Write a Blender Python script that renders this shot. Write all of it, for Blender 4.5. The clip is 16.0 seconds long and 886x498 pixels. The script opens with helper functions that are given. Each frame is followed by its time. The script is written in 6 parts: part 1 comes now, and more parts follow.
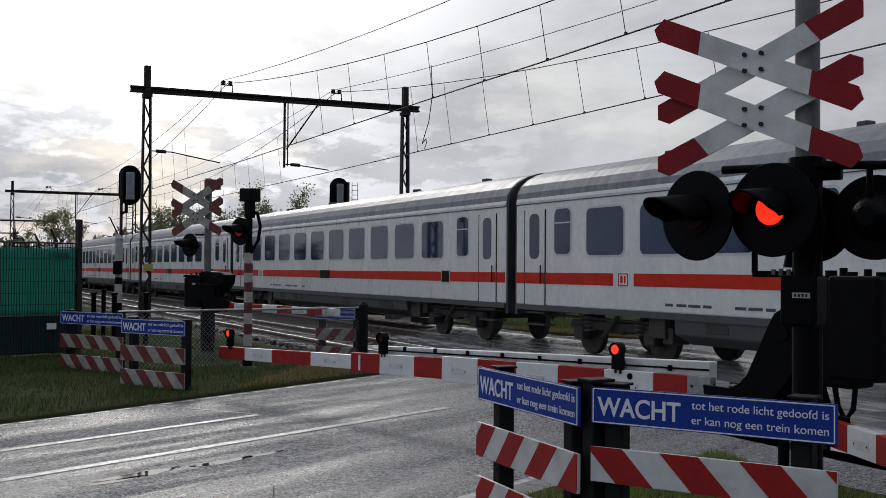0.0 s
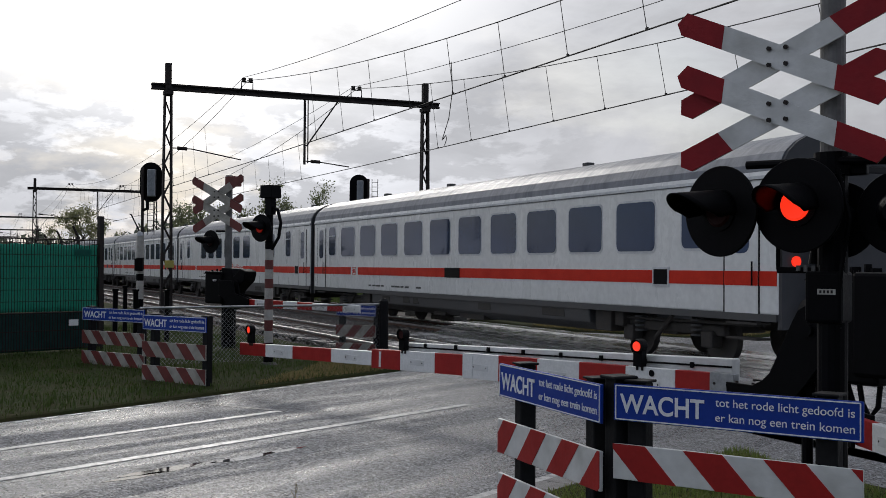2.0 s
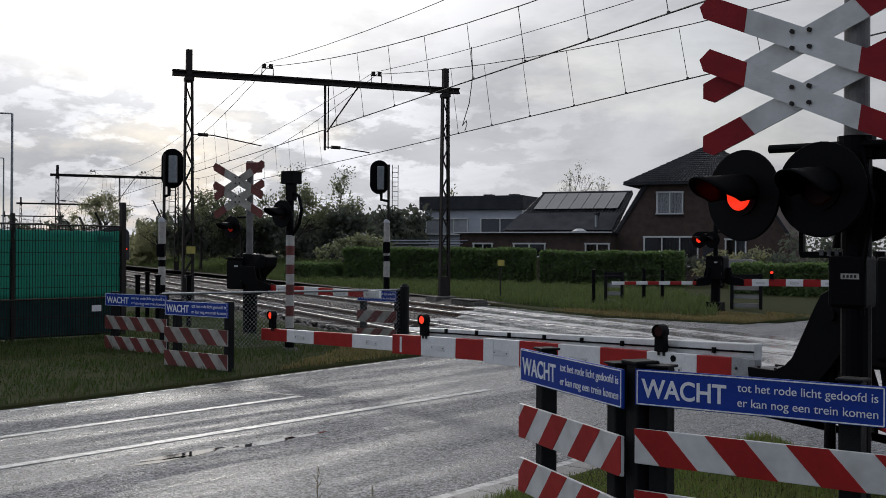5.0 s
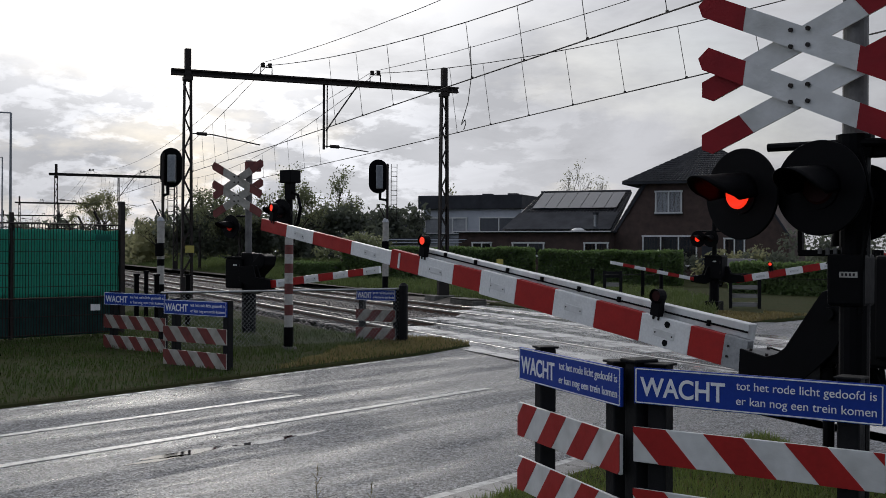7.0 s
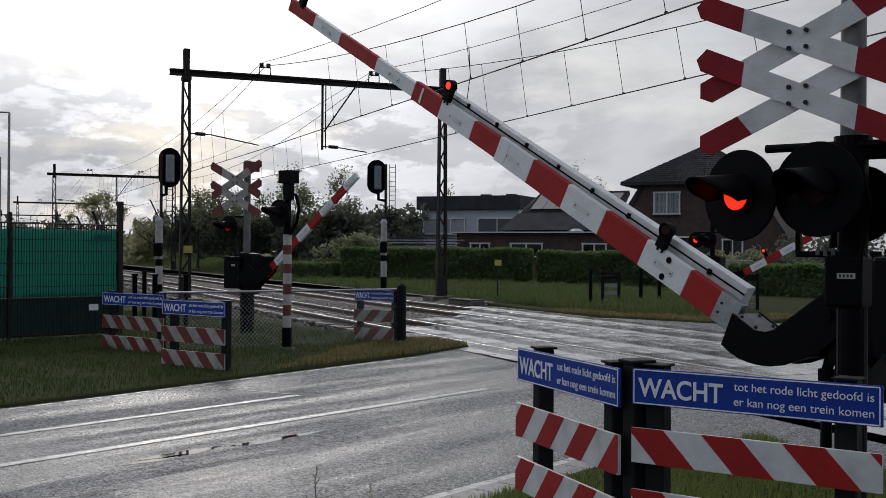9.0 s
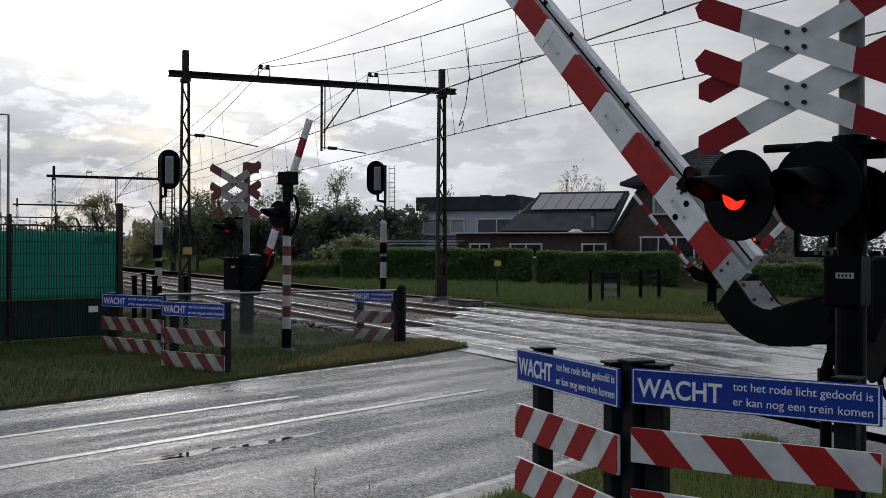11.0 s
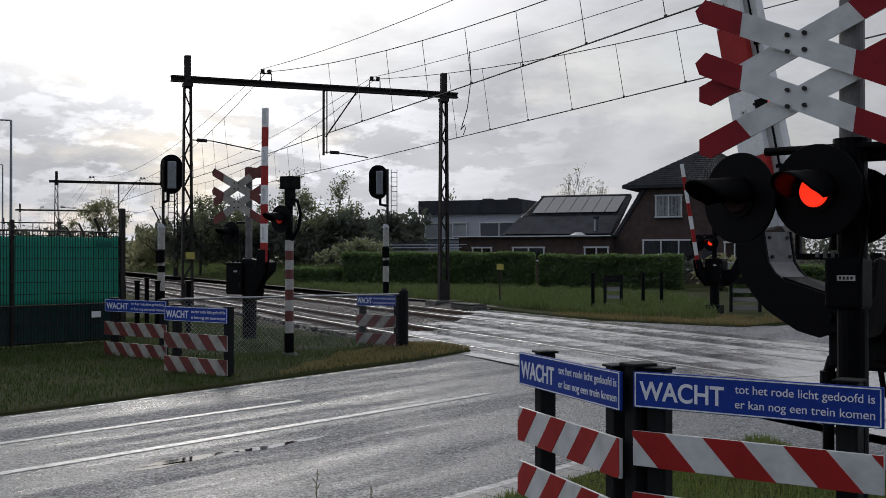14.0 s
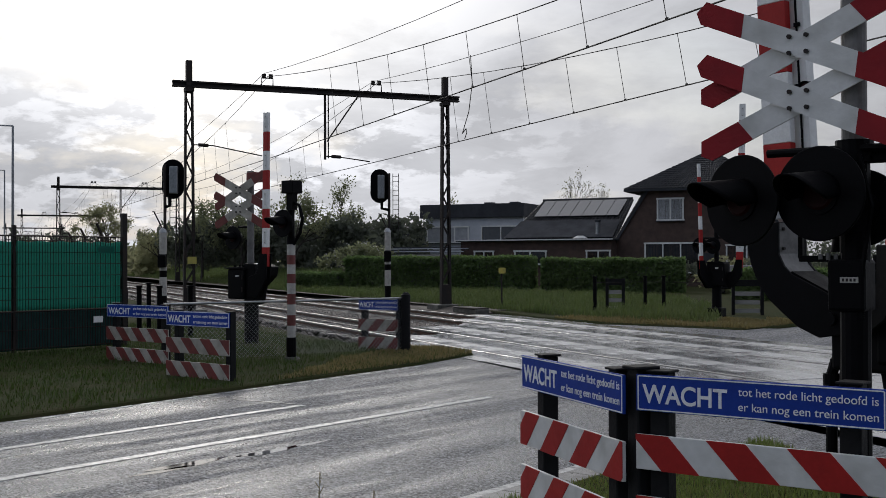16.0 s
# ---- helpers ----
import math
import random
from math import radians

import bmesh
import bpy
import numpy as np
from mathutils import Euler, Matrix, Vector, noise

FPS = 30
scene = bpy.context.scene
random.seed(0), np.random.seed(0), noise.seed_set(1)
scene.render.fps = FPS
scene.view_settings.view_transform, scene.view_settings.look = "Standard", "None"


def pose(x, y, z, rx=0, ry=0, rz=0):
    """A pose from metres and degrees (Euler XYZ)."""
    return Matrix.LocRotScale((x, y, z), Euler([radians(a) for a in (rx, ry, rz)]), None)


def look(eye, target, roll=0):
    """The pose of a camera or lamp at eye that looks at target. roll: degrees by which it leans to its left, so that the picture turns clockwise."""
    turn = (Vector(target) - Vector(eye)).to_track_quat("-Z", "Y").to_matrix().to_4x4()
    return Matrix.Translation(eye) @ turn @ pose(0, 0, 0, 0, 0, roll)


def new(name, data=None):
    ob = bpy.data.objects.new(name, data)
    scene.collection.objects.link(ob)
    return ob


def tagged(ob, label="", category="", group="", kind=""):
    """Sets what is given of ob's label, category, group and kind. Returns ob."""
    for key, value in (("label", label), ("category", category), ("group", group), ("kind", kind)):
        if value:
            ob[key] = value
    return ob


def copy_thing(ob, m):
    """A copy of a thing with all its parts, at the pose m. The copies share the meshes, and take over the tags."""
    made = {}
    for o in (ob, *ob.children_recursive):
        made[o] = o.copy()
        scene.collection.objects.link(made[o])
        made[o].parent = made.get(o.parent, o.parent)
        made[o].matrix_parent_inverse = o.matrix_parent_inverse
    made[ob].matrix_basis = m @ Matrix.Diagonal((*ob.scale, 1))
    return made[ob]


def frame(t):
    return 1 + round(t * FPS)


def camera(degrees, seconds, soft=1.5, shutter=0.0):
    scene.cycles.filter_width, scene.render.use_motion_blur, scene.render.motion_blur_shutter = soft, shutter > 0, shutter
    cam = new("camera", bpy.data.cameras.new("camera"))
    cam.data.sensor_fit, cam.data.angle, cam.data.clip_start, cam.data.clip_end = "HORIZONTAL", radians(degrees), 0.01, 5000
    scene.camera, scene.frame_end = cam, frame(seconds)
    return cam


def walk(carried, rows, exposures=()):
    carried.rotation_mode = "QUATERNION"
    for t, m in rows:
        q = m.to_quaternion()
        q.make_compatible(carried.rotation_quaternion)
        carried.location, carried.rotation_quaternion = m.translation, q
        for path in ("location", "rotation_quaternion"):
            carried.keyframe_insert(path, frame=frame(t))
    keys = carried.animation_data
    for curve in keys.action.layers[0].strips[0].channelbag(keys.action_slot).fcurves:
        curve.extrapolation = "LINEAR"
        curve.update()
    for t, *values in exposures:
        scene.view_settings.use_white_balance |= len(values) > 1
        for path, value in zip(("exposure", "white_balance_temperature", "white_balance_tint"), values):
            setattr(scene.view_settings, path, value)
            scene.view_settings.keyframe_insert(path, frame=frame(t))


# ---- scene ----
cam = camera(42.8, 16.0, 0.7)
PATH = [
    (0, (0.032, -0.001, 1.733), (-1.761, 0.884, 1.77), 0.4),
    (0.5, (0.039, -0.007, 1.733), (-1.757, 0.872, 1.771), 0.5),
    (1, (0.02, -0.002, 1.73), (-1.778, 0.872, 1.766), 0.5),
    (1.5, (0.017, -0.004, 1.732), (-1.787, 0.858, 1.764), 0.4),
    (2, (0.006, 0.001, 1.73), (-1.803, 0.855, 1.761), 0.4),
    (2.5, (0.012, -0.007, 1.73), (-1.802, 0.835, 1.756), 0.4),
    (3, (0.007, 0.003, 1.732), (-1.811, 0.837, 1.752), 0.3),
    (3.5, (0.002, 0.001, 1.731), (-1.818, 0.831, 1.745), 0.3),
    (4, (-0.001, 0.003, 1.729), (-1.823, 0.828, 1.738), 0.3),
    (6.5, (0.008, -0.003, 1.726), (-1.816, 0.817, 1.73), 0.3),
    (7, (0.005, -0.001, 1.723), (-1.818, 0.822, 1.727), 0.3),
    (7.5, (0.005, -0.001, 1.723), (-1.818, 0.824, 1.728), 0.3),
    (8, (0.007, -0.003, 1.721), (-1.815, 0.822, 1.727), 0.4),
    (8.5, (0.0, 0.0, 1.72), (-1.822, 0.825, 1.725), 0.4),
    (9, (0.013, -0.007, 1.723), (-1.809, 0.819, 1.728), 0.4),
    (11.5, (0.018, -0.003, 1.723), (-1.804, 0.823, 1.73), 0.2),
    (12, (0.02, 0.0, 1.722), (-1.802, 0.825, 1.731), 0.2),
    (12.5, (0.03, -0.008, 1.723), (-1.792, 0.818, 1.733), 0.1),
    (13, (0.029, -0.008, 1.721), (-1.794, 0.816, 1.733), 0.1),
    (13.5, (0.032, -0.01, 1.722), (-1.79, 0.814, 1.735), 0.1),
    (14, (0.029, -0.004, 1.725), (-1.794, 0.818, 1.738), 0.0),
    (14.5, (0.022, -0.008, 1.721), (-1.801, 0.815, 1.735), 0.1),
    (15, (0.015, -0.002, 1.724), (-1.809, 0.82, 1.738), 0.1),
    (15.5, (0.02, -0.006, 1.72), (-1.804, 0.814, 1.738), 0.0),
    (16, (0.021, -0.002, 1.722), (-1.803, 0.817, 1.742), -0.2),
]
walk(cam, [(t, look(eye, target, roll)) for t, eye, target, roll in PATH])

# ---- world, sun, exposure ----
SUN_AZ, SUN_EL = radians(167.0), radians(24.0)      # plan angle from +x, height
SUN_DIR = Vector((math.cos(SUN_AZ) * math.cos(SUN_EL), math.sin(SUN_AZ) * math.cos(SUN_EL), math.sin(SUN_EL)))
world = bpy.data.worlds.new("sky")
scene.world = world
world.use_nodes = True
wn, wl = world.node_tree.nodes, world.node_tree.links
wn.clear()


def wnode(kind, **values):
    n = wn.new(kind)
    for k, v in values.items():
        n.inputs[k].default_value = v
    return n


w_out = wn.new("ShaderNodeOutputWorld")
w_sky = wn.new("ShaderNodeTexSky")
w_sky.sky_type, w_sky.sun_disc = "NISHITA", False
w_sky.sun_elevation, w_sky.sun_rotation = SUN_EL, radians(90) - SUN_AZ
w_bg1 = wnode("ShaderNodeBackground", Strength=0.1)
w_bg2 = wnode("ShaderNodeBackground", Strength=1.0)
w_mix = wn.new("ShaderNodeMixShader")
w_tc = wn.new("ShaderNodeTexCoord")
w_map = wn.new("ShaderNodeMapping")
w_map.inputs["Scale"].default_value = (1.0, 1.0, 2.7)
w_n1 = wnode("ShaderNodeTexNoise", Scale=3.4, Detail=9.0, Roughness=0.58)
w_n2 = wnode("ShaderNodeTexNoise", Scale=6.5, Detail=11.0, Roughness=0.6, Distortion=0.35)
w_cov = wn.new("ShaderNodeMapRange")
w_cov.inputs["From Min"].default_value, w_cov.inputs["From Max"].default_value = 0.33, 0.5
w_cov.inputs["To Min"].default_value, w_cov.inputs["To Max"].default_value = 0.7, 1.0
w_dot = wn.new("ShaderNodeVectorMath")
w_dot.operation = "DOT_PRODUCT"
w_dot.inputs[1].default_value = SUN_DIR
w_ramp = wn.new("ShaderNodeValToRGB")          # thin cloud is brightest round the hidden sun
r = w_ramp.color_ramp
r.elements[0].position, r.elements[0].color = 0.0, (0.17, 0.2, 0.27, 1)
r.elements[1].position, r.elements[1].color = 1.0, (1.6, 1.57, 1.52, 1)
for pos, c in ((0.2, (0.185, 0.215, 0.28, 1)), (0.36, (0.42, 0.47, 0.58, 1)), (0.48, (0.66, 0.71, 0.83, 1)), (0.58, (0.62, 0.66, 0.76, 1)), (0.82, (0.47, 0.48, 0.52, 1)), (0.92, (0.48, 0.482, 0.51, 1)), (0.97, (0.64, 0.65, 0.69, 1)), (0.983, (1.0, 1.0, 1.02, 1))):
    e = r.elements.new(pos)
    e.color = c
w_half = wn.new("ShaderNodeMath")
w_half.operation = "MULTIPLY_ADD"
w_half.inputs[1].default_value, w_half.inputs[2].default_value = 0.5, 0.5
w_var = wn.new("ShaderNodeMapRange")
w_var.inputs["From Min"].default_value, w_var.inputs["From Max"].default_value = 0.38, 0.62
w_var.inputs["To Min"].default_value, w_var.inputs["To Max"].default_value = 0.84, 1.08
w_mul = wn.new("ShaderNodeVectorMath")
w_mul.operation = "SCALE"
wl.new(w_tc.outputs["Generated"], w_map.inputs["Vector"])
wl.new(w_map.outputs["Vector"], w_n1.inputs["Vector"])
wl.new(w_map.outputs["Vector"], w_n2.inputs["Vector"])
wl.new(w_tc.outputs["Generated"], w_dot.inputs[0])
wl.new(w_dot.outputs["Value"], w_half.inputs[0])
wl.new(w_half.outputs[0], w_ramp.inputs["Fac"])
wl.new(w_n2.outputs["Fac"], w_var.inputs["Value"])
wl.new(w_ramp.outputs["Color"], w_mul.inputs[0])
w_n3 = wnode("ShaderNodeTexNoise", Scale=17.0, Detail=13.0, Roughness=0.6, Distortion=0.15)      # heaped cloud low over the horizon
w_puff = wn.new("ShaderNodeMapRange")
w_puff.inputs["From Min"].default_value, w_puff.inputs["From Max"].default_value = 0.49, 0.56
w_puff.inputs["To Min"].default_value, w_puff.inputs["To Max"].default_value = -0.1, 0.45
w_sep = wn.new("ShaderNodeSeparateXYZ")
w_low = wn.new("ShaderNodeMapRange")
w_low.inputs["From Min"].default_value, w_low.inputs["From Max"].default_value = 0.17, 0.08
w_pm = wn.new("ShaderNodeMath")
w_pm.operation = "MULTIPLY"
w_one = wn.new("ShaderNodeMath")
w_one.operation = "ADD"
w_one.inputs[1].default_value = 1.0
wl.new(w_map.outputs["Vector"], w_n3.inputs["Vector"])
wl.new(w_n3.outputs["Fac"], w_puff.inputs["Value"])
wl.new(w_tc.outputs["Generated"], w_sep.inputs[0])
wl.new(w_sep.outputs["Z"], w_low.inputs["Value"])
wl.new(w_puff.outputs["Result"], w_pm.inputs[0])
wl.new(w_low.outputs["Result"], w_pm.inputs[1])
w_side = wn.new("ShaderNodeMapRange")
w_side.inputs["From Min"].default_value, w_side.inputs["From Max"].default_value = 0.945, 0.972
wl.new(w_half.outputs[0], w_side.inputs["Value"])
w_ps = wn.new("ShaderNodeMath")
w_ps.operation = "MULTIPLY"
wl.new(w_pm.outputs[0], w_ps.inputs[0])
wl.new(w_side.outputs["Result"], w_ps.inputs[1])
wl.new(w_ps.outputs[0], w_one.inputs[0])
w_both = wn.new("ShaderNodeMath")
w_both.operation = "MULTIPLY"
wl.new(w_one.outputs[0], w_both.inputs[0])
wl.new(w_var.outputs["Result"], w_both.inputs[1])
wl.new(w_both.outputs[0], w_mul.inputs["Scale"])
wl.new(w_mul.outputs[0], w_bg2.inputs["Color"])
wl.new(w_sky.outputs["Color"], w_bg1.inputs["Color"])
wl.new(w_n1.outputs["Fac"], w_cov.inputs["Value"])
wl.new(w_cov.outputs["Result"], w_mix.inputs["Fac"])
wl.new(w_bg1.outputs[0], w_mix.inputs[1])
wl.new(w_bg2.outputs[0], w_mix.inputs[2])
wl.new(w_mix.outputs[0], w_out.inputs["Surface"])

sun = new("sun", bpy.data.lights.new("sun", "SUN"))
sun.data.energy, sun.data.angle, sun.data.color = 0.6, radians(12), (1.0, 0.96, 0.91)
sun.matrix_world = look(SUN_DIR * 60, (0, 0, 0))
scene.view_settings.exposure = 0.0


# ---- materials ----
def mat(name, c1, c2=None, rough=0.6, rough2=None, metal=0.0, scale=4.0, bump=0.0, bump_scale=40.0, spec=0.5, coat=0.0, vary=0.0, stretch=(1, 1, 1), contrast=(0.35, 0.65), turn=0.0):
    """Procedural surface: two tones by coarse and fine noise, uneven gloss, fine relief, piece-to-piece variation."""
    m = bpy.data.materials.new(name)
    m.use_nodes = True
    n, l = m.node_tree.nodes, m.node_tree.links
    b = n["Principled BSDF"]
    c2 = c2 or tuple(x * 0.72 for x in c1)
    tc = n.new("ShaderNodeTexCoord")
    mp = n.new("ShaderNodeMapping")
    mp.inputs["Scale"].default_value = stretch
    tn = n.new("ShaderNodeMapping")
    tn.inputs["Rotation"].default_value = (0, 0, turn)
    l.new(tc.outputs["Object"], tn.inputs["Vector"])
    l.new(tn.outputs["Vector"], mp.inputs["Vector"])
    big = n.new("ShaderNodeTexNoise")
    big.inputs["Scale"].default_value, big.inputs["Detail"].default_value = scale, 7
    big.inputs["Roughness"].default_value = 0.65
    fine = n.new("ShaderNodeTexNoise")
    fine.inputs["Scale"].default_value, fine.inputs["Detail"].default_value = bump_scale, 4
    l.new(mp.outputs["Vector"], big.inputs["Vector"])
    l.new(tn.outputs["Vector"], fine.inputs["Vector"])
    rng = n.new("ShaderNodeMapRange")
    rng.inputs["From Min"].default_value, rng.inputs["From Max"].default_value = contrast
    l.new(big.outputs["Fac"], rng.inputs["Value"])
    mix = n.new("ShaderNodeMix")
    mix.data_type = "RGBA"
    mix.inputs["A"].default_value, mix.inputs["B"].default_value = (*c1, 1), (*c2, 1)
    l.new(rng.outputs["Result"], mix.inputs["Factor"])
    hsv = n.new("ShaderNodeHueSaturation")
    val = n.new("ShaderNodeMapRange")
    val.inputs["To Min"].default_value, val.inputs["To Max"].default_value = 0.82, 1.15
    l.new(fine.outputs["Fac"], val.inputs["Value"])
    if vary:
        info = n.new("ShaderNodeObjectInfo")
        geo = n.new("ShaderNodeNewGeometry")
        add = n.new("ShaderNodeMath")
        l.new(info.outputs["Random"], add.inputs[0])
        l.new(geo.outputs["Random Per Island"], add.inputs[1])
        wrap = n.new("ShaderNodeMath")
        wrap.operation = "FRACT"
        l.new(add.outputs[0], wrap.inputs[0])
        r2 = n.new("ShaderNodeMapRange")
        r2.inputs["To Min"].default_value, r2.inputs["To Max"].default_value = 1 - vary, 1 + vary
        l.new(wrap.outputs[0], r2.inputs["Value"])
        mu = n.new("ShaderNodeMath")
        mu.operation = "MULTIPLY"
        l.new(val.outputs["Result"], mu.inputs[0])
        l.new(r2.outputs["Result"], mu.inputs[1])
        l.new(mu.outputs[0], hsv.inputs["Value"])
    else:
        l.new(val.outputs["Result"], hsv.inputs["Value"])
    l.new(mix.outputs["Result"], hsv.inputs["Color"])
    l.new(hsv.outputs["Color"], b.inputs["Base Color"])
    rr = n.new("ShaderNodeMapRange")
    rr.inputs["To Min"].default_value, rr.inputs["To Max"].default_value = rough, rough2 if rough2 is not None else min(1, rough + 0.15)
    l.new(rng.outputs["Result"], rr.inputs["Value"])
    l.new(rr.outputs["Result"], b.inputs["Roughness"])
    b.inputs["Metallic"].default_value, b.inputs["Specular IOR Level"].default_value = metal, spec
    b.inputs["Coat Weight"].default_value = coat
    if bump:
        bp = n.new("ShaderNodeBump")
        bp.inputs["Strength"].default_value, bp.inputs["Distance"].default_value = bump, 0.02
        l.new(fine.outputs["Fac"], bp.inputs["Height"])
        l.new(bp.outputs["Normal"], b.inputs["Normal"])
    return m


def glow(name, colour, strength):
    m = bpy.data.materials.new(name)
    m.use_nodes = True
    b = m.node_tree.nodes["Principled BSDF"]
    b.inputs["Base Color"].default_value = (*[x * 0.3 for x in colour], 1)
    b.inputs["Emission Color"].default_value, b.inputs["Emission Strength"].default_value = (*colour, 1), strength
    return m


ASPHALT = mat("wet_asphalt", (0.062, 0.065, 0.072), (0.095, 0.098, 0.106), rough=0.07, rough2=0.5, scale=0.9, bump=0.25, bump_scale=75, spec=0.5, turn=-2.059, stretch=(0.16, 1.3, 1), contrast=(0.41, 0.58))


def add_grain(m, scale, low, high, strength, gloss):
    """Aggregate: single stones of differing tone, gloss and height in a bound surface."""
    n, l = m.node_tree.nodes, m.node_tree.links
    b = n["Principled BSDF"]
    tc = n.new("ShaderNodeTexCoord")
    vo = n.new("ShaderNodeTexVoronoi")
    vo.inputs["Scale"].default_value = scale
    l.new(tc.outputs["Object"], vo.inputs["Vector"])
    sep = n.new("ShaderNodeSeparateColor")
    l.new(vo.outputs["Color"], sep.inputs["Color"])
    tone = n.new("ShaderNodeMapRange")
    tone.inputs["To Min"].default_value, tone.inputs["To Max"].default_value = low, high
    l.new(sep.outputs["Red"], tone.inputs["Value"])
    old = b.inputs["Base Color"].links[0].from_socket
    mul = n.new("ShaderNodeVectorMath")
    mul.operation = "SCALE"
    l.new(old, mul.inputs[0])
    l.new(tone.outputs["Result"], mul.inputs["Scale"])
    l.new(mul.outputs[0], b.inputs["Base Color"])
    rold = b.inputs["Roughness"].links[0].from_socket
    ga = n.new("ShaderNodeMath")
    ga.operation = "MULTIPLY_ADD"
    ga.inputs[1].default_value = gloss
    l.new(sep.outputs["Green"], ga.inputs[0])
    l.new(rold, ga.inputs[2])
    ga.use_clamp = True
    l.new(ga.outputs[0], b.inputs["Roughness"])
    bp = n.new("ShaderNodeBump")
    bp.inputs["Strength"].default_value, bp.inputs["Distance"].default_value = strength, 0.008
    film = n.new("ShaderNodeMapRange")         # where water stands the stones are drowned
    film.inputs["From Min"].default_value, film.inputs["From Max"].default_value = 0.04, 0.4
    film.inputs["To Min"].default_value, film.inputs["To Max"].default_value = strength * 0.4, strength
    l.new(rold, film.inputs["Value"])
    l.new(film.outputs["Result"], bp.inputs["Strength"])
    bp.invert = True
    hs = n.new("ShaderNodeMath")
    hs.operation = "ADD"
    l.new(vo.outputs["Distance"], hs.inputs[0])
    l.new(sep.outputs["Blue"], hs.inputs[1])
    l.new(hs.outputs[0], bp.inputs["Height"])
    if b.inputs["Normal"].links:
        l.new(b.inputs["Normal"].links[0].from_socket, bp.inputs["Normal"])
    l.new(bp.outputs["Normal"], b.inputs["Normal"])


add_grain(ASPHALT, 62, 0.1, 2.8, 1.1, 0.3)
add_grain(ASPHALT, 30, 0.6, 1.5, 0.3, 0.15)
PLATE = mat("wet_crossing_plate", (0.26, 0.26, 0.26), (0.46, 0.455, 0.445), rough=0.05, rough2=0.34, scale=0.8, contrast=(0.4, 0.62), stretch=(0.35, 1.6, 1), bump=0.04, bump_scale=60, vary=0.12)
PAVER = mat("wet_paver", (0.2, 0.19, 0.18), (0.12, 0.115, 0.11), rough=0.25, rough2=0.5, scale=3, bump=0.25, bump_scale=60, vary=0.15)
WATER = mat("puddle_water", (0.02, 0.02, 0.022), rough=0.02, rough2=0.05, scale=2)
ROADPAINT = mat("worn_road_paint", (0.5, 0.5, 0.49), (0.12, 0.12, 0.12), rough=0.35, scale=9, bump=0.2, bump_scale=150, contrast=(0.42, 0.7))
SOIL = mat("grass_ground", (0.03, 0.042, 0.014), (0.05, 0.048, 0.022), rough=0.9, spec=0.05, scale=1.6, bump=0.8, bump_scale=30)
DRYSOIL = mat("trampled_grass_edge", (0.12, 0.095, 0.045), (0.05, 0.055, 0.02), rough=0.9, spec=0.05, scale=2.5, bump=0.8, bump_scale=40)
# light and shade are in these colours: BLADE darkened, NEARBLADE brightened
BLADE = mat("grass_blades", (0.042, 0.085, 0.016), (0.065, 0.095, 0.024), rough=0.5, spec=0.25, scale=0.8, vary=0.35)
FARBLADE = mat("rough_grass_blades", (0.065, 0.1, 0.032), (0.11, 0.12, 0.05), rough=0.55, spec=0.25, scale=0.6, vary=0.4)
NEARBLADE = mat("lit_grass_blades", (0.1, 0.15, 0.035), (0.16, 0.17, 0.055), rough=0.5, spec=0.25, scale=1.5, vary=0.35)
DRYBLADE = mat("dry_grass_blades", (0.2, 0.16, 0.07), (0.12, 0.12, 0.045), rough=0.6, scale=1.2, vary=0.35)
BALLAST = mat("ballast_bed", (0.08, 0.068, 0.06), (0.13, 0.115, 0.1), rough=0.7, spec=0.2, scale=14, bump=1.0, bump_scale=22)
STONE = mat("ballast_stone", (0.12, 0.1, 0.088), (0.2, 0.175, 0.155), rough=0.4, scale=8, vary=0.4, bump=0.3)
RAILTOP = mat("rail_steel", (0.4, 0.4, 0.41), (0.25, 0.23, 0.22), rough=0.25, rough2=0.45, metal=1.0, scale=6, stretch=(0.2, 3, 3))
RAILSIDE = mat("rusty_rail_web", (0.12, 0.06, 0.035), (0.07, 0.045, 0.035), rough=0.7, scale=7, bump=0.4)
SLEEPER = mat("concrete_sleeper", (0.15, 0.14, 0.13), (0.09, 0.085, 0.078), rough=0.5, scale=5, bump=0.3, vary=0.15)
STEEL = mat("dark_painted_steel", (0.022, 0.02, 0.02), (0.038, 0.028, 0.024), rough=0.55, spec=0.2, scale=5, bump=0.2, bump_scale=70)
GALV = mat("galvanised_steel", (0.36, 0.37, 0.38), (0.26, 0.27, 0.28), rough=0.35, metal=0.85, scale=12, bump=0.1)
MASTGREY = mat("weathered_mast_paint", (0.17, 0.165, 0.16), (0.1, 0.098, 0.095), rough=0.55, scale=6, bump=0.15)
WIRE = mat("contact_wire", (0.05, 0.045, 0.04), rough=0.5, metal=0.6)
BLACK = mat("black_enamel", (0.002, 0.002, 0.0025), (0.004, 0.004, 0.005), rough=0.45, rough2=0.6, spec=0.07, scale=6, bump=0.08, bump_scale=90)
RUBBER = mat("black_plastic_post", (0.006, 0.006, 0.007), (0.011, 0.011, 0.012), rough=0.55, spec=0.15, scale=7, bump=0.2)
WHITE = mat("white_reflective_paint", (0.78, 0.78, 0.77), (0.62, 0.62, 0.6), rough=0.32, scale=3, bump=0.05, contrast=(0.45, 0.8))
OLDWHITE = mat("weathered_white_paint", (0.7, 0.7, 0.69), (0.46, 0.46, 0.44), rough=0.4, scale=5, bump=0.1, contrast=(0.4, 0.75))
RED = mat("red_reflective_paint", (0.38, 0.016, 0.014), (0.3, 0.014, 0.013), rough=0.42, spec=0.25, scale=4, bump=0.05)
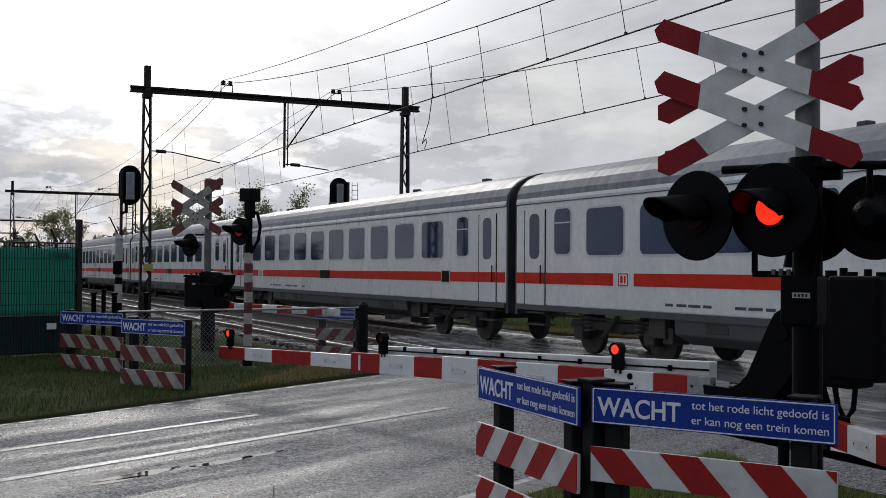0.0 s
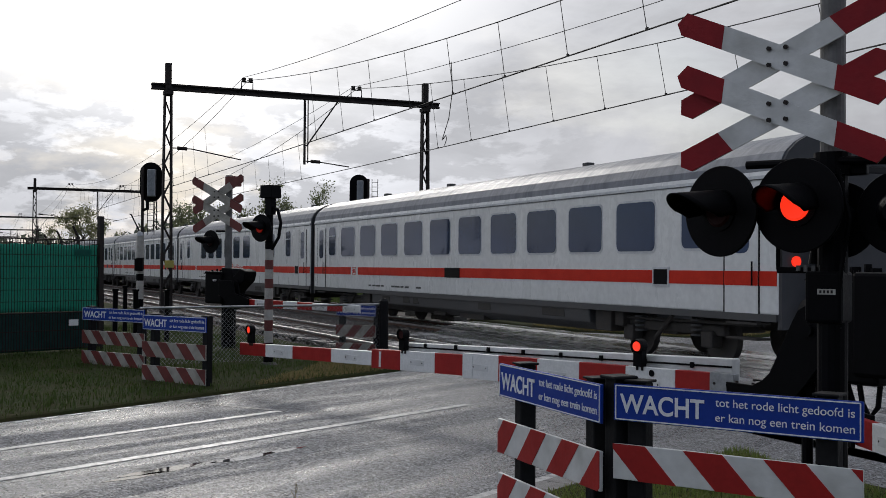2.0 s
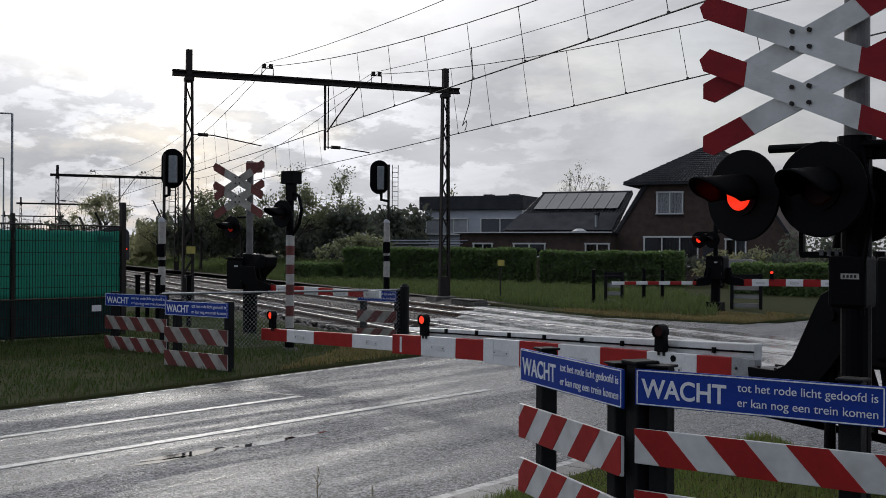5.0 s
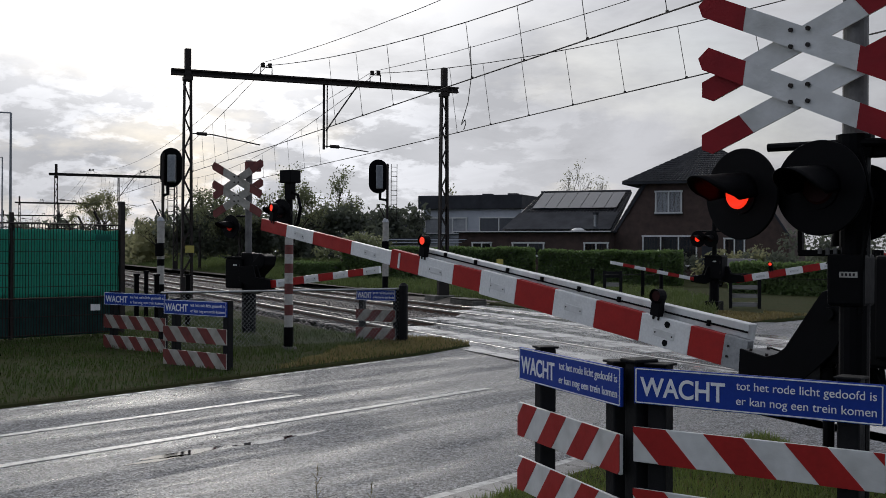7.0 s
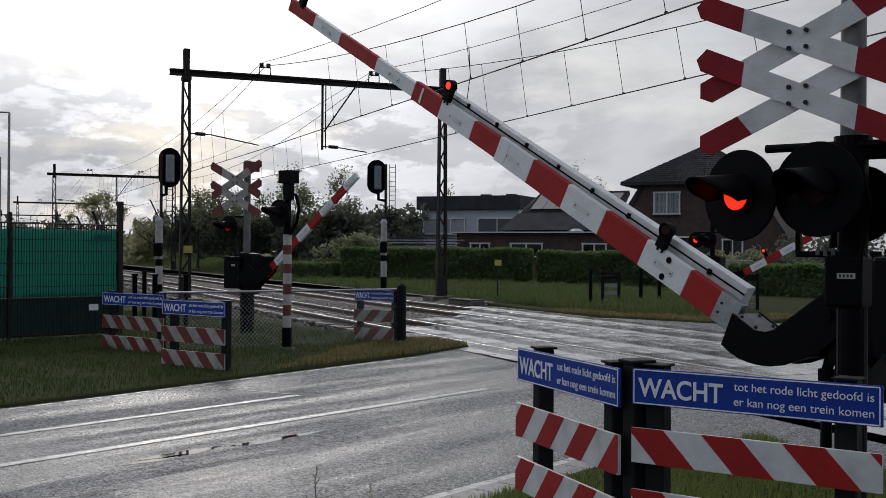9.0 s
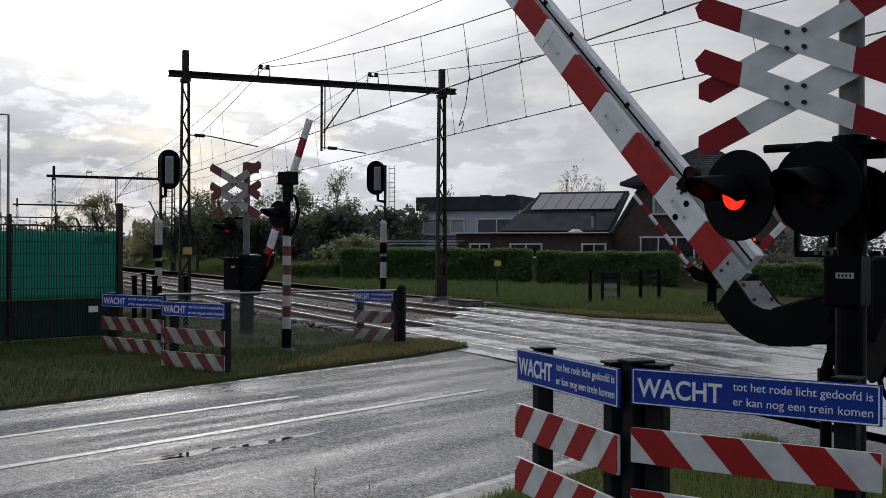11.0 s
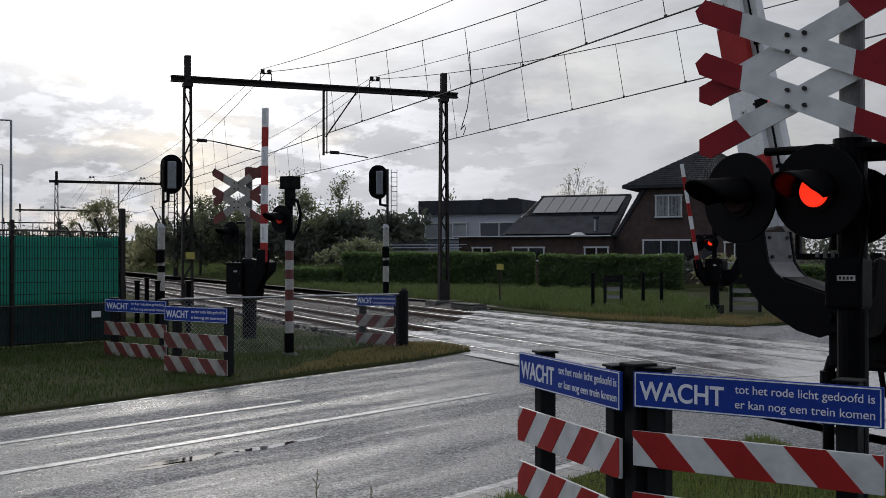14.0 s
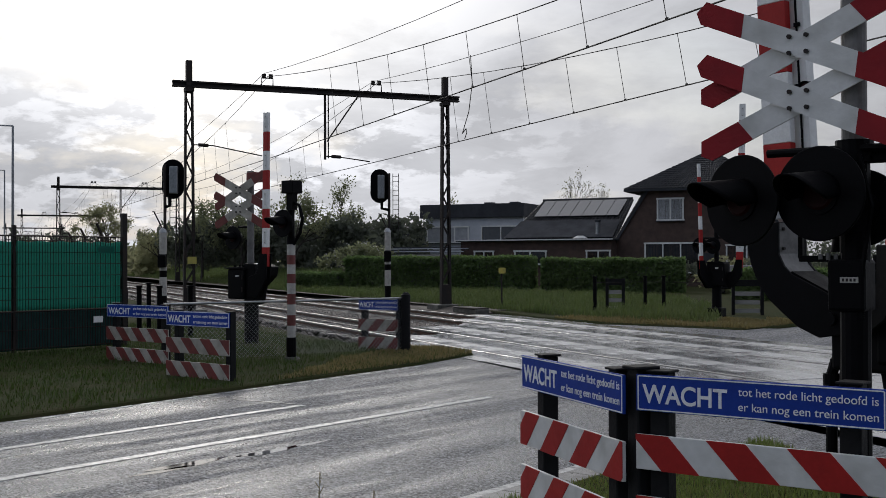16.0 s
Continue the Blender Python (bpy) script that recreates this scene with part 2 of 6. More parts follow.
DARKRED = mat("faded_red_cross_paint", (0.3, 0.012, 0.018), (0.22, 0.014, 0.02), rough=0.5, spec=0.2, scale=5, bump=0.1)
BLUE = mat("blue_sign_film", (0.007, 0.042, 0.32), (0.006, 0.034, 0.26), rough=0.4, scale=2, spec=0.25)
LETTER = mat("white_sign_letters", (0.85, 0.86, 0.88), (0.75, 0.76, 0.78), rough=0.35, scale=6)
# grime, plus the west cross's backlit shade, put into the colour
DIRTYWHITE = mat("grimy_shaded_white", (0.4, 0.38, 0.34), (0.2, 0.19, 0.16), rough=0.55, scale=5, bump=0.15, contrast=(0.35, 0.7))
DIRTYRED = mat("grimy_shaded_red", (0.17, 0.022, 0.018), (0.1, 0.02, 0.016), rough=0.55, scale=5, bump=0.15)
POSTRED = mat("dull_brown_red_paint", (0.16, 0.03, 0.025), (0.1, 0.028, 0.022), rough=0.5, scale=8, bump=0.15)
POSTWHITE = mat("dirty_white_paint", (0.48, 0.46, 0.42), (0.34, 0.32, 0.29), rough=0.5, scale=7, bump=0.15)
LENS_OFF = mat("unlit_red_lens", (0.03, 0.003, 0.003), rough=0.45, rough2=0.55, spec=0.15)
LIT = glow("lit_red_lens", (1.0, 0.035, 0.012), 1.0)
LIT_DIM = glow("lit_red_lens_aside", (1.0, 0.03, 0.012), 0.12)
LIT_SMALL = glow("lit_red_led", (1.0, 0.05, 0.02), 0.9)


def let_light_through(m, tint, share):
    """Thin leaves and cloth: part of the light passes through them."""
    n, l = m.node_tree.nodes, m.node_tree.links
    tr = n.new("ShaderNodeBsdfTranslucent")
    tr.inputs["Color"].default_value = (*tint, 1)
    mx = n.new("ShaderNodeMixShader")
    mx.inputs["Fac"].default_value = share
    l.new(n["Principled BSDF"].outputs[0], mx.inputs[1])
    l.new(tr.outputs[0], mx.inputs[2])
    l.new(mx.outputs[0], n["Material Output"].inputs["Surface"])


for m_, tint in ((BLADE, (0.055, 0.08, 0.018)), (NEARBLADE, (0.19, 0.25, 0.06)), (FARBLADE, (0.14, 0.19, 0.06)), (DRYBLADE, (0.28, 0.22, 0.09))):
    let_light_through(m_, tint, 0.4)


# ---- mesh building ----
class Geo:
    """Gathers boxes, tubes and prisms into one mesh."""

    def __init__(self):
        self.v, self.f = [], []

    def add(self, vs, fs):
        k = len(self.v)
        self.v += [tuple(p) for p in vs]
        self.f += [tuple(k + i for i in f) for f in fs]
        return self

    def box(self, c, s, m=None):
        x, y, z = (a / 2 for a in s)
        vs = [Vector(c) + (m @ Vector(p) if m else Vector(p)) for p in ((-x, -y, -z), (x, -y, -z), (x, y, -z), (-x, y, -z), (-x, -y, z), (x, -y, z), (x, y, z), (-x, y, z))]
        return self.add(vs, ((3, 2, 1, 0), (4, 5, 6, 7), (0, 1, 5, 4), (1, 2, 6, 5), (2, 3, 7, 6), (3, 0, 4, 7)))

    def tube(self, pts, r, seg=8, r1=None, caps=True):
        pts = [Vector(p) for p in pts]
        rings = []
        for i, p in enumerate(pts):
            d = (pts[min(i + 1, len(pts) - 1)] - pts[max(i - 1, 0)]).normalized()
            a = d.orthogonal().normalized() if i == 0 else (rings[-1][1] - d * rings[-1][1].dot(d)).normalized()
            b = d.cross(a)
            rr = r if r1 is None else r + (r1 - r) * i / (len(pts) - 1)
            rings.append(([p + (a * math.cos(6.28319 * k / seg) + b * math.sin(6.28319 * k / seg)) * rr for k in range(seg)], a))
        vs = [p for ring, _ in rings for p in ring]
        fs = [(i * seg + k, i * seg + (k + 1) % seg, (i + 1) * seg + (k + 1) % seg, (i + 1) * seg + k) for i in range(len(pts) - 1) for k in range(seg)]
        if caps:
            fs += [tuple(range(seg - 1, -1, -1)), tuple(range(len(vs) - seg, len(vs)))]
        return self.add(vs, fs)

    def prism(self, outline, axis, a, b):
        """A closed outline (2D) pushed along an axis from a to b."""
        def place(p, h):
            return {"x": (h, p[0], p[1]), "y": (p[0], h, p[1]), "z": (p[0], p[1], h)}[axis]
        n = len(outline)
        vs = [place(p, a) for p in outline] + [place(p, b) for p in outline]
        fs = [tuple(range(n - 1, -1, -1)), tuple(range(n, 2 * n))] + [(i, (i + 1) % n, n + (i + 1) % n, n + i) for i in range(n)]
        return self.add(vs, fs)

    def moved(self, m):
        self.v = [tuple(m @ Vector(p)) for p in self.v]
        return self

    def mesh(self, name, material, smooth=False):
        me = bpy.data.meshes.new(name)
        me.from_pydata(self.v, [], self.f)
        bm = bmesh.new()
        bm.from_mesh(me)
        bmesh.ops.recalc_face_normals(bm, faces=bm.faces)
        bm.to_mesh(me)
        bm.free()
        me.materials.append(material)
        if smooth:
            me.shade_smooth()
        return me


def part(name, geo, material, parent=None, label="", bevel=0.0, smooth=False, kind=""):
    me = geo if isinstance(geo, bpy.types.Mesh) else geo.mesh(name, material, smooth)
    ob = new(name, me)
    if parent:
        ob.parent = parent
    if bevel:
        b = ob.modifiers.new("bevel", "BEVEL")
        b.width, b.segments, b.limit_method = bevel, 2, "ANGLE"
    return tagged(ob, label, kind=kind)


def thing(name, label, category, m=None, group="", kind=""):
    ob = new(name)
    ob.empty_display_size = 0.2
    if m:
        ob.matrix_basis = m
    return tagged(ob, label, category, group, kind)


def sheet(name, pts, z0, z1, material, label, kind="structure", category=""):
    return tagged(part(name, Geo().prism(pts, "z", z0, z1), material), label, category, kind=kind)


def big_mesh(name, verts, tris, material):
    me = bpy.data.meshes.new(name)
    verts, tris = np.asarray(verts, np.float32), np.asarray(tris, np.int32)
    me.vertices.add(len(verts))
    me.vertices.foreach_set("co", verts.ravel())
    k = tris.shape[1]
    me.loops.add(tris.size)
    me.loops.foreach_set("vertex_index", tris.ravel())
    me.polygons.add(len(tris))
    me.polygons.foreach_set("loop_start", np.arange(0, tris.size, k, dtype=np.int32))
    me.update(calc_edges=True)
    me.materials.append(material)
    return new(name, me)


# ---- the plan: tracks run along s, the road along q ----
TRACK_POSE = Matrix.LocRotScale((-38.2, 10.5, 0), Euler((0, 0, -0.02)), None)


def trk(s, n, z=0.0):
    return TRACK_POSE @ Vector((s, n, z))


RD, RN = Vector((-0.469, 0.883, 0)), Vector((0.883, 0.469, 0))


def road(q, p, z=0.0):
    return RD * q + RN * p + Vector((0, 0, z))


def plan(*pts):
    return [(p.x, p.y) for p in pts]


SOFF = (0.0, 4.0)


def left_end(n):
    return 17.2 - (n + 1.9) * 1.55


ground = part("ground", Geo().box((0, 0, -0.25), (3000, 3000, 0.2)), SOIL)
tagged(ground, "grassy ground that reaches the horizon", kind="structure")
V2 = lambda x, y: Vector((x, y, 0))
EDGE_W = [road(-90, -11.3), V2(-13.05, 0.69), V2(-13.8, 1.98), V2(-15.3, 4.35), V2(-17.15, 7.3), V2(-18.5, 8.95)]
sheet("road", plan(*EDGE_W, trk(18.9, -1.602), trk(60, -1.602), trk(60, -2.9), road(-90, 10)), -0.16, 0.0, ASPHALT, "wet grey asphalt road with white lines")
sheet("road_beyond", plan(trk(7.6, 5.95), trk(12.4, 5.95), road(27.2, -10.6), road(33, -10.2), road(110, -10.2), road(110, -3.2), trk(38, 5.95)), -0.16, 0.0, ASPHALT, "wet asphalt road beyond the tracks")
for name, q0, q1, p, w in (("road_line_1", -40, 9.6, -9.57, 0.11), ("road_line_2", -40, 11.6, -8.24, 0.12), ("road_line_3", -40, 9.0, -4.86, 0.12)):
    g = Geo()
    g.prism(plan(road(q0, p - w / 2), road(q0, p + w / 2), road(q1, p + w / 2), road(q1, p - w / 2)), "z", 0.001, 0.006)
    tagged(part(name, g, ROADPAINT), "worn white painted road line", kind="structure")
g = Geo()
for k in range(22):
    a, b = EDGE_W[1].lerp(EDGE_W[4], k / 22), EDGE_W[1].lerp(EDGE_W[4], (k + 0.6) / 22)
    a, b = a + RN * 0.1, b + RN * 0.1
    g.prism(plan(a, a + RN * 0.06, b + RN * 0.06, b), "z", 0.001, 0.005)
tagged(part("road_edge_line", g, ROADPAINT), "broken worn white edge line beside the grass", kind="structure")

# crossing plates between and beside the rails
sheet("crossing_bed", plan(trk(left_end(-2.0), -1.6), trk(70, -1.6), trk(70, 6.0), trk(left_end(6.0), 6.0)), -0.16, -0.02, PLATE, "wet concrete bed of the level crossing")


# ---- tracks ----
def rail(n):
    ob = thing("rail", "worn steel running rail with a bright top", "rail", group="running rails")
    web = Geo()
    for z, w, hgt in ((-0.145, 0.13, 0.02), (-0.09, 0.024, 0.1)):
        web.box((-70, n, z), (430, w, hgt))
    part("rail_web", web, RAILSIDE, ob)
    part("rail_head", Geo().box((-70, n, -0.012), (430, 0.068, 0.046)), RAILTOP, ob, bevel=0.008)
    ob.matrix_basis = TRACK_POSE
    return ob


for off in SOFF:
    for side in (-0.7525, 0.7525):
        rail(off + side)

bed = Geo()
bed.prism([(-3.4, -0.17), (7.2, -0.17), (6.3, -0.135), (1.9, -0.135), (1.7, -0.15), (-1.7, -0.15), (-2.3, -0.135)], "x", -290, 60)
bed.moved(TRACK_POSE)
tagged(part("ballast_bed", bed, BALLAST), "brown-grey stone ballast under the two tracks", kind="structure")

shoulder = Geo().prism([(6.0, -0.17), (6.05, -0.11), (6.7, 0.055), (7.3, 0.055), (7.3, -0.17)], "x", -290, 4.5)
shoulder.moved(TRACK_POSE)
tagged(part("ballast_shoulder", shoulder, BALLAST), "brown-grey ballast shoulder beside the far track", kind="structure")
sl = Geo()
sl.prism([(-1.26, -0.2), (1.26, -0.2), (1.24, -0.12), (0.55, -0.115), (0.4, -0.135), (-0.4, -0.135), (-0.55, -0.115), (-1.24, -0.12)], "x", -0.12, 0.12)
for z in (-0.7525, 0.7525):
    for e in (-0.1, 0.1):
        sl.box((0, z + e, -0.105), (0.11, 0.06, 0.035))
SL = sl.mesh("sleeper", SLEEPER)
tracks_ob = thing("track_sleepers", "concrete sleepers under the rails", "sleepers", TRACK_POSE, kind="structure")
far = Geo()
for off in SOFF:
    for k in range(300):
        s = left_end(off) + 0.9 - 0.6 * k
        if k < 130:
            o = part("sleeper", SL, None, tracks_ob)
            o.location = (s, off, 0)
        else:
            far.box((s, off, -0.15), (0.24, 2.5, 0.07))
tagged(part("far_sleepers", far, SLEEPER, tracks_ob), kind="stuff")

# loose ballast stones
rng = np.random.default_rng(3)
N = 15000
s = -rng.random(N) ** 1.6 * 75 + 22
n = rng.random(N) * 9.6 - 2.9
keep = (s < 17.2 + (n + 1.9) * -1.55 + 0.1) & (np.abs(np.abs(n) - 0.7525) > 0.06) & (np.abs(np.abs(n - 4) - 0.7525) > 0.06)
s, n = s[keep], n[keep]
base = np.array([(1, 0, 0), (-1, 0, 0), (0, 1, 0), (0, -1, 0), (0, 0, 0.8), (0, 0, -0.8)], np.float32)
tri = np.array([(0, 2, 4), (2, 1, 4), (1, 3, 4), (3, 0, 4), (2, 0, 5), (1, 2, 5), (3, 1, 5), (0, 3, 5)])
size = 0.022 + 0.03 * rng.random(len(s))
V = base[None] * size[:, None, None] * (0.7 + 0.6 * rng.random((len(s), 6, 1)))
ang = rng.random(len(s)) * 6.28
c, sn = np.cos(ang)[:, None], np.sin(ang)[:, None]
V = np.stack((V[:, :, 0] * c - V[:, :, 1] * sn, V[:, :, 0] * sn + V[:, :, 1] * c, V[:, :, 2]), -1)
V += np.stack((s, n, -0.135 + 0.02 * rng.random(len(s))), -1)[:, None, :]
T = (tri[None] + (np.arange(len(s)) * 6)[:, None, None]).reshape(-1, 3)
ob = big_mesh("ballast_stones", V.reshape(-1, 3), T, STONE)
ob.matrix_basis = TRACK_POSE
tagged(ob, "loose wet brown-grey ballast stones between the rails", "ballast", kind="stuff")

# plates as single slabs
plates = thing("crossing_plates", "wet grey concrete crossing plates", "crossing", TRACK_POSE, kind="structure")
for n0, n1 in ((-1.6, -0.83), (-0.65, 0.65), (0.83, 3.17), (3.35, 4.65), (4.83, 5.95)):
    shared = Geo().box((0, 0, -0.012), (1.185, n1 - n0, 0.03)).mesh("plate", PLATE)
    s = left_end((n0 + n1) / 2)
    k = 0
    while s + 0.6 < 45:
        o = part("plate", shared, None, plates)
        o.location = (s + 0.6, (n0 + n1) / 2, 0.002 * math.sin(k * 2.4 + n0))
        s += 1.2
        k += 1


# ---- the train ----
COACH = mat("train_light_grey_paint", (0.76, 0.77, 0.76), (0.66, 0.67, 0.66), rough=0.22, rough2=0.36, scale=1.2, bump=0.09, bump_scale=7, coat=0.25, stretch=(1, 1, 0.35))
COACH_ROOF = mat("train_grey_roof", (0.2, 0.215, 0.245), (0.14, 0.15, 0.175), rough=0.36, rough2=0.52, scale=1.6, stretch=(3, 0.5, 0.5), bump=0.3, bump_scale=9)
COACH_RED = mat("train_red_stripe", (0.62, 0.03, 0.012), (0.52, 0.025, 0.012), rough=0.5, spec=0.15, scale=2)
COACH_DARK = mat("train_dark_skirt", (0.05, 0.053, 0.057), (0.075, 0.072, 0.07), rough=0.5, scale=3, bump=0.2)
COACH_END = mat("train_dark_end_wall", (0.03, 0.032, 0.037), (0.05, 0.05, 0.055), rough=0.5, scale=2)
# tinted glass; the reflected blue sky is painted into base and specular colours
COACH_GLASS = mat("train_tinted_glass", (0.02, 0.035, 0.075), (0.012, 0.022, 0.05), rough=0.03, rough2=0.06, spec=0.5, scale=0.5)
COACH_GLASS.node_tree.nodes["Principled BSDF"].inputs["Specular Tint"].default_value = (0.3, 0.5, 1.0, 1)
COACH_SHEEN = mat("train_window_frame", (0.62, 0.64, 0.66), (0.5, 0.52, 0.54), rough=0.3, metal=0.2)
BOGIE = mat("train_bogie_grime", (0.03, 0.028, 0.026), (0.055, 0.047, 0.04), rough=0.7, scale=8, bump=0.3)
SIDE = -1.41                      # the side wall that faces the road
CL = 24.45


def outline_roof(k=9):
    pts = []
    for i in range(k + 1):
        a = math.pi * i / k
        pts.append((-1.41 * math.cos(a), 3.2 + 0.85 * math.sin(a) ** 0.8))
    return pts


def rounded(x, z, w, h, r, k=5):
    """Outline of an upright rectangle with round corners."""
    pts = []
    for cx, cz, a0 in ((x + w / 2 - r, z + h / 2 - r, 0), (x - w / 2 + r, z + h / 2 - r, 90), (x - w / 2 + r, z - h / 2 + r, 180), (x + w / 2 - r, z - h / 2 + r, 270)):
        pts += [(cx + r * math.cos(radians(a0 + 90 * i / k)), cz + r * math.sin(radians(a0 + 90 * i / k))) for i in range(k + 1)]
    return pts


def coach(kind, rear=False):
    ob = thing("railway_coach", {"bistro": "light grey dining coach with a red stripe", "plain": "light grey express coach with a red stripe"}[kind] + (" and dark end wall" if rear else ""), "railway coach", group="coaches of the train")
    body = Geo().prism([(SIDE, 0.98), (1.41, 0.98), (1.41, 3.2), (SIDE, 3.2)], "x", -CL / 2 + 0.02, CL / 2 - 0.02)
    part("body", body, COACH, ob, bevel=0.03)
    roof = Geo().prism(outline_roof(14), "x", -CL / 2 + 0.02, CL / 2 - 0.02)
    roof_ob = part("roof", roof, COACH_ROOF, ob, "grey curved roof with ribs")
    ribs = Geo()
    for k in range(5):
        y, z = -1.0 + k * 0.09, 3.80 + 0.035 * k
        ribs.box((0, y, z), (CL - 2.2, 0.018, 0.03))
    part("roof_rib", ribs, COACH_ROOF, roof_ob)
    for x in (-8, -3, 4.5, 9):
        part("roof_vent", Geo().box((x, -0.25, 4.06), (0.22, 0.2, 0.1)), COACH_DARK, roof_ob, bevel=0.02)
    part("gutter", Geo().box((0, SIDE - 0.012, 3.23), (CL - 0.1, 0.03, 0.05)), COACH_SHEEN, ob)
    part("light_roof_edge", Geo().prism([(SIDE + 0.005, 3.2), (SIDE - 0.006, 3.26), (SIDE + 0.085, 3.52), (SIDE + 0.12, 3.5)], "x", -CL / 2 + 0.03, CL / 2 - 0.03), COACH, ob)
    # red stripe with gaps for its marks
    gaps = [(-8.3, -7.6)] if kind == "plain" else [(-7.75, -7.25), (0.4, 2.45)]
    ends = [-CL / 2 + 0.05] + [e for g in gaps for e in g] + [CL / 2 - 0.05]
    for a, b in zip(ends[::2], ends[1::2]):
        part("stripe", Geo().box(((a + b) / 2, SIDE - 0.004, 1.57), (b - a, 0.012, 0.24)), COACH_RED, ob, "red lengthwise stripe")
    if kind == "bistro":
        word = text_mesh("Bordbistro", 0.33)
        o = part("lettering", word, None, ob, "red lettering")
        o.data.materials.append(COACH_RED)
        o.matrix_basis = Matrix.Translation((1.42, SIDE - 0.008, 1.46)) @ Euler((radians(90), 0, 0)).to_matrix().to_4x4()
    mk = (gaps[0][0] + gaps[0][1]) / 2
    part("mark", Geo().box((mk, SIDE - 0.004, 1.57), (0.32, 0.012, 0.24)), WHITE, ob, "white square mark with a red edge")
    for dx, dz, sx, sz in ((0, 0.11, 0.32, 0.02), (0, -0.11, 0.32, 0.02), (-0.15, 0, 0.02, 0.24), (0.15, 0, 0.02, 0.24), (-0.05, 0, 0.07, 0.14), (0.06, 0, 0.05, 0.14)):
        part("mark_edge", Geo().box((mk + dx, SIDE - 0.012, 1.57 + dz), (sx, 0.006, sz)), COACH_RED, ob)
    # windows
    xs = [-8.6 + i * 1.86 for i in range(10)] if kind == "plain" else [-5.62, -3.95, -2.25, -0.55, 1.2, 3.0, 6.9]
    small = [-10.2, 9.95] if kind == "plain" else [-9.4, 9.4]
    for x in xs + small:
        w, h, zc = (1.3 if kind == "plain" else 1.12, 0.94, 2.52) if x in xs else (0.62, 0.95, 2.56)
        win = part("window", Geo().prism(rounded(x, zc, w, h, 0.13), "y", SIDE - 0.014, SIDE + 0.02), COACH_GLASS, ob, "dark tinted window")
        part("window_frame", Geo().prism(rounded(x, zc, w + 0.09, h + 0.09, 0.16), "y", SIDE - 0.008, SIDE + 0.018), COACH_SHEEN, win)
        if x in small:
            part("transom", Geo().box((x, SIDE - 0.02, zc + 0.18), (w, 0.02, 0.03)), COACH_SHEEN, win)
    # doors
    for x in (-11.35, 11.3):
        d = part("door", Geo().box((x, SIDE - 0.003, 1.98), (0.86, 0.03, 2.1)), COACH, ob, "plug door with a tall pane", bevel=0.01)
        part("pane", Geo().prism(rounded(x, 2.48, 0.42, 0.98, 0.14), "y", SIDE - 0.026, SIDE), COACH_GLASS, d)
        part("door_stripe", Geo().box((x, SIDE - 0.02, 1.57), (0.86, 0.008, 0.24)), COACH_RED, d)
        part("handle", Geo().tube([(x + 0.33, SIDE - 0.06, 1.45), (x + 0.33, SIDE - 0.06, 1.85)], 0.015, 6), BLACK, d)
        seam = Geo()
        for e in (-0.45, 0.45):
            seam.box((x + e, SIDE - 0.004, 1.98), (0.022, 0.022, 2.16))
        part("door_seam", seam, BLACK, d)
        for k in range(2):
            part("step", Geo().box((x, SIDE + 0.14, 0.82 - 0.26 * k), (0.8, 0.3, 0.035)), BOGIE, ob)
    part("display", Geo().box((9.0 if kind == "plain" else 10.6, SIDE - 0.006, 1.57), (0.52, 0.03, 0.36)), COACH_SHEEN, ob)
    part("display_screen", Geo().box((9.0 if kind == "plain" else 10.6, SIDE - 0.018, 1.57), (0.42, 0.024, 0.28)), BLACK, ob)
    if kind == "plain":
        part("side_display", Geo().box((-0.35, SIDE - 0.006, 1.57), (0.95, 0.03, 0.26)), BLACK, ob, "dark destination display", bevel=0.02)
    # lettering too small to read
    for k in range(9):
        part("marking", Geo().box((-6.5 + k * 0.36 + (k // 4) * 0.5, SIDE - 0.004, 1.13), (0.22 + 0.06 * (k % 3), 0.006, 0.05)), COACH_DARK, ob)
    # skirt, boxes under the floor, bogies
    part("skirt", Geo().prism([(-1.36, 0.6), (-1.0, 0.42), (1.0, 0.42), (1.36, 0.6), (1.4, 0.98), (-1.4, 0.98)], "x", -6.4, 6.4), COACH_DARK, ob, "dark grey under-floor skirt", bevel=0.03)
    for x, w in ((-5.2, 0.6), (-3.6, 0.5), (-2.9, 0.4), (1.5, 0.7), (4.9, 1.0)):
        part("hatch", Geo().box((x, -1.36, 0.78), (w, 0.05, 0.22)), BOGIE, ob, bevel=0.01)
    for k, (x, w, z, h) in enumerate(((-7.0, 0.5, 0.7, 0.4), (6.8, 0.6, 0.66, 0.42), (-6.75, 0.3, 0.55, 0.3), (7.3, 0.3, 0.72, 0.3), (0.4, 1.4, 0.5, 0.22), (-1.7, 0.8, 0.5, 0.2))):
        part("equipment_box", Geo().box((x, -1.12 + 0.03 * k, z), (w, 0.4, h)), BOGIE, ob, bevel=0.02)
    for e in (-1, 1):
        part("pipe", Geo().tube([(e * 11.5, -1.1, 0.78), (e * 6.2, -1.12, 0.74)], 0.03, 6), BOGIE, ob)
    part("sole_bar", Geo().box((0, SIDE + 0.05, 0.93), (CL - 0.1, 0.14, 0.12)), COACH_DARK, ob)
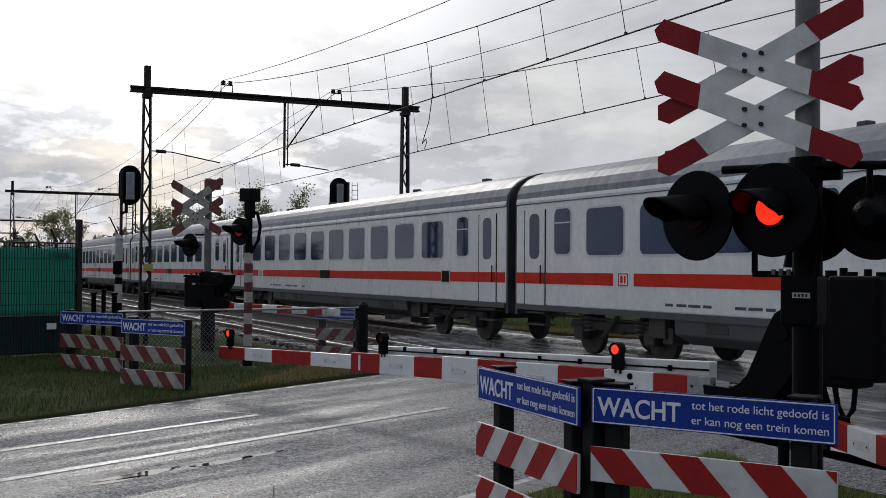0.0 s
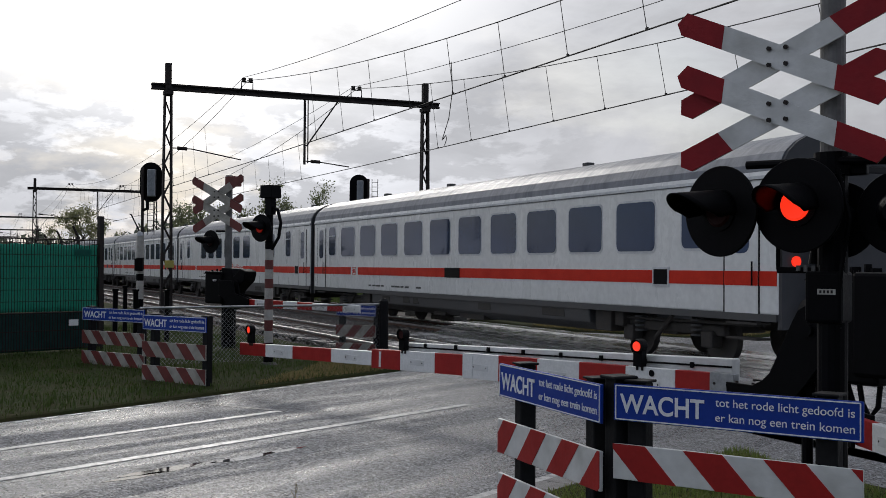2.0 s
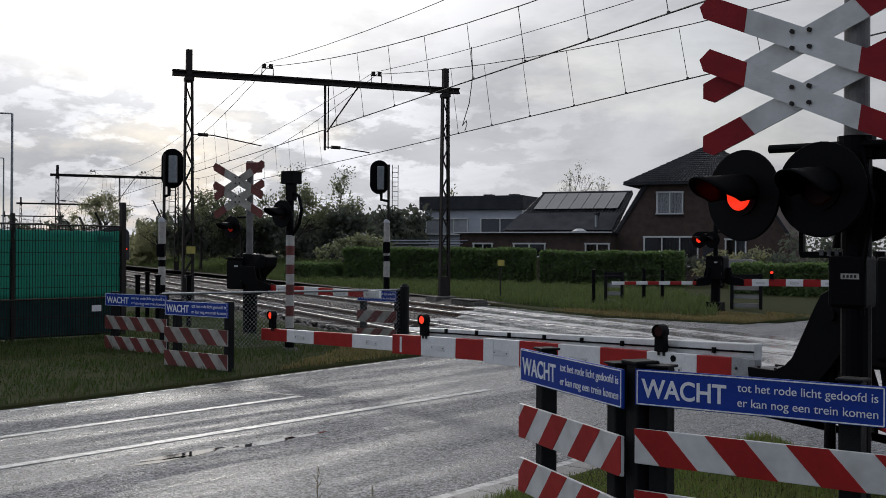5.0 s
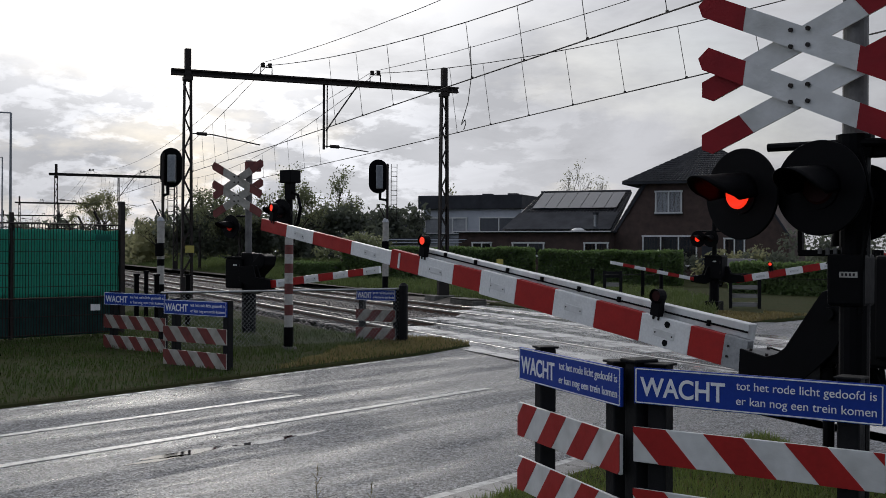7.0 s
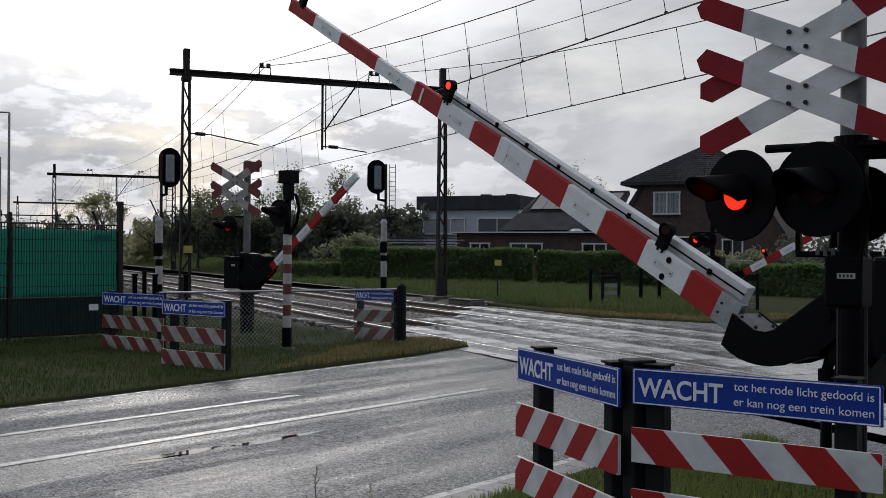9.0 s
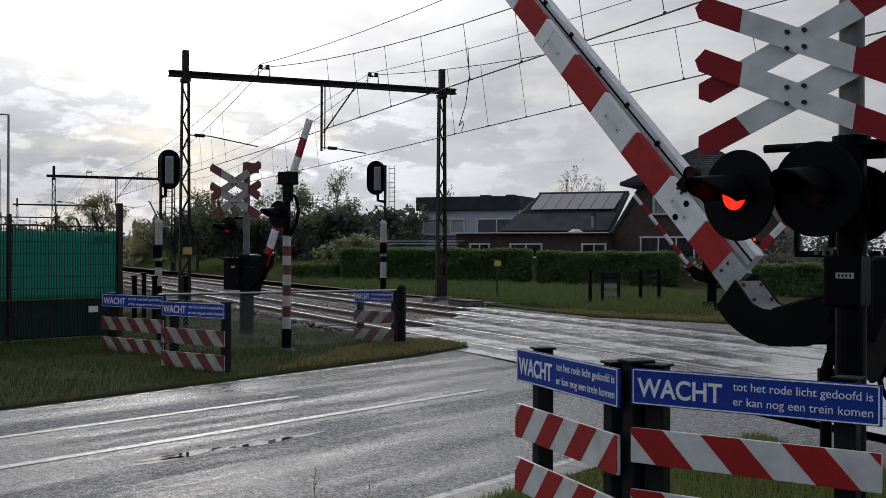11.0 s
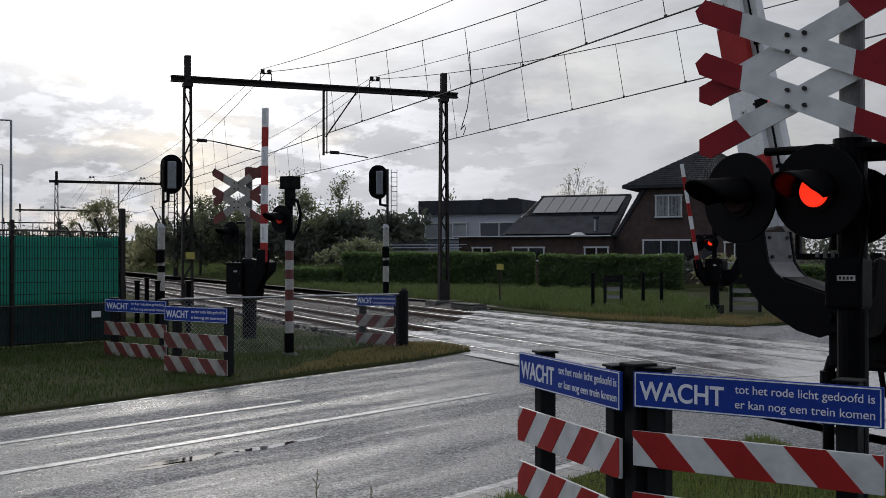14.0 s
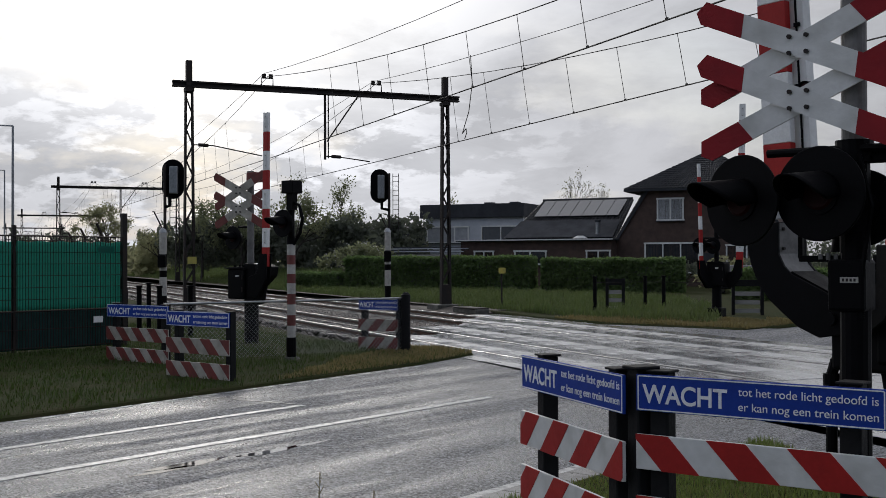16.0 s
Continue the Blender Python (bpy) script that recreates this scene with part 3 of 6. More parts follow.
    for x in (-8.75, 8.75):
        bo = part("bogie_frame", Geo().box((x, -1.0, 0.62), (3.3, 0.14, 0.18)).box((x, 1.0, 0.62), (3.3, 0.14, 0.18)).box((x, 0, 0.6), (0.5, 2.1, 0.24)), BOGIE, ob, "grimy bogie", bevel=0.03)
        for dx in (-1.25, 1.25):
            for y in (-0.75, 0.75):
                part("wheel", Geo().tube([(x + dx, y - 0.065, 0.46), (x + dx, y + 0.065, 0.46)], 0.46, 28), BOGIE, bo)
            part("axle_box", Geo().box((x + dx, -1.02, 0.46), (0.34, 0.26, 0.3)), BOGIE, bo, bevel=0.04)
            spring = Geo()
            for k in range(5):
                spring.tube([(x + dx * 0.72, -1.06, 0.5 + k * 0.09), (x + dx * 0.72, -1.06, 0.535 + k * 0.09)], 0.13, 12)
            part("spring", spring, COACH_DARK, bo)
        part("damper", Geo().tube([(x - 0.3, -1.15, 0.4), (x + 0.25, -1.15, 0.85)], 0.045, 8), BOGIE, bo)
    # end walls
    for x in (-CL / 2, CL / 2):
        part("end_wall", Geo().prism([(SIDE + 0.02, 0.75), (1.39, 0.75)] + [(a * 0.985, b) for a, b in reversed(outline_roof(14))], "x", x - 0.05, x + 0.05), COACH_END, ob, "dark end wall")
        sgn = 1 if x > 0 else -1
        gw = part("gangway", Geo().box((x + sgn * 0.16, 0, 2.2), (0.24, 1.5, 2.5)), RUBBER, ob, "black rubber gangway", bevel=0.12)
        if rear and x > 0:
            for y in (-1.12, 1.12):
                part("tail_lamp", Geo().tube([(x + 0.04, y, 1.85), (x + 0.09, y, 1.85)], 0.085, 14), LIT, ob, "lit red tail lamp")
            part("gangway_shutter", Geo().box((x + 0.29, 0, 2.2), (0.04, 1.2, 2.2)), COACH_END, ob, bevel=0.01)
        for y in (-0.87, 0.87):
            part("buffer", Geo().tube([(x, y, 1.05), (x + sgn * 0.22, y, 1.05)], 0.2, 14), BOGIE, ob)
    return ob


def text_mesh(body, height, font_scale=1.0, bold=0.0):
    """Words in the built-in font as a thin mesh, centred sideways, standing on its baseline."""
    cu = bpy.data.curves.new("letters", "FONT")
    cu.body, cu.align_x, cu.extrude, cu.offset = body, "CENTER", 0.002, bold
    tmp = bpy.data.objects.new("letters", cu)
    scene.collection.objects.link(tmp)
    bpy.context.view_layer.update()
    me = bpy.data.meshes.new_from_object(tmp.evaluated_get(bpy.context.evaluated_depsgraph_get()))
    bpy.data.objects.remove(tmp)
    k = height / 0.73
    for v in me.vertices:
        v.co.x, v.co.y = v.co.x * k * font_scale, v.co.y * k
    me.materials.clear()
    return me


COACHES = []
first_plain = coach("plain")
for i in range(8):
    if i == 0:
        c = coach("plain", rear=True)
    elif i == 1:
        c = coach("bistro")
    elif i == 2:
        c = first_plain
    else:
        c = copy_thing(first_plain, Matrix())
    COACHES.append(c)


# ---- overhead line ----
def portal(s, y0, y1, detail=True):
    ob = thing("overhead_line_portal", "dark lattice steel portal that carries the overhead wires", "portal", group="overhead line portals")
    for y in (y0, y1):
        lo = None
        for f in (-1, 1):
            chord = Geo()
            for e in (-1, 1):
                chord.prism([(f * 0.205, -0.1), (f * 0.135, -0.1), (f * 0.075, 7.5), (f * 0.135, 7.5)], "x", e * 0.09 - 0.012, e * 0.09 + 0.012)
            chord.prism([(f * 0.205, -0.1), (f * 0.19, -0.1), (f * 0.11, 7.5), (f * 0.125, 7.5)], "x", -0.09, 0.09)
            lo = part("leg", chord.moved(Matrix.Translation((0, y, 0))), STEEL, ob)
        z, k = 0.95, 1
        while z < 7.1:
            w0, w1 = 0.165 - 0.075 * z / 7.5, 0.165 - 0.075 * (z + 0.52) / 7.5
            part("lacing_bar", Geo().prism([(y - k * w0, z - 0.07), (y - k * w0, z + 0.07), (y + k * w1, z + 0.59), (y + k * w1, z + 0.45)], "x", 0.084, 0.098), STEEL, lo)
            z, k = z + 0.52, -k
        part("post_top", Geo().box((0, y, 7.95), (0.22, 0.2, 1.1)), STEEL, ob, bevel=0.01)
        part("base_plate", Geo().box((0, y, 0.35), (0.2, 0.36, 0.95)), STEEL, lo)
        part("footing", Geo().prism([(-0.6, -0.3), (0.6, -0.3), (0.52, 0.1), (-0.52, 0.1)], "x", -0.5, 0.5).moved(Matrix.Translation((0, y, 0))), mat_footing, ob, "grey concrete footing", bevel=0.03)
        part("bracket", Geo().box((0, y, 7.5), (0.34, 0.3, 0.12)), STEEL, ob)
    part("beam", Geo().box((0, (y0 + y1) / 2, 7.78), (0.22, y1 - y0 + 1.1, 0.05)).box((0, (y0 + y1) / 2, 7.62), (0.22, y1 - y0 + 1.1, 0.05)).box((0, (y0 + y1) / 2, 7.7), (0.06, y1 - y0 + 1.1, 0.2)), STEEL, ob, "double channel beam")
    part("plate", Geo().box((0.26, y0 + 0.05, 1.75), (0.02, 0.3, 0.24)), mat_yellow, ob, "small yellow plate")
    for n in SOFF:
        ins = part("insulator_frame", Geo().tube([(0, n - 0.2, 7.8), (0, n - 0.2, 8.06), (0, n + 0.2, 8.06), (0, n + 0.2, 7.8)], 0.022, 6), STEEL, ob)
        for e in (-0.12, 0.12):
            for k in range(3):
                part("insulator", Geo().tube([(0, n + e, 8.08 + 0.045 * k), (0, n + e, 8.11 + 0.045 * k)], 0.075, 10), STEEL, ins)
    part("hanger", Geo().tube([(0, 2.08, 7.6), (0, 2.08, 5.3)], 0.045, 8).tube([(0, 2.2, 7.6), (0, 2.2, 5.35)], 0.025, 6), STEEL, ob, "hanging pipe between the tracks")
    part("strut", Geo().tube([(0, 3.3, 7.6), (0, 2.15, 5.95)], 0.03, 6), STEEL, ob)
    for y, z, e, z2 in ((2.1, 5.42, 3.75, 5.28), (y0 + 0.1, 5.66, -0.2, 5.36)):
        a = part("registration_arm", Geo().tube([(0, y, z), (0, y + (e - y) * 0.3, z - 0.01), (0, e, z2)], 0.022, 6), STEEL, ob)
        part("arm_insulator", Geo().tube([(0, y + 0.22, z), (0, y + 0.55, z - 0.01)], 0.06, 8), STEEL, a)
    ob.matrix_basis = TRACK_POSE @ Matrix.Translation((s, 0, 0))
    return ob


mat_footing = mat("weathered_concrete", (0.1, 0.095, 0.085), (0.05, 0.05, 0.042), rough=0.7, scale=4, bump=0.4)
mat_yellow = mat("faded_yellow_plate", (0.55, 0.45, 0.08), (0.4, 0.36, 0.1), rough=0.5, scale=5)
PORTALS = [0.0, -56.5, -116.5, -175.0, -232.0]
first = portal(0.0, -2.7, 6.7)
for s in PORTALS[1:] + [57.0]:
    copy_thing(first, TRACK_POSE @ Matrix.Translation((s, 0, 0)))


def catenary(s0, s1, n, k):
    ob = thing("overhead_wire", "thin dark carrier wire with droppers and contact wire", "overhead wire", group="overhead wires")
    L = s1 - s0
    def zc(u):
        return 6.24 + 1.88 * (2 * u - 1) ** 2
    pts = [(s0 + L * i / 24, n + 0.1 * math.sin(3 * i / 24), zc(i / 24)) for i in range(25)]
    part("carrier_wire", Geo().tube(pts, 0.011, 5), WIRE, ob)
    stag = 0.2 * k
    part("contact_wire", Geo().tube([(s0, n - stag, 5.33), (s1, n + stag, 5.33)], 0.014, 5), WIRE, ob)
    low, rise = (6.94, 1.28) if n == 0 else (7.14, 1.03)
    part("feeder_wire", Geo().tube([(s0 + L * i / 16, n - 0.12, low + rise * (2 * i / 16 - 1) ** 2) for i in range(17)], 0.009, 5), WIRE, ob)
    drops = 19
    for i in range(drops):
        u = (7.1 + 2.38 * i) / 57.0 - 0.002 * n
        v = u + 0.006
        part("dropper", Geo().tube([(s0 + L * u, n + 0.1 * math.sin(3 * u), zc(u)), (s0 + L * v, n - stag + 2 * stag * v, 5.33)], 0.007, 4), WIRE, ob)
        part("clamp", Geo().box((s0 + L * v, n - stag + 2 * stag * v, 5.345), (0.06, 0.025, 0.045)), WIRE, ob)
    if s0 == 0.0 and n > 0:
        part("jumper_cable", Geo().tube([(8.5, n - 0.12, 7.7), (8.35, n, 6.9), (8.1, n, 6.1), (7.7, n, 5.6), (7.62, n, 5.5), (7.9, n, 5.62), (7.95, n, 5.5), (7.8, n, 5.33)], 0.013, 6), WIRE, ob, "loosely hanging jumper cable")
    ob.matrix_basis = TRACK_POSE
    return ob


spans = [57.0] + PORTALS
for n in SOFF:
    for i in range(5):
        catenary(spans[i + 1], spans[i], n, 1 if i % 2 else -1)


# ---- verges ----
def verge(name, pts, z, label, material=SOIL):
    ob = sheet(name, pts, -0.2, z, material, label)
    b = ob.modifiers.new("bevel", "BEVEL")
    b.width, b.segments, b.limit_method = 0.06, 2, "ANGLE"
    return ob


VERGE_L = [p + RN * -0.02 for p in EDGE_W] + [trk(18.6, -1.72), trk(left_end(-2.1) + 0.2, -1.75), trk(left_end(-2.1) - 1.2, -2.5), trk(-30, -3.1), trk(-290, -3.1), trk(-290, -60), road(-90, -60)]
verge("grass_verge_west", plan(*VERGE_L), 0.05, "damp grass verge between road and tracks")
VERGE_N = [road(-90, -4.45), road(8.0, -4.5), road(9.2, -4.35), road(10.2, -4.1), trk(30.6, -3.0), trk(33, -2.9), trk(60, -2.9), road(-20, 40), road(-90, 40)]
verge("grass_verge_near", plan(*VERGE_N), 0.04, "short damp grass beside the road")
VERGE_F = [trk(9.4, 6.05), trk(12.4, 6.15), trk(16.0, 7.7), road(30.0, -10.6), road(110, -10.5), road(110, -180), trk(-290, 150), trk(-290, 6.6), trk(3, 6.6)]
verge("grass_verge_far", plan(*VERGE_F), 0.04, "rough grass between tracks and hedge")
kerb = thing("paved_strip", "row of wet pale kerb slabs beside the asphalt", "kerb", kind="structure")
slab = Geo().box((0, 0, 0.0), (0.29, 0.27, 0.05)).mesh("slab", PAVER)
for k in range(54):
    o = part("slab", slab, None, kerb)
    q = -8 + k * 0.3
    o.matrix_basis = Matrix.LocRotScale(road(q, -4.64, 0.0), Euler((0, 0, math.atan2(RD.y, RD.x))), None)


def blades(name, poly, count, hgt, zbase, material, label, seed, weight=None, wid=0.006):
    """Grass as many thin bent blades over a stretch of the plan."""
    g = np.random.default_rng(seed)
    P = np.array(poly)
    lo, hi = P.min(0), P.max(0)
    pts = np.empty((0, 2))
    while len(pts) < count:
        c = lo + g.random((count * 2, 2)) * (hi - lo)
        inside = np.zeros(len(c), bool)
        j = len(P) - 1
        for i in range(len(P)):
            cross = (P[i, 1] > c[:, 1]) != (P[j, 1] > c[:, 1])
            xx = (P[j, 0] - P[i, 0]) * (c[:, 1] - P[i, 1]) / (P[j, 1] - P[i, 1] + 1e-12) + P[i, 0]
            inside ^= cross & (c[:, 0] < xx)
            j = i
        pts = np.vstack((pts, c[inside]))
    pts = pts[:count]
    patch = 0.5 + 0.5 * np.sin(pts[:, 0] * 2.1 + 1.3 * np.sin(pts[:, 1] * 1.7)) * np.sin(pts[:, 1] * 2.6 + pts[:, 0] * 0.6)
    h = hgt * (0.35 + 0.75 * g.random(count)) * (0.55 + 0.75 * patch)
    a, lean = g.random(count) * 6.283, g.random(count) * 0.9
    d = np.stack((np.cos(a), np.sin(a)), -1)
    side = np.stack((-d[:, 1], d[:, 0]), -1) * wid
    z0 = np.full(count, zbase)
    v = np.empty((count, 5, 3))
    v[:, 0, :2], v[:, 1, :2] = pts - side, pts + side
    v[:, 0, 2] = v[:, 1, 2] = z0
    mid = pts + d * (h * lean * 0.35)[:, None]
    v[:, 2, :2], v[:, 3, :2] = mid + side * 0.8, mid - side * 0.8
    v[:, 2, 2] = v[:, 3, 2] = z0 + h * 0.6
    v[:, 4, :2], v[:, 4, 2] = pts + d * (h * lean)[:, None], z0 + h
    k = (np.arange(count) * 5)[:, None]
    t = np.concatenate((k + np.array([[0, 1, 2]]), k + np.array([[0, 2, 3]]), k + np.array([[3, 2, 4]])))
    return tagged(big_mesh(name, v.reshape(-1, 3), t, material), label, "grass", kind="stuff")


GL = plan(road(-7, -11.32), *[p + RN * -0.03 for p in EDGE_W[1:]], trk(18.4, -1.9), trk(15.8, -2.6), trk(12, -3.4), trk(6, -4.2), trk(9, -9.5), road(-7, -19))
blades("verge_grass", GL, 85000, 0.1, 0.03, BLADE, "damp uneven green grass of the verge", 5, wid=0.006)
blades("edge_grass", plan(V2(-15.4, 4.35), V2(-17.2, 7.3), V2(-18.5, 8.9), trk(17.0, -1.9), V2(-19.6, 7.6), V2(-18.2, 6.3)), 9000, 0.1, 0.03, DRYBLADE, "straw-coloured trampled grass at the road's edge", 6, wid=0.007)
blades("near_grass", plan(road(4.2, -4.4), road(8.0, -4.45), road(9.2, -4.3), road(10.1, -4.05), trk(30.7, -3.1), trk(36, -3.0), trk(38, -6), road(4.2, -1.0)), 60000, 0.085, 0.03, NEARBLADE, "short green and yellow grass by the barrier", 7, wid=0.004)
blades("near_dry_grass", plan(road(4.4, -4.4), road(8.0, -4.5), road(10.1, -4.05), trk(30.7, -3.1), trk(36, -3.0), trk(37, -5)), 12000, 0.06, 0.03, DRYBLADE, "straw-coloured blades in the short grass", 8, wid=0.004)
blades("far_grass", plan(trk(7, 6.9), trk(11, 7.0), trk(14, 8.5), trk(8, 13), trk(-2, 18), trk(-20, 15), trk(-35, 7), trk(-10, 6.8)), 52000, 0.34, 0.02, FARBLADE, "long uneven grass before the hedge", 9, wid=0.016)
blades("far_dry_edge", plan(trk(9.4, 6.1), trk(12.4, 6.2), trk(16, 7.8), road(29, -10.8), road(31, -12.5), trk(14.5, 11.2), trk(10, 9.0)), 16000, 0.1, 0.03, DRYBLADE, "straw-coloured mown strip beside the road", 10, wid=0.012)
blades("track_side_grass", plan(trk(-25, -4), trk(-25, -9), trk(-70, -14), trk(-70, -4)), 16000, 0.35, 0.02, BLADE, "long grass along the tracks", 11, wid=0.02)

# puddles in the wheel tracks
PUDDLES = [(-9.62, 1.95, 0.4, 0.09), (-9.95, 2.75, 0.35, 0.07), (-10.2, 3.2, 0.25, 0.05), (-9.4, 1.7, 0.3, 0.05), (-7.9, 0.5, 0.6, 0.06)]
for x, y, a, b in PUDDLES:
    pts = []
    for k in range(28):
        t = 6.28319 * k / 28
        rr = 1 + 0.16 * math.sin(3 * t + x) + 0.08 * math.sin(7 * t + y * 5)
        p = Vector((x, y, 0)) + RD * (a * rr * math.cos(t)) + RN * (b * rr * math.sin(t))
        pts.append((p.x, p.y))
    tagged(part("puddle", Geo().prism(pts, "z", 0.0005, 0.0025), WATER), "shallow rain puddle on the asphalt", "puddle", group="puddles", kind="structure")
# seam lines where the asphalt was cut
for q0, p0, q1, p1 in ((9.4, -11.6, 9.6, -9.7),):
    tagged(part("road_joint", Geo().prism(plan(road(q0, p0), road(q0 + 0.05, p0), road(q1 + 0.05, p1), road(q1, p1)), "z", 0.0005, 0.004), PAVER), "pale worn joint across the asphalt", kind="structure")


# ---- warning fences ----
def panel_frame(a, b):
    """Pose at a (plan point, ground) with local x towards b."""
    a, b = Vector((*a, 0)), Vector((*b, 0))
    d = b - a
    return Matrix.LocRotScale(a, Euler((0, 0, math.atan2(d.y, d.x))), None), d.length


def text_part(body, height, x, z, y, parent, material, width, bold=0.0):
    me = text_mesh(body, height, 1.0, bold)
    xs = [v.co.x for v in me.vertices]
    mid, k = (max(xs) + min(xs)) / 2, width / (max(xs) - min(xs))
    for v in me.vertices:
        v.co.x = (v.co.x - mid) * k
    me.materials.append(material)
    place = Matrix.Translation((x, y, z)) @ Euler((radians(90), 0, 0)).to_matrix().to_4x4()
    bm = bmesh.new()
    bm.from_mesh(me)
    bm.verts.ensure_lookup_table()
    seen = set()
    for v0 in bm.verts:
        if v0.index in seen:
            continue
        stack, isle = [v0], []
        seen.add(v0.index)
        while stack:
            v = stack.pop()
            isle.append(v)
            for e in v.link_edges:
                w = e.other_vert(v)
                if w.index not in seen:
                    seen.add(w.index)
                    stack.append(w)
        ids = {v.index: i for i, v in enumerate(isle)}
        one = bpy.data.meshes.new("letter")
        one.from_pydata([tuple(v.co) for v in isle], [], [tuple(ids[v.index] for v in f.verts) for f in bm.faces if f.verts[0].index in ids])
        one.materials.append(material)
        o = new("letter", one)
        o.parent, o.matrix_basis = parent, place
    bm.free()
    return None


def stripe_board(L, z0, z1, parent, slant, phase=0.0, old=False):
    ob = part("striped_board", Geo().box((L / 2, -0.065, (z0 + z1) / 2), (L, 0.022, z1 - z0)), DIRTYWHITE if old else OLDWHITE, parent, "grimy red and white striped board" if old else "red and white striped board", bevel=0.004)
    h, pitch = z1 - z0, 0.42
    x = -h - pitch + phase
    while x < L:
        quad = [(x, z0 if slant > 0 else z1), (x + pitch / 2, z0 if slant > 0 else z1), (x + pitch / 2 + h * 0.95, z1 if slant > 0 else z0), (x + h * 0.95, z1 if slant > 0 else z0)]
        # trim to the board
        out, lim = quad, [(0, 1), (L, -1)]
        for edge, sg in lim:
            nxt = []
            for i in range(len(out)):
                p, r_ = out[i], out[(i + 1) % len(out)]
                ip, ir = (p[0] - edge) * sg >= 0, (r_[0] - edge) * sg >= 0
                if ip:
                    nxt.append(p)
                if ip != ir:
                    t = (edge - p[0]) / (r_[0] - p[0])
                    nxt.append((edge, p[1] + t * (r_[1] - p[1])))
            out = nxt
            if not out:
                break
        if len(out) >= 3:
            part("red_stripe", Geo().prism(out, "y", -0.0795, -0.076), DIRTYRED if old else RED, ob)
        x += pitch
    return ob


def warning_fence(a, b, ztop, slant, words=True, phase=0.0, posts=(0.12, 0.9), zb=0.0, H=0.178, rows=((0.30, 0.475), (0.575, 0.75)), old=False):
    m, L = panel_frame(a, b)
    ob = thing("warning_fence", "blue lettered board over red and white striped boards", "warning fence", m @ Matrix.Translation((0, 0, zb)), group="warning fences beside the crossing")
    for k, f in enumerate(posts):
        top = ztop + 0.01
        post = part("post", Geo().box((L * f, 0.01, (top - 0.3) / 2), (0.105, 0.105, top + 0.3)), RUBBER, ob, "square black plastic post", bevel=0.012)
        part("cap", Geo().box((L * f, 0.01, top + 0.006), (0.13, 0.13, 0.014)), RUBBER, post, bevel=0.005)
    board = part("board", Geo().box((L / 2, -0.062, ztop - H / 2), (L, 0.016, H)), BLUE, ob, "blue board with white letters", bevel=0.003)
    rim = Geo()
    for x, z, sx, sz in ((L / 2, ztop - 0.008, L - 0.03, 0.006), (L / 2, ztop - H + 0.008, L - 0.03, 0.006), (0.013, ztop - H / 2, 0.006, H - 0.016), (L - 0.013, ztop - H / 2, 0.006, H - 0.016)):
        rim.box((x, -0.0715, z), (sx, 0.004, sz))
    part("rim", rim, LETTER, board)
    text_part("WACHT", H * 0.52, L * 0.212, ztop - H * 0.76, -0.0712, board, LETTER, L * 0.365, 0.018)
    if words:
        text_part("tot het rode licht gedoofd is", H * 0.225, L * 0.705, ztop - H * 0.4, -0.0712, board, LETTER, L * 0.53)
        text_part("er kan nog een trein komen", H * 0.225, L * 0.705, ztop - H * 0.79, -0.0712, board, LETTER, L * 0.53)
    for up, low in rows:
        stripe_board(L, ztop - low, ztop - up, ob, slant, phase, old)
    return ob


warning_fence((-6.45, 3.53), (-5.08, 3.41), 1.108, 1, phase=0.1, posts=(0.17, 0.87), H=0.21, rows=((0.355, 0.57), (0.70, 0.915)))
warning_fence((-5.07, 3.45), (-3.94, 4.07), 1.116, -1, phase=0.16, posts=(0.09, 0.86), H=0.192, rows=((0.315, 0.5), (0.64, 0.83)))
FAR = dict(H=0.21, rows=((0.38, 0.60), (0.72, 0.94)), old=True)
corner = thing("corner_post", "black plastic corner post with a flat cap", "post", pose(-5.08, 3.45, 0))
part("shaft", Geo().box((0, 0, 0.44), (0.11, 0.11, 1.4)), RUBBER, corner, bevel=0.012)
part("cap", Geo().box((0, 0, 1.145), (0.15, 0.15, 0.02)), RUBBER, corner, bevel=0.008)
warning_fence((-16.75, 3.14), (-15.55, 3.78), 1.0, -1, posts=(0.14, 0.96), phase=0.12, **FAR)
warning_fence((-19.9, 2.72), (-18.45, 3.48), 1.0, -1, posts=(0.1, 0.9), phase=0.05, **FAR)
warning_fence((-20.3, 7.4), (-19.55, 7.9), 1.0, 1, posts=(0.1, 0.98), **FAR)


# ---- chain-link fence with a pipe rail ----
def chain_fence(a, b, z0, z1, posts):
    m, L = panel_frame(a, b)
    ob = thing("chain_link_fence", "dark chain-link fence under a grey pipe rail", "fence", m)
    part("rail", Geo().tube([(0, 0, z1), (L, 0, z1)], 0.02, 8), GALV, ob, "grey pipe rail")
    mesh = Geo()
    x = -(z1 - z0)
    while x < L:
        for s in (1, -1):
            p0, p1 = (x, z0), (x + (z1 - z0), z1)
            if s < 0:
                p0, p1 = (x, z1), (x + (z1 - z0), z0)
            t0 = max(0, -x / (z1 - z0))
            t1 = min(1, (L - x) / (z1 - z0))
            if t1 > t0:
                mesh.tube([(p0[0] + (p1[0] - p0[0]) * t, 0, p0[1] + (p1[1] - p0[1]) * t) for t in (t0, t1)], 0.0022, 3, caps=False)
        x += 0.075
    part("wire_mesh", mesh, GALV, ob, "diamond wire mesh")
    for f in posts:
        part("post", Geo().tube([(L * f, 0, -0.2), (L * f, 0, z1)], 0.028, 8), STEEL, ob)
    return ob


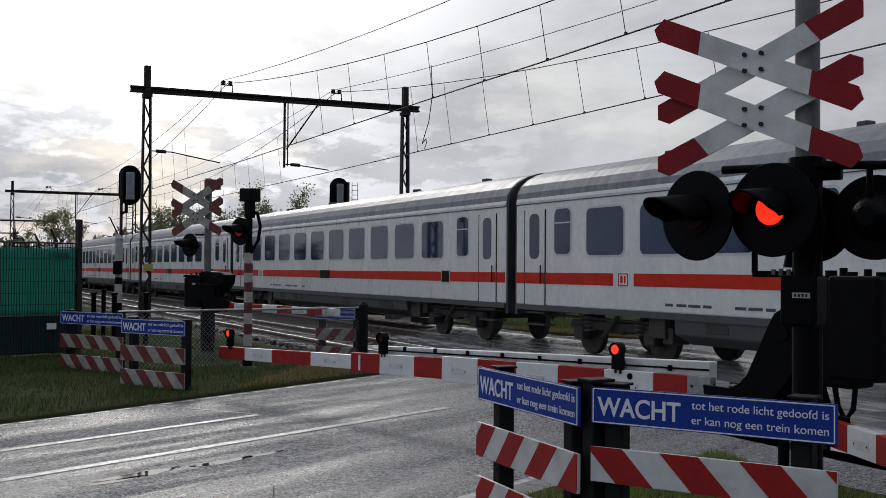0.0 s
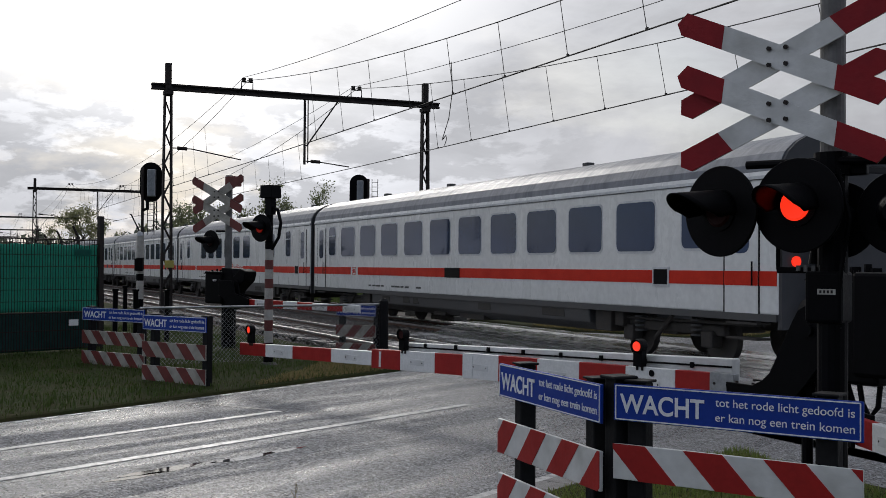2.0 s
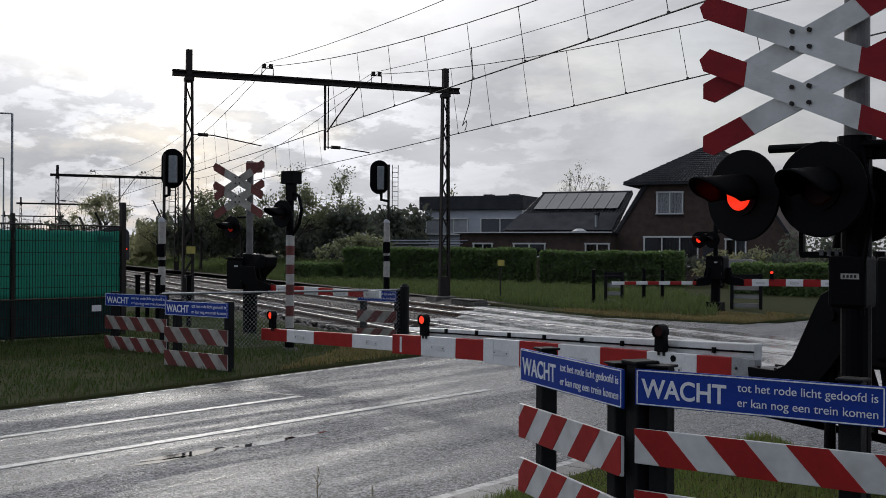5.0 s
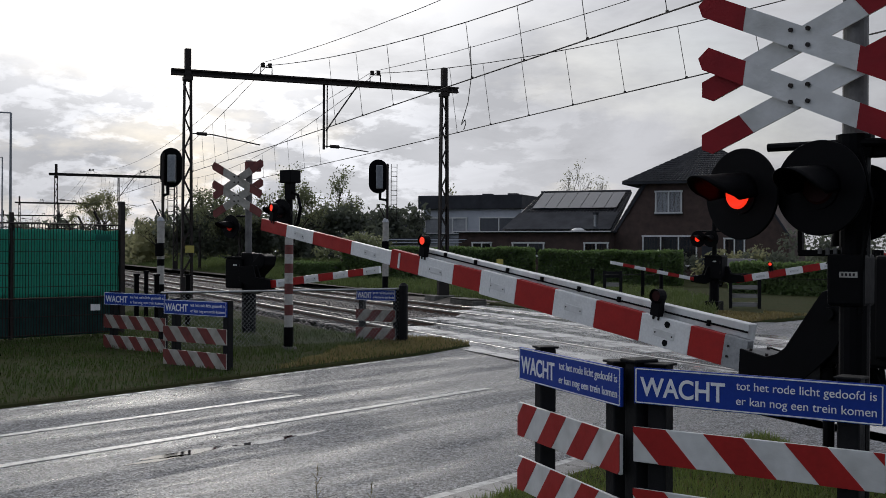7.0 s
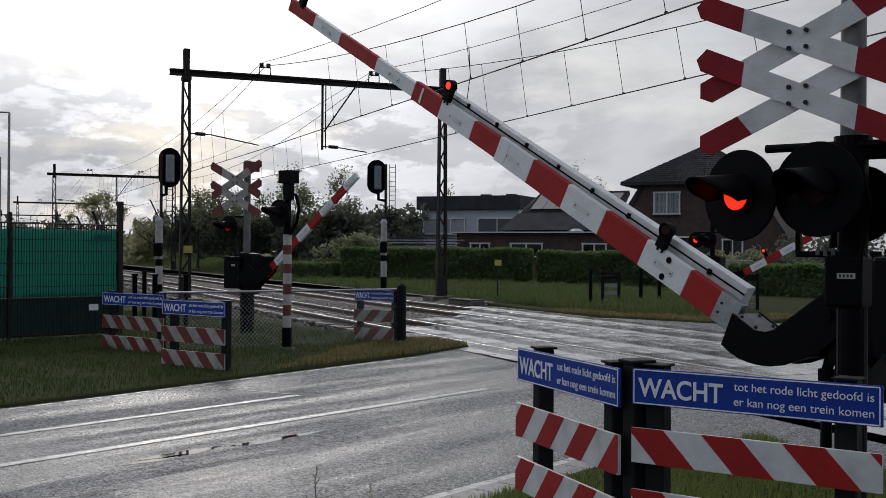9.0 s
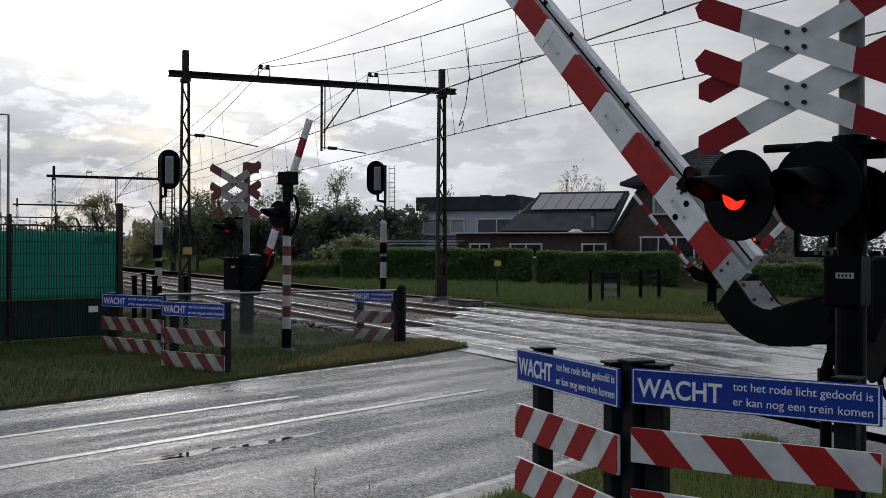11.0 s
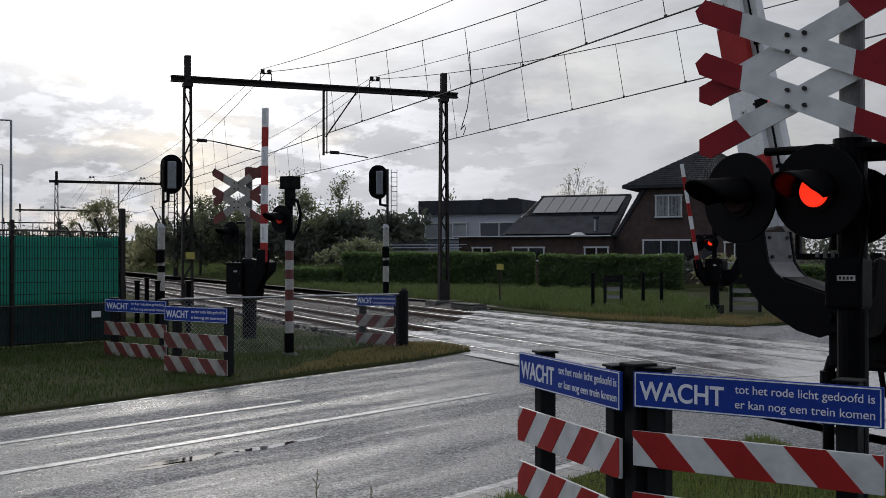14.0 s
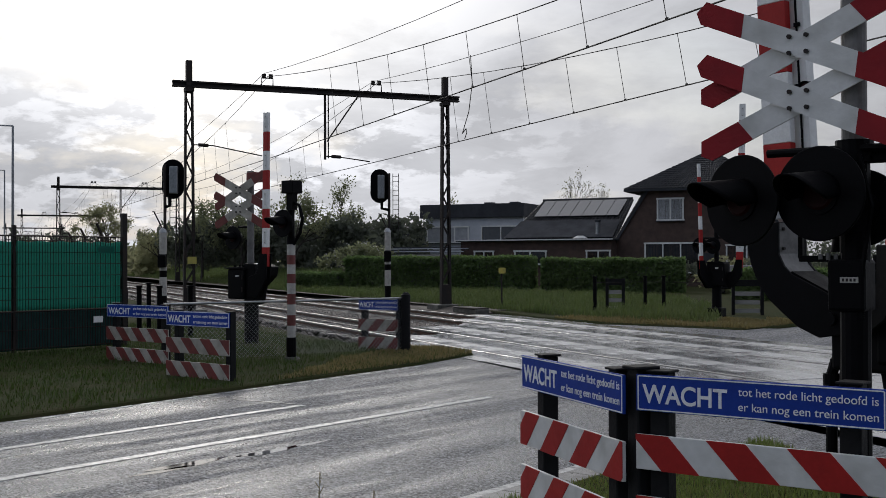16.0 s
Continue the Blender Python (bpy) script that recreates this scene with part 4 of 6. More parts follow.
chain_fence((-18.7, 3.4), (-19.5, 7.92), 0.08, 1.02, (0.02, 0.5))
end_post = thing("fence_end_post", "thick dark end post of the fence", "post", pose(-19.45, 7.98, 0))
part("shaft", Geo().tube([(0, 0, -0.2), (0, 0, 1.08)], 0.085, 12), RUBBER, end_post)
part("cap", Geo().tube([(0, 0, 1.08), (0, 0, 1.1), (0, 0, 1.13)], 0.09, 12, r1=0.04), RUBBER, end_post)

# posts along the tracks
for x, y in ((-25.5, 4.1), (-25.0, 4.45), (-24.9, 5.1), (-29.0, 4.9), (-33, 4.9)):
    p = thing("track_fence_post", "black steel post beside the tracks", "post", pose(x, y, 0), group="posts beside the tracks")
    part("shaft", Geo().box((0, 0, 0.5), (0.1, 0.1, 1.3)), BLACK, p, bevel=0.01)
    part("top", Geo().box((0, 0, 1.17), (0.13, 0.13, 0.05)), BLACK, p, bevel=0.01)
bars = thing("bar_fence", "low black bar fence beside the tracks", "fence", pose(0, 0, 0))
for k in range(26):
    f = k / 25
    part("bar", Geo().tube([(-26.5 - 6 * f, 4.0 + 0.9 * f, -0.1), (-26.5 - 6 * f, 4.0 + 0.9 * f, 1.05)], 0.012, 5), BLACK, bars)
for z in (0.15, 1.0):
    part("rail", Geo().tube([(-26.5, 4.0, z), (-32.5, 4.9, z)], 0.015, 5), BLACK, bars)


# ---- green covered site fence ----
NET = mat("green_windbreak_net", (0.025, 0.17, 0.145), (0.015, 0.11, 0.095), rough=0.6, scale=2.2, bump=0.5, bump_scale=45, stretch=(1, 1, 0.4))
# lower band of the net, a darker copy of its green
LOWNET = mat("dark_lower_net", (0.012, 0.06, 0.055), (0.009, 0.04, 0.038), rough=0.7, scale=3, bump=0.4, bump_scale=30)
let_light_through(NET, (0.12, 0.52, 0.44), 0.6)
let_light_through(LOWNET, (0.02, 0.1, 0.095), 0.35)
site = thing("site_fence", "mesh site fence hung with green windbreak net", "fence")
F0, F1 = Vector((-23.1, 3.42, 0)), Vector((-20.4, -2.6, 0))
fm, FL = panel_frame(F0.xy, F1.xy)
site.matrix_basis = fm
nx, nz = 90, 12
for z0, z1, material, name in ((0.82, 2.1, NET, "net"), (0.08, 0.8, LOWNET, "lower_net")):
    vs, fs = [], []
    for i in range(nx + 1):
        for j in range(nz + 1):
            vs.append((FL * i / nx, 0.03 * math.sin(i * 0.9 + j * 0.5) * math.sin(j * 0.7) + 0.012 * math.sin(i * 2.3) - 0.02, z0 + (z1 - z0) * j / nz + (0.012 * math.sin(i * 1.1) if j == nz else 0)))
    for i in range(nx):
        for j in range(nz):
            a = i * (nz + 1) + j
            fs.append((a, a + nz + 1, a + nz + 2, a + 1))
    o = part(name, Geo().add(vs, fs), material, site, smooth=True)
    so = o.modifiers.new("thick", "SOLIDIFY")
    so.thickness = 0.006
wires = Geo()
for k in range(120):
    x = FL * k / 119
    wires.tube([(x, 0.05, 0.1), (x, 0.05, 2.2)], 0.0075, 4)
tagged(part("wire_mesh", wires, STEEL, site), kind="stuff")
for z in (0.12, 0.46, 0.8, 1.02, 1.24, 1.46, 1.68, 1.9, 2.12, 2.2):
    part("crossbar", Geo().tube([(0, 0.055, z), (FL, 0.055, z)], 0.014 if z in (0.8, 2.2) else 0.007, 6), STEEL, site)
for x in (0.0, 2.3, 4.6):
    part("post", Geo().box((x, -0.02, 1.15), (0.07, 0.07, 2.5)), STEEL, site, bevel=0.006)
part("tall_post", Geo().box((0.02, 0.03, 1.3), (0.1, 0.1, 2.75)), STEEL, site, bevel=0.006)
part("tag", Geo().box((0.62, 0.075, 0.6), (0.2, 0.012, 0.12)), WHITE, site, "white plastic tag")
part("tag", Geo().box((0.45, 0.07, 1.95), (0.36, 0.012, 0.14)), NET, site)
# wire fence with dark posts that runs off behind the net
for k in range(14):
    p = thing("distant_fence_post", "dark slim fence post", "post", pose(-27 - 4.2 * k, 3.5 + 0.12 * k, 0), group="slim fence posts")
    part("shaft", Geo().tube([(0, 0, -0.2), (0, 0, 2.35)], 0.045, 6), STEEL, p)
    part("arm", Geo().tube([(0, 0, 2.35), (0, -0.12, 2.6)], 0.03, 6), STEEL, p)


# ---- crossing lights, crosses and barriers ----
FACE = Matrix((RN, -RD * -1, Vector((0, 0, 1)))).transposed().to_4x4()      # local x across the road, y along it


def lamp_head(parent, x, y, z, R=0.255, turn=0.0):
    """A round black lamp screen that faces its own -y, with visor and lens."""
    d = part("lamp_screen", Geo().tube([(0, 0.02, 0), (0, 0, 0)], R, 40), BLACK, parent, "round black lamp screen", bevel=0.006)
    d.matrix_basis = Matrix.Translation((x, y, z)) @ Matrix.Rotation(radians(turn), 4, "Z")
    part("lamp_body", Geo().tube([(0, 0.02, 0), (0, 0.13, 0), (0, 0.2, 0)], 0.15, 20, r1=0.09), BLACK, d)
    vs, fs = [], []
    n = 20
    for j in range(7):
        u = j / 6
        for i in range(n + 1):
            a = radians(-8) + radians(196) * i / n
            length = 0.38 * u * (0.35 + 0.65 * max(0, math.sin(a)) ** 0.5)
            rr = 0.122 - 0.01 * u
            vs.append((rr * math.cos(a), -length, rr * math.sin(a) - 0.025 * u))
    for j in range(6):
        for i in range(n):
            a = j * (n + 1) + i
            fs.append((a, a + 1, a + n + 2, a + n + 1))
    v = part("visor", Geo().add(vs, fs), BLACK, d, smooth=True)
    so = v.modifiers.new("thick", "SOLIDIFY")
    so.thickness = 0.006
    part("lens_ring", Geo().tube([(0, 0.005, 0), (0, -0.012, 0)], 0.112, 28), BLACK, d)
    part("lens", Geo().tube([(0, -0.012, 0), (0, -0.018, 0), (0, -0.024, 0)], 0.088, 28, r1=0.075), LENS_OFF, d, "dark red lens")
    return d


def cross(parent, z, x=0.0, y=0.0, k=1.0, white=None, red=None):
    """Doubled St Andrew's cross: two crossed boards above two more."""
    for j, zc in enumerate((z + 0.16 * k, z - 0.16 * k)):
        for s, yy in ((1, y), (-1, y - 0.03)):
            L, w = 1.36 * k, 0.137 * k
            o = [(-L / 2 + 0.05, -w / 2), (-L / 2, -w * 0.1), (-L / 2 + 0.035, w / 2), (L / 2 - 0.05, w / 2), (L / 2, w * 0.1), (L / 2 - 0.035, -w / 2)]
            rot = Matrix.Translation((x, yy, zc)) @ Matrix.Rotation(radians(-24 * s), 4, "Y")
            b = part("cross_board", Geo().prism(o, "y", -0.006, 0.006).moved(rot), white or OLDWHITE, parent, "weathered white cross board with red ends")
            for e in (-1, 1):
                t = [(e * L / 2, w * 0.1 * e), (e * (L / 2 - 0.05), w / 2 * e), (e * 0.345 * k, w / 2 * e), (e * 0.385 * k, -w / 2 * e), (e * (L / 2 - 0.035), -w / 2 * e)]
                part("red_end", Geo().prism(t, "y", -0.0085, 0.0085).moved(rot), red or DARKRED, b, "faded dark red end")
        for dx in (-0.05, 0.05):
            for dz in (-0.045, 0.05):
                part("bolt", Geo().tube([(x + dx * k, y - 0.03, zc + dz * k), (x + dx * k, y - 0.052, zc + dz * k)], 0.014 * k, 6), STEEL, parent)


def drive_box(parent, w=0.46, dpt=0.42, z0=0.85, z1=1.6, y=0.0, x=0.0, plate=(0.05, -0.004, -0.13)):
    b = part("drive_box", Geo().box((x, y, (z0 + z1) / 2), (w, dpt, z1 - z0)), BLACK, parent, "black barrier drive box", bevel=0.03)
    part("lid", Geo().prism([(x - w / 2 - 0.02, z1), (x + w / 2 + 0.02, z1), (x + w / 2 - 0.04, z1 + 0.05), (x - w / 2 + 0.04, z1 + 0.05)], "y", y - dpt / 2 - 0.02, y + dpt / 2 + 0.02), BLACK, b, bevel=0.008)
    for dx, dz in ((-0.15, 0.012), (0.0, 0.03), (0.1, 0.015)):
        part("lug", Geo().tube([(x + dx, y - 0.1, z1 + 0.03), (x + dx, y - 0.1, z1 + 0.07 + dz)], 0.02, 8), BLACK, b)
    for z in (z0 + 0.15, z1 - 0.2):
        part("hinge", Geo().tube([(x + w / 2 - 0.05, y - dpt / 2 - 0.012, z), (x + w / 2 - 0.05, y - dpt / 2 - 0.012, z + 0.09)], 0.012, 6), STEEL, b)
    part("number_plate", Geo().box((x + plate[0], y - dpt / 2 + plate[1], z1 + plate[2]), (0.1, 0.006, 0.034)), WHITE, b, "small white plate with dark bars")
    for k in range(4):
        part("bar", Geo().box((x + plate[0] - 0.03 + 0.02 * k, y - dpt / 2 + plate[1] - 0.004, z1 + plate[2]), (0.011, 0.003, 0.016)), STEEL, b)
    return b


# near mast: world pose with local x across the road
def rd_pose(x, y, z=0.0):
    return Matrix.Translation((x, y, z)) @ FACE


near = thing("crossing_signal", "black twin red crossing lights under a double red and white cross", "crossing signal", rd_pose(-4.39, 4.29, 0.086))
near.scale = (0.95, 0.95, 0.95)
part("mast", Geo().tube([(0, 0, -0.2), (0, 0, 1.0), (0, 0, 3.4)], 0.067, 18), MASTGREY, near, "grey steel mast")
cross(near, 2.74, -0.26, -0.09, 0.945)
part("cross_arm", Geo().tube([(-0.46, -0.06, 2.31), (0.1, -0.06, 2.31), (0.62, -0.06, 2.29)], 0.024, 10), BLACK, near, "black pipe that holds the lamps")
part("cross_arm_back", Geo().box((0.06, 0.02, 2.27), (0.24, 0.06, 0.07)), BLACK, near, bevel=0.01)
part("clamp", Geo().tube([(0, 0, 2.24), (0, 0, 2.36)], 0.1, 16), BLACK, near)
lamp_head(near, -0.575, -0.17, 2.05, turn=-18)
lamp_head(near, -0.125, -0.20, 2.07, turn=-8)
back = part("rear_lamp", Geo().tube([(0.34, 0.05, 2.03), (0.34, 0.07, 2.03)], 0.228, 36), BLACK, near, "lamp screen that faces the other way", bevel=0.006)
part("rear_body", Geo().tube([(0.34, 0.05, 2.03), (0.34, -0.03, 2.03), (0.34, -0.09, 2.03), (0.34, -0.12, 2.03)], 0.13, 20, r1=0.05), BLACK, back)
part("rear_stay", Geo().tube([(0.34, -0.02, 2.1), (0.34, -0.04, 2.29)], 0.018, 8), BLACK, back)
screen_back = part("rear_screen", Geo().tube([(0.0, 0.1, 2.0), (0.0, 0.12, 2.0)], 0.212, 36), BLACK, near, "lamp screen that faces the other way", bevel=0.006)
part("rear_body", Geo().tube([(0.0, 0.1, 2.0), (0.0, 0.0, 2.0)], 0.1, 20), BLACK, screen_back)
mbox = part("mast_box", Geo().box((-0.02, 0.0, 1.58), (0.2, 0.2, 0.28)), BLACK, near, "black box on the mast", bevel=0.02)
part("plate", Geo().box((0.0, -0.104, 1.61), (0.095, 0.008, 0.03)), POSTWHITE, mbox, "small white plate with dark bars")
for k in range(4):
    part("bar", Geo().box((-0.03 + 0.02 * k, -0.1095, 1.61), (0.011, 0.003, 0.016)), STEEL, mbox)
part("bell", Geo().tube([(-0.1, 0.05, 1.76), (-0.1, 0.05, 1.84), (-0.1, 0.05, 1.87)], 0.05, 18, r1=0.02), BLACK, near, "small black bell")
part("bell_bracket", Geo().box((-0.125, -0.02, 1.724), (0.34, 0.05, 0.035)), BLACK, near, bevel=0.006)
part("bell_stay", Geo().box((-0.288, -0.02, 1.79), (0.025, 0.04, 0.13)), BLACK, near, bevel=0.004)
for k in range(5):
    part("bracket_tab", Geo().box((-0.17 + 0.042 * k, -0.05, 1.735), (0.02, 0.02, 0.03 + 0.008 * (k % 2))), MASTGREY, near)
part("cable", Geo().tube([(0.05, -0.08, 2.28), (0.12, -0.1, 2.0), (0.07, -0.09, 1.7), (0.05, -0.06, 1.4)], 0.014, 6), BLACK, near)
part("sleeve", Geo().tube([(0, 0, -0.2), (0, 0, 2.32)], 0.08, 16), BLACK, near, "black lower mast")

PIVOT = (-6.775, 6.518, 1.257)
drive = thing("barrier_drive", "black barrier drive box on a slim pedestal", "barrier drive", pose(PIVOT[0], PIVOT[1], 0, 0, 0, 9.0))
drive_box(drive, 0.62, 0.3, 0.86, 1.64, 0.0, 0.27, plate=(-0.05, -0.003, -0.12))
part("pedestal", Geo().tube([(0.08, 0, -0.2), (0.08, 0, 0.9)], 0.12, 18), BLACK, drive, "black pedestal")
part("foot", Geo().tube([(0.08, 0, -0.1), (0.08, 0, 0.1), (0.08, 0, 0.14)], 0.2, 18, r1=0.15), BLACK, drive)
part("conduit", Geo().tube([(-0.1, -0.06, -0.1), (-0.1, -0.06, 0.8), (-0.06, -0.06, 0.92), (0.02, -0.06, 0.96)], 0.045, 10), BLACK, drive)
part("conduit_joint", Geo().tube([(-0.1, -0.06, 0.72), (-0.1, -0.06, 0.82)], 0.065, 10), BLACK, drive)
part("hose", Geo().tube([(0.36, -0.05, 0.9), (0.4, -0.06, 0.72), (0.46, -0.05, 0.62), (0.52, -0.04, 0.7), (0.53, -0.02, 0.9)], 0.022, 8), BLACK, drive)
part("side_box", Geo().box((0.62, -0.02, 1.32), (0.44, 0.36, 0.78)), BLACK, drive, "black motor housing", bevel=0.03)
for k, (u, h) in enumerate(((0.34, 0.05), (0.45, 0.07), (0.52, 0.04), (0.66, 0.06), (0.78, 0.04))):
    part("lug", Geo().tube([(u, -0.06, 1.68), (u, -0.06, 1.7 + h)], 0.03 if k % 2 else 0.045, 8), BLACK, drive)
for k in range(4):
    part("rib", Geo().box((-0.045, -0.1 + 0.065 * k, 1.45), (0.02, 0.02, 0.3)), BLACK, drive)

west = thing("crossing_signal", "black crossing light and double cross on a grey mast", "crossing signal", rd_pose(-22.6, 5.86))
part("mast", Geo().tube([(0, 0, -0.2), (0, 0, 3.55)], 0.07, 14), MASTGREY, west, "grey steel mast")
# darker boards here: dirt and the shade of a backlit cross, both painted
cross(west, 2.97, -0.22, -0.1, 1.2, DIRTYWHITE, DIRTYRED)
part("top_box", Geo().box((0.12, 0.0, 3.42), (0.28, 0.2, 0.2)), DIRTYRED, west, bevel=0.01)
lamp_head(west, -0.36, -0.17, 2.2, 0.24)
part("cross_arm", Geo().tube([(-0.36, 0, 2.42), (0.05, 0, 2.42)], 0.025, 8), BLACK, west)
drive_box(west, 0.5, 0.42, 0.95, 1.55, 0.0, -0.22)
part("drive_body", Geo().prism([(-0.02, 0.8), (0.26, 0.86), (0.34, 1.2), (0.62, 1.42), (0.66, 1.6), (0.5, 1.66), (0.3, 1.5), (0.26, 1.66), (-0.04, 1.68)], "y", -0.16, 0.16), BLACK, west, "black drive body with a raised neck", bevel=0.02)
part("pedestal", Geo().tube([(0.02, 0, -0.2), (0.02, 0, 1.05)], 0.145, 16), BLACK, west, "thick black pedestal")
part("foot", Geo().box((0.02, 0, 0.0), (0.36, 0.36, 0.12)), BLACK, west, bevel=0.02)

post = thing("striped_light_post", "striped post with a black crossing light and bell box", "light post", rd_pose(-18.62, 5.53))
for k, (z0, z1, m_) in enumerate(((0.0, 0.42, BLACK), (0.42, 0.62, POSTWHITE), (0.62, 0.8, POSTRED), (0.8, 0.98, POSTWHITE), (0.98, 1.16, POSTRED), (1.16, 1.34, POSTWHITE), (1.34, 1.5, POSTRED), (1.5, 1.66, POSTWHITE), (1.66, 1.82, POSTRED), (1.82, 2.0, POSTWHITE), (2.0, 2.14, BLACK))):
    part("post_band", Geo().tube([(0, 0, z0 - (0.2 if k == 0 else 0)), (0, 0, z1)], 0.073 if k else 0.085, 16), m_, post)
part("foot", Geo().tube([(0, 0, -0.1), (0, 0, 0.05), (0, 0, 0.09)], 0.2, 14, r1=0.12), mat_footing, post)
lamp_head(post, -0.04, -0.17, 2.36, 0.235)
part("bell_box", Geo().box((0.0, 0.02, 2.98), (0.27, 0.24, 0.22)), BLACK, post, "square black bell box", bevel=0.012)
part("neck", Geo().tube([(0, 0, 2.1), (0, 0, 2.9)], 0.06, 10).box((0.02, 0, 2.74), (0.14, 0.12, 0.3)), BLACK, post)
part("hose", Geo().tube([(0.06, 0, 2.72), (0.2, 0, 2.66), (0.27, 0, 2.45), (0.22, 0, 2.2), (0.06, 0, 2.0)], 0.028, 8), BLACK, post)

east = thing("crossing_signal", "black crossing lights on a pedestal beyond the tracks", "crossing signal", rd_pose(-26.75, 20.75))
part("mast", Geo().tube([(0, 0, -0.2), (0, 0, 2.9)], 0.07, 12), BLACK, east)
for x in (-0.45, -0.05):
    lamp_head(east, x, -0.15, 2.12, 0.24)
part("cross_arm", Geo().tube([(-0.5, 0, 2.35), (0.3, 0, 2.35)], 0.025, 8), BLACK, east)
drive_box(east, 0.55, 0.42, 0.95, 1.6, 0.0, 0.05)
part("pedestal", Geo().tube([(0, 0, -0.2), (0, 0, 1.0)], 0.14, 14), BLACK, east)
part("foot", Geo().box((0, 0, 0.12), (0.42, 0.42, 0.4)), BLACK, east, bevel=0.03)

ARM_ENDS = (1.05, 1.43, 2.01, 2.60, 3.18, 3.76, 4.34, 4.82, 5.46, 6.03, 6.9, 7.82, 8.52, 9.234)
ARM0, ARM1 = 0.9, 9.234
ARMSEG = [((a - ARM0) / (ARM1 - ARM0), (b - ARM0) / (ARM1 - ARM0), 1 - k % 2) for k, (a, b) in enumerate(zip(ARM_ENDS, ARM_ENDS[1:]))]


def arm_lamp(parent, u, w, lit, y=-0.05):
    b = part("arm_lamp", Geo().box((u, y, w + 0.09), (0.105, 0.07, 0.17)).tube([(u, y - 0.035, w + 0.19), (u, y + 0.035, w + 0.19)], 0.066, 18), BLACK, parent, "black lamp on the barrier arm", bevel=0.006)
    part("hood", Geo().tube([(u, y - 0.03, w + 0.19), (u, y - 0.06, w + 0.19)], 0.064, 18, caps=False), BLACK, b)
    part("led", Geo().tube([(u, y - 0.037, w + 0.19), (u, y - 0.043, w + 0.19)], 0.046, 18), LIT_SMALL if lit else LENS_OFF, b, "lit red lamp" if lit else "dark red lamp")
    part("foot", Geo().tube([(u - 0.03, y, w - 0.03), (u - 0.03, y, w + 0.03)], 0.012, 6).tube([(u + 0.03, y, w - 0.03), (u + 0.03, y, w + 0.03)], 0.012, 6), STEEL, b)


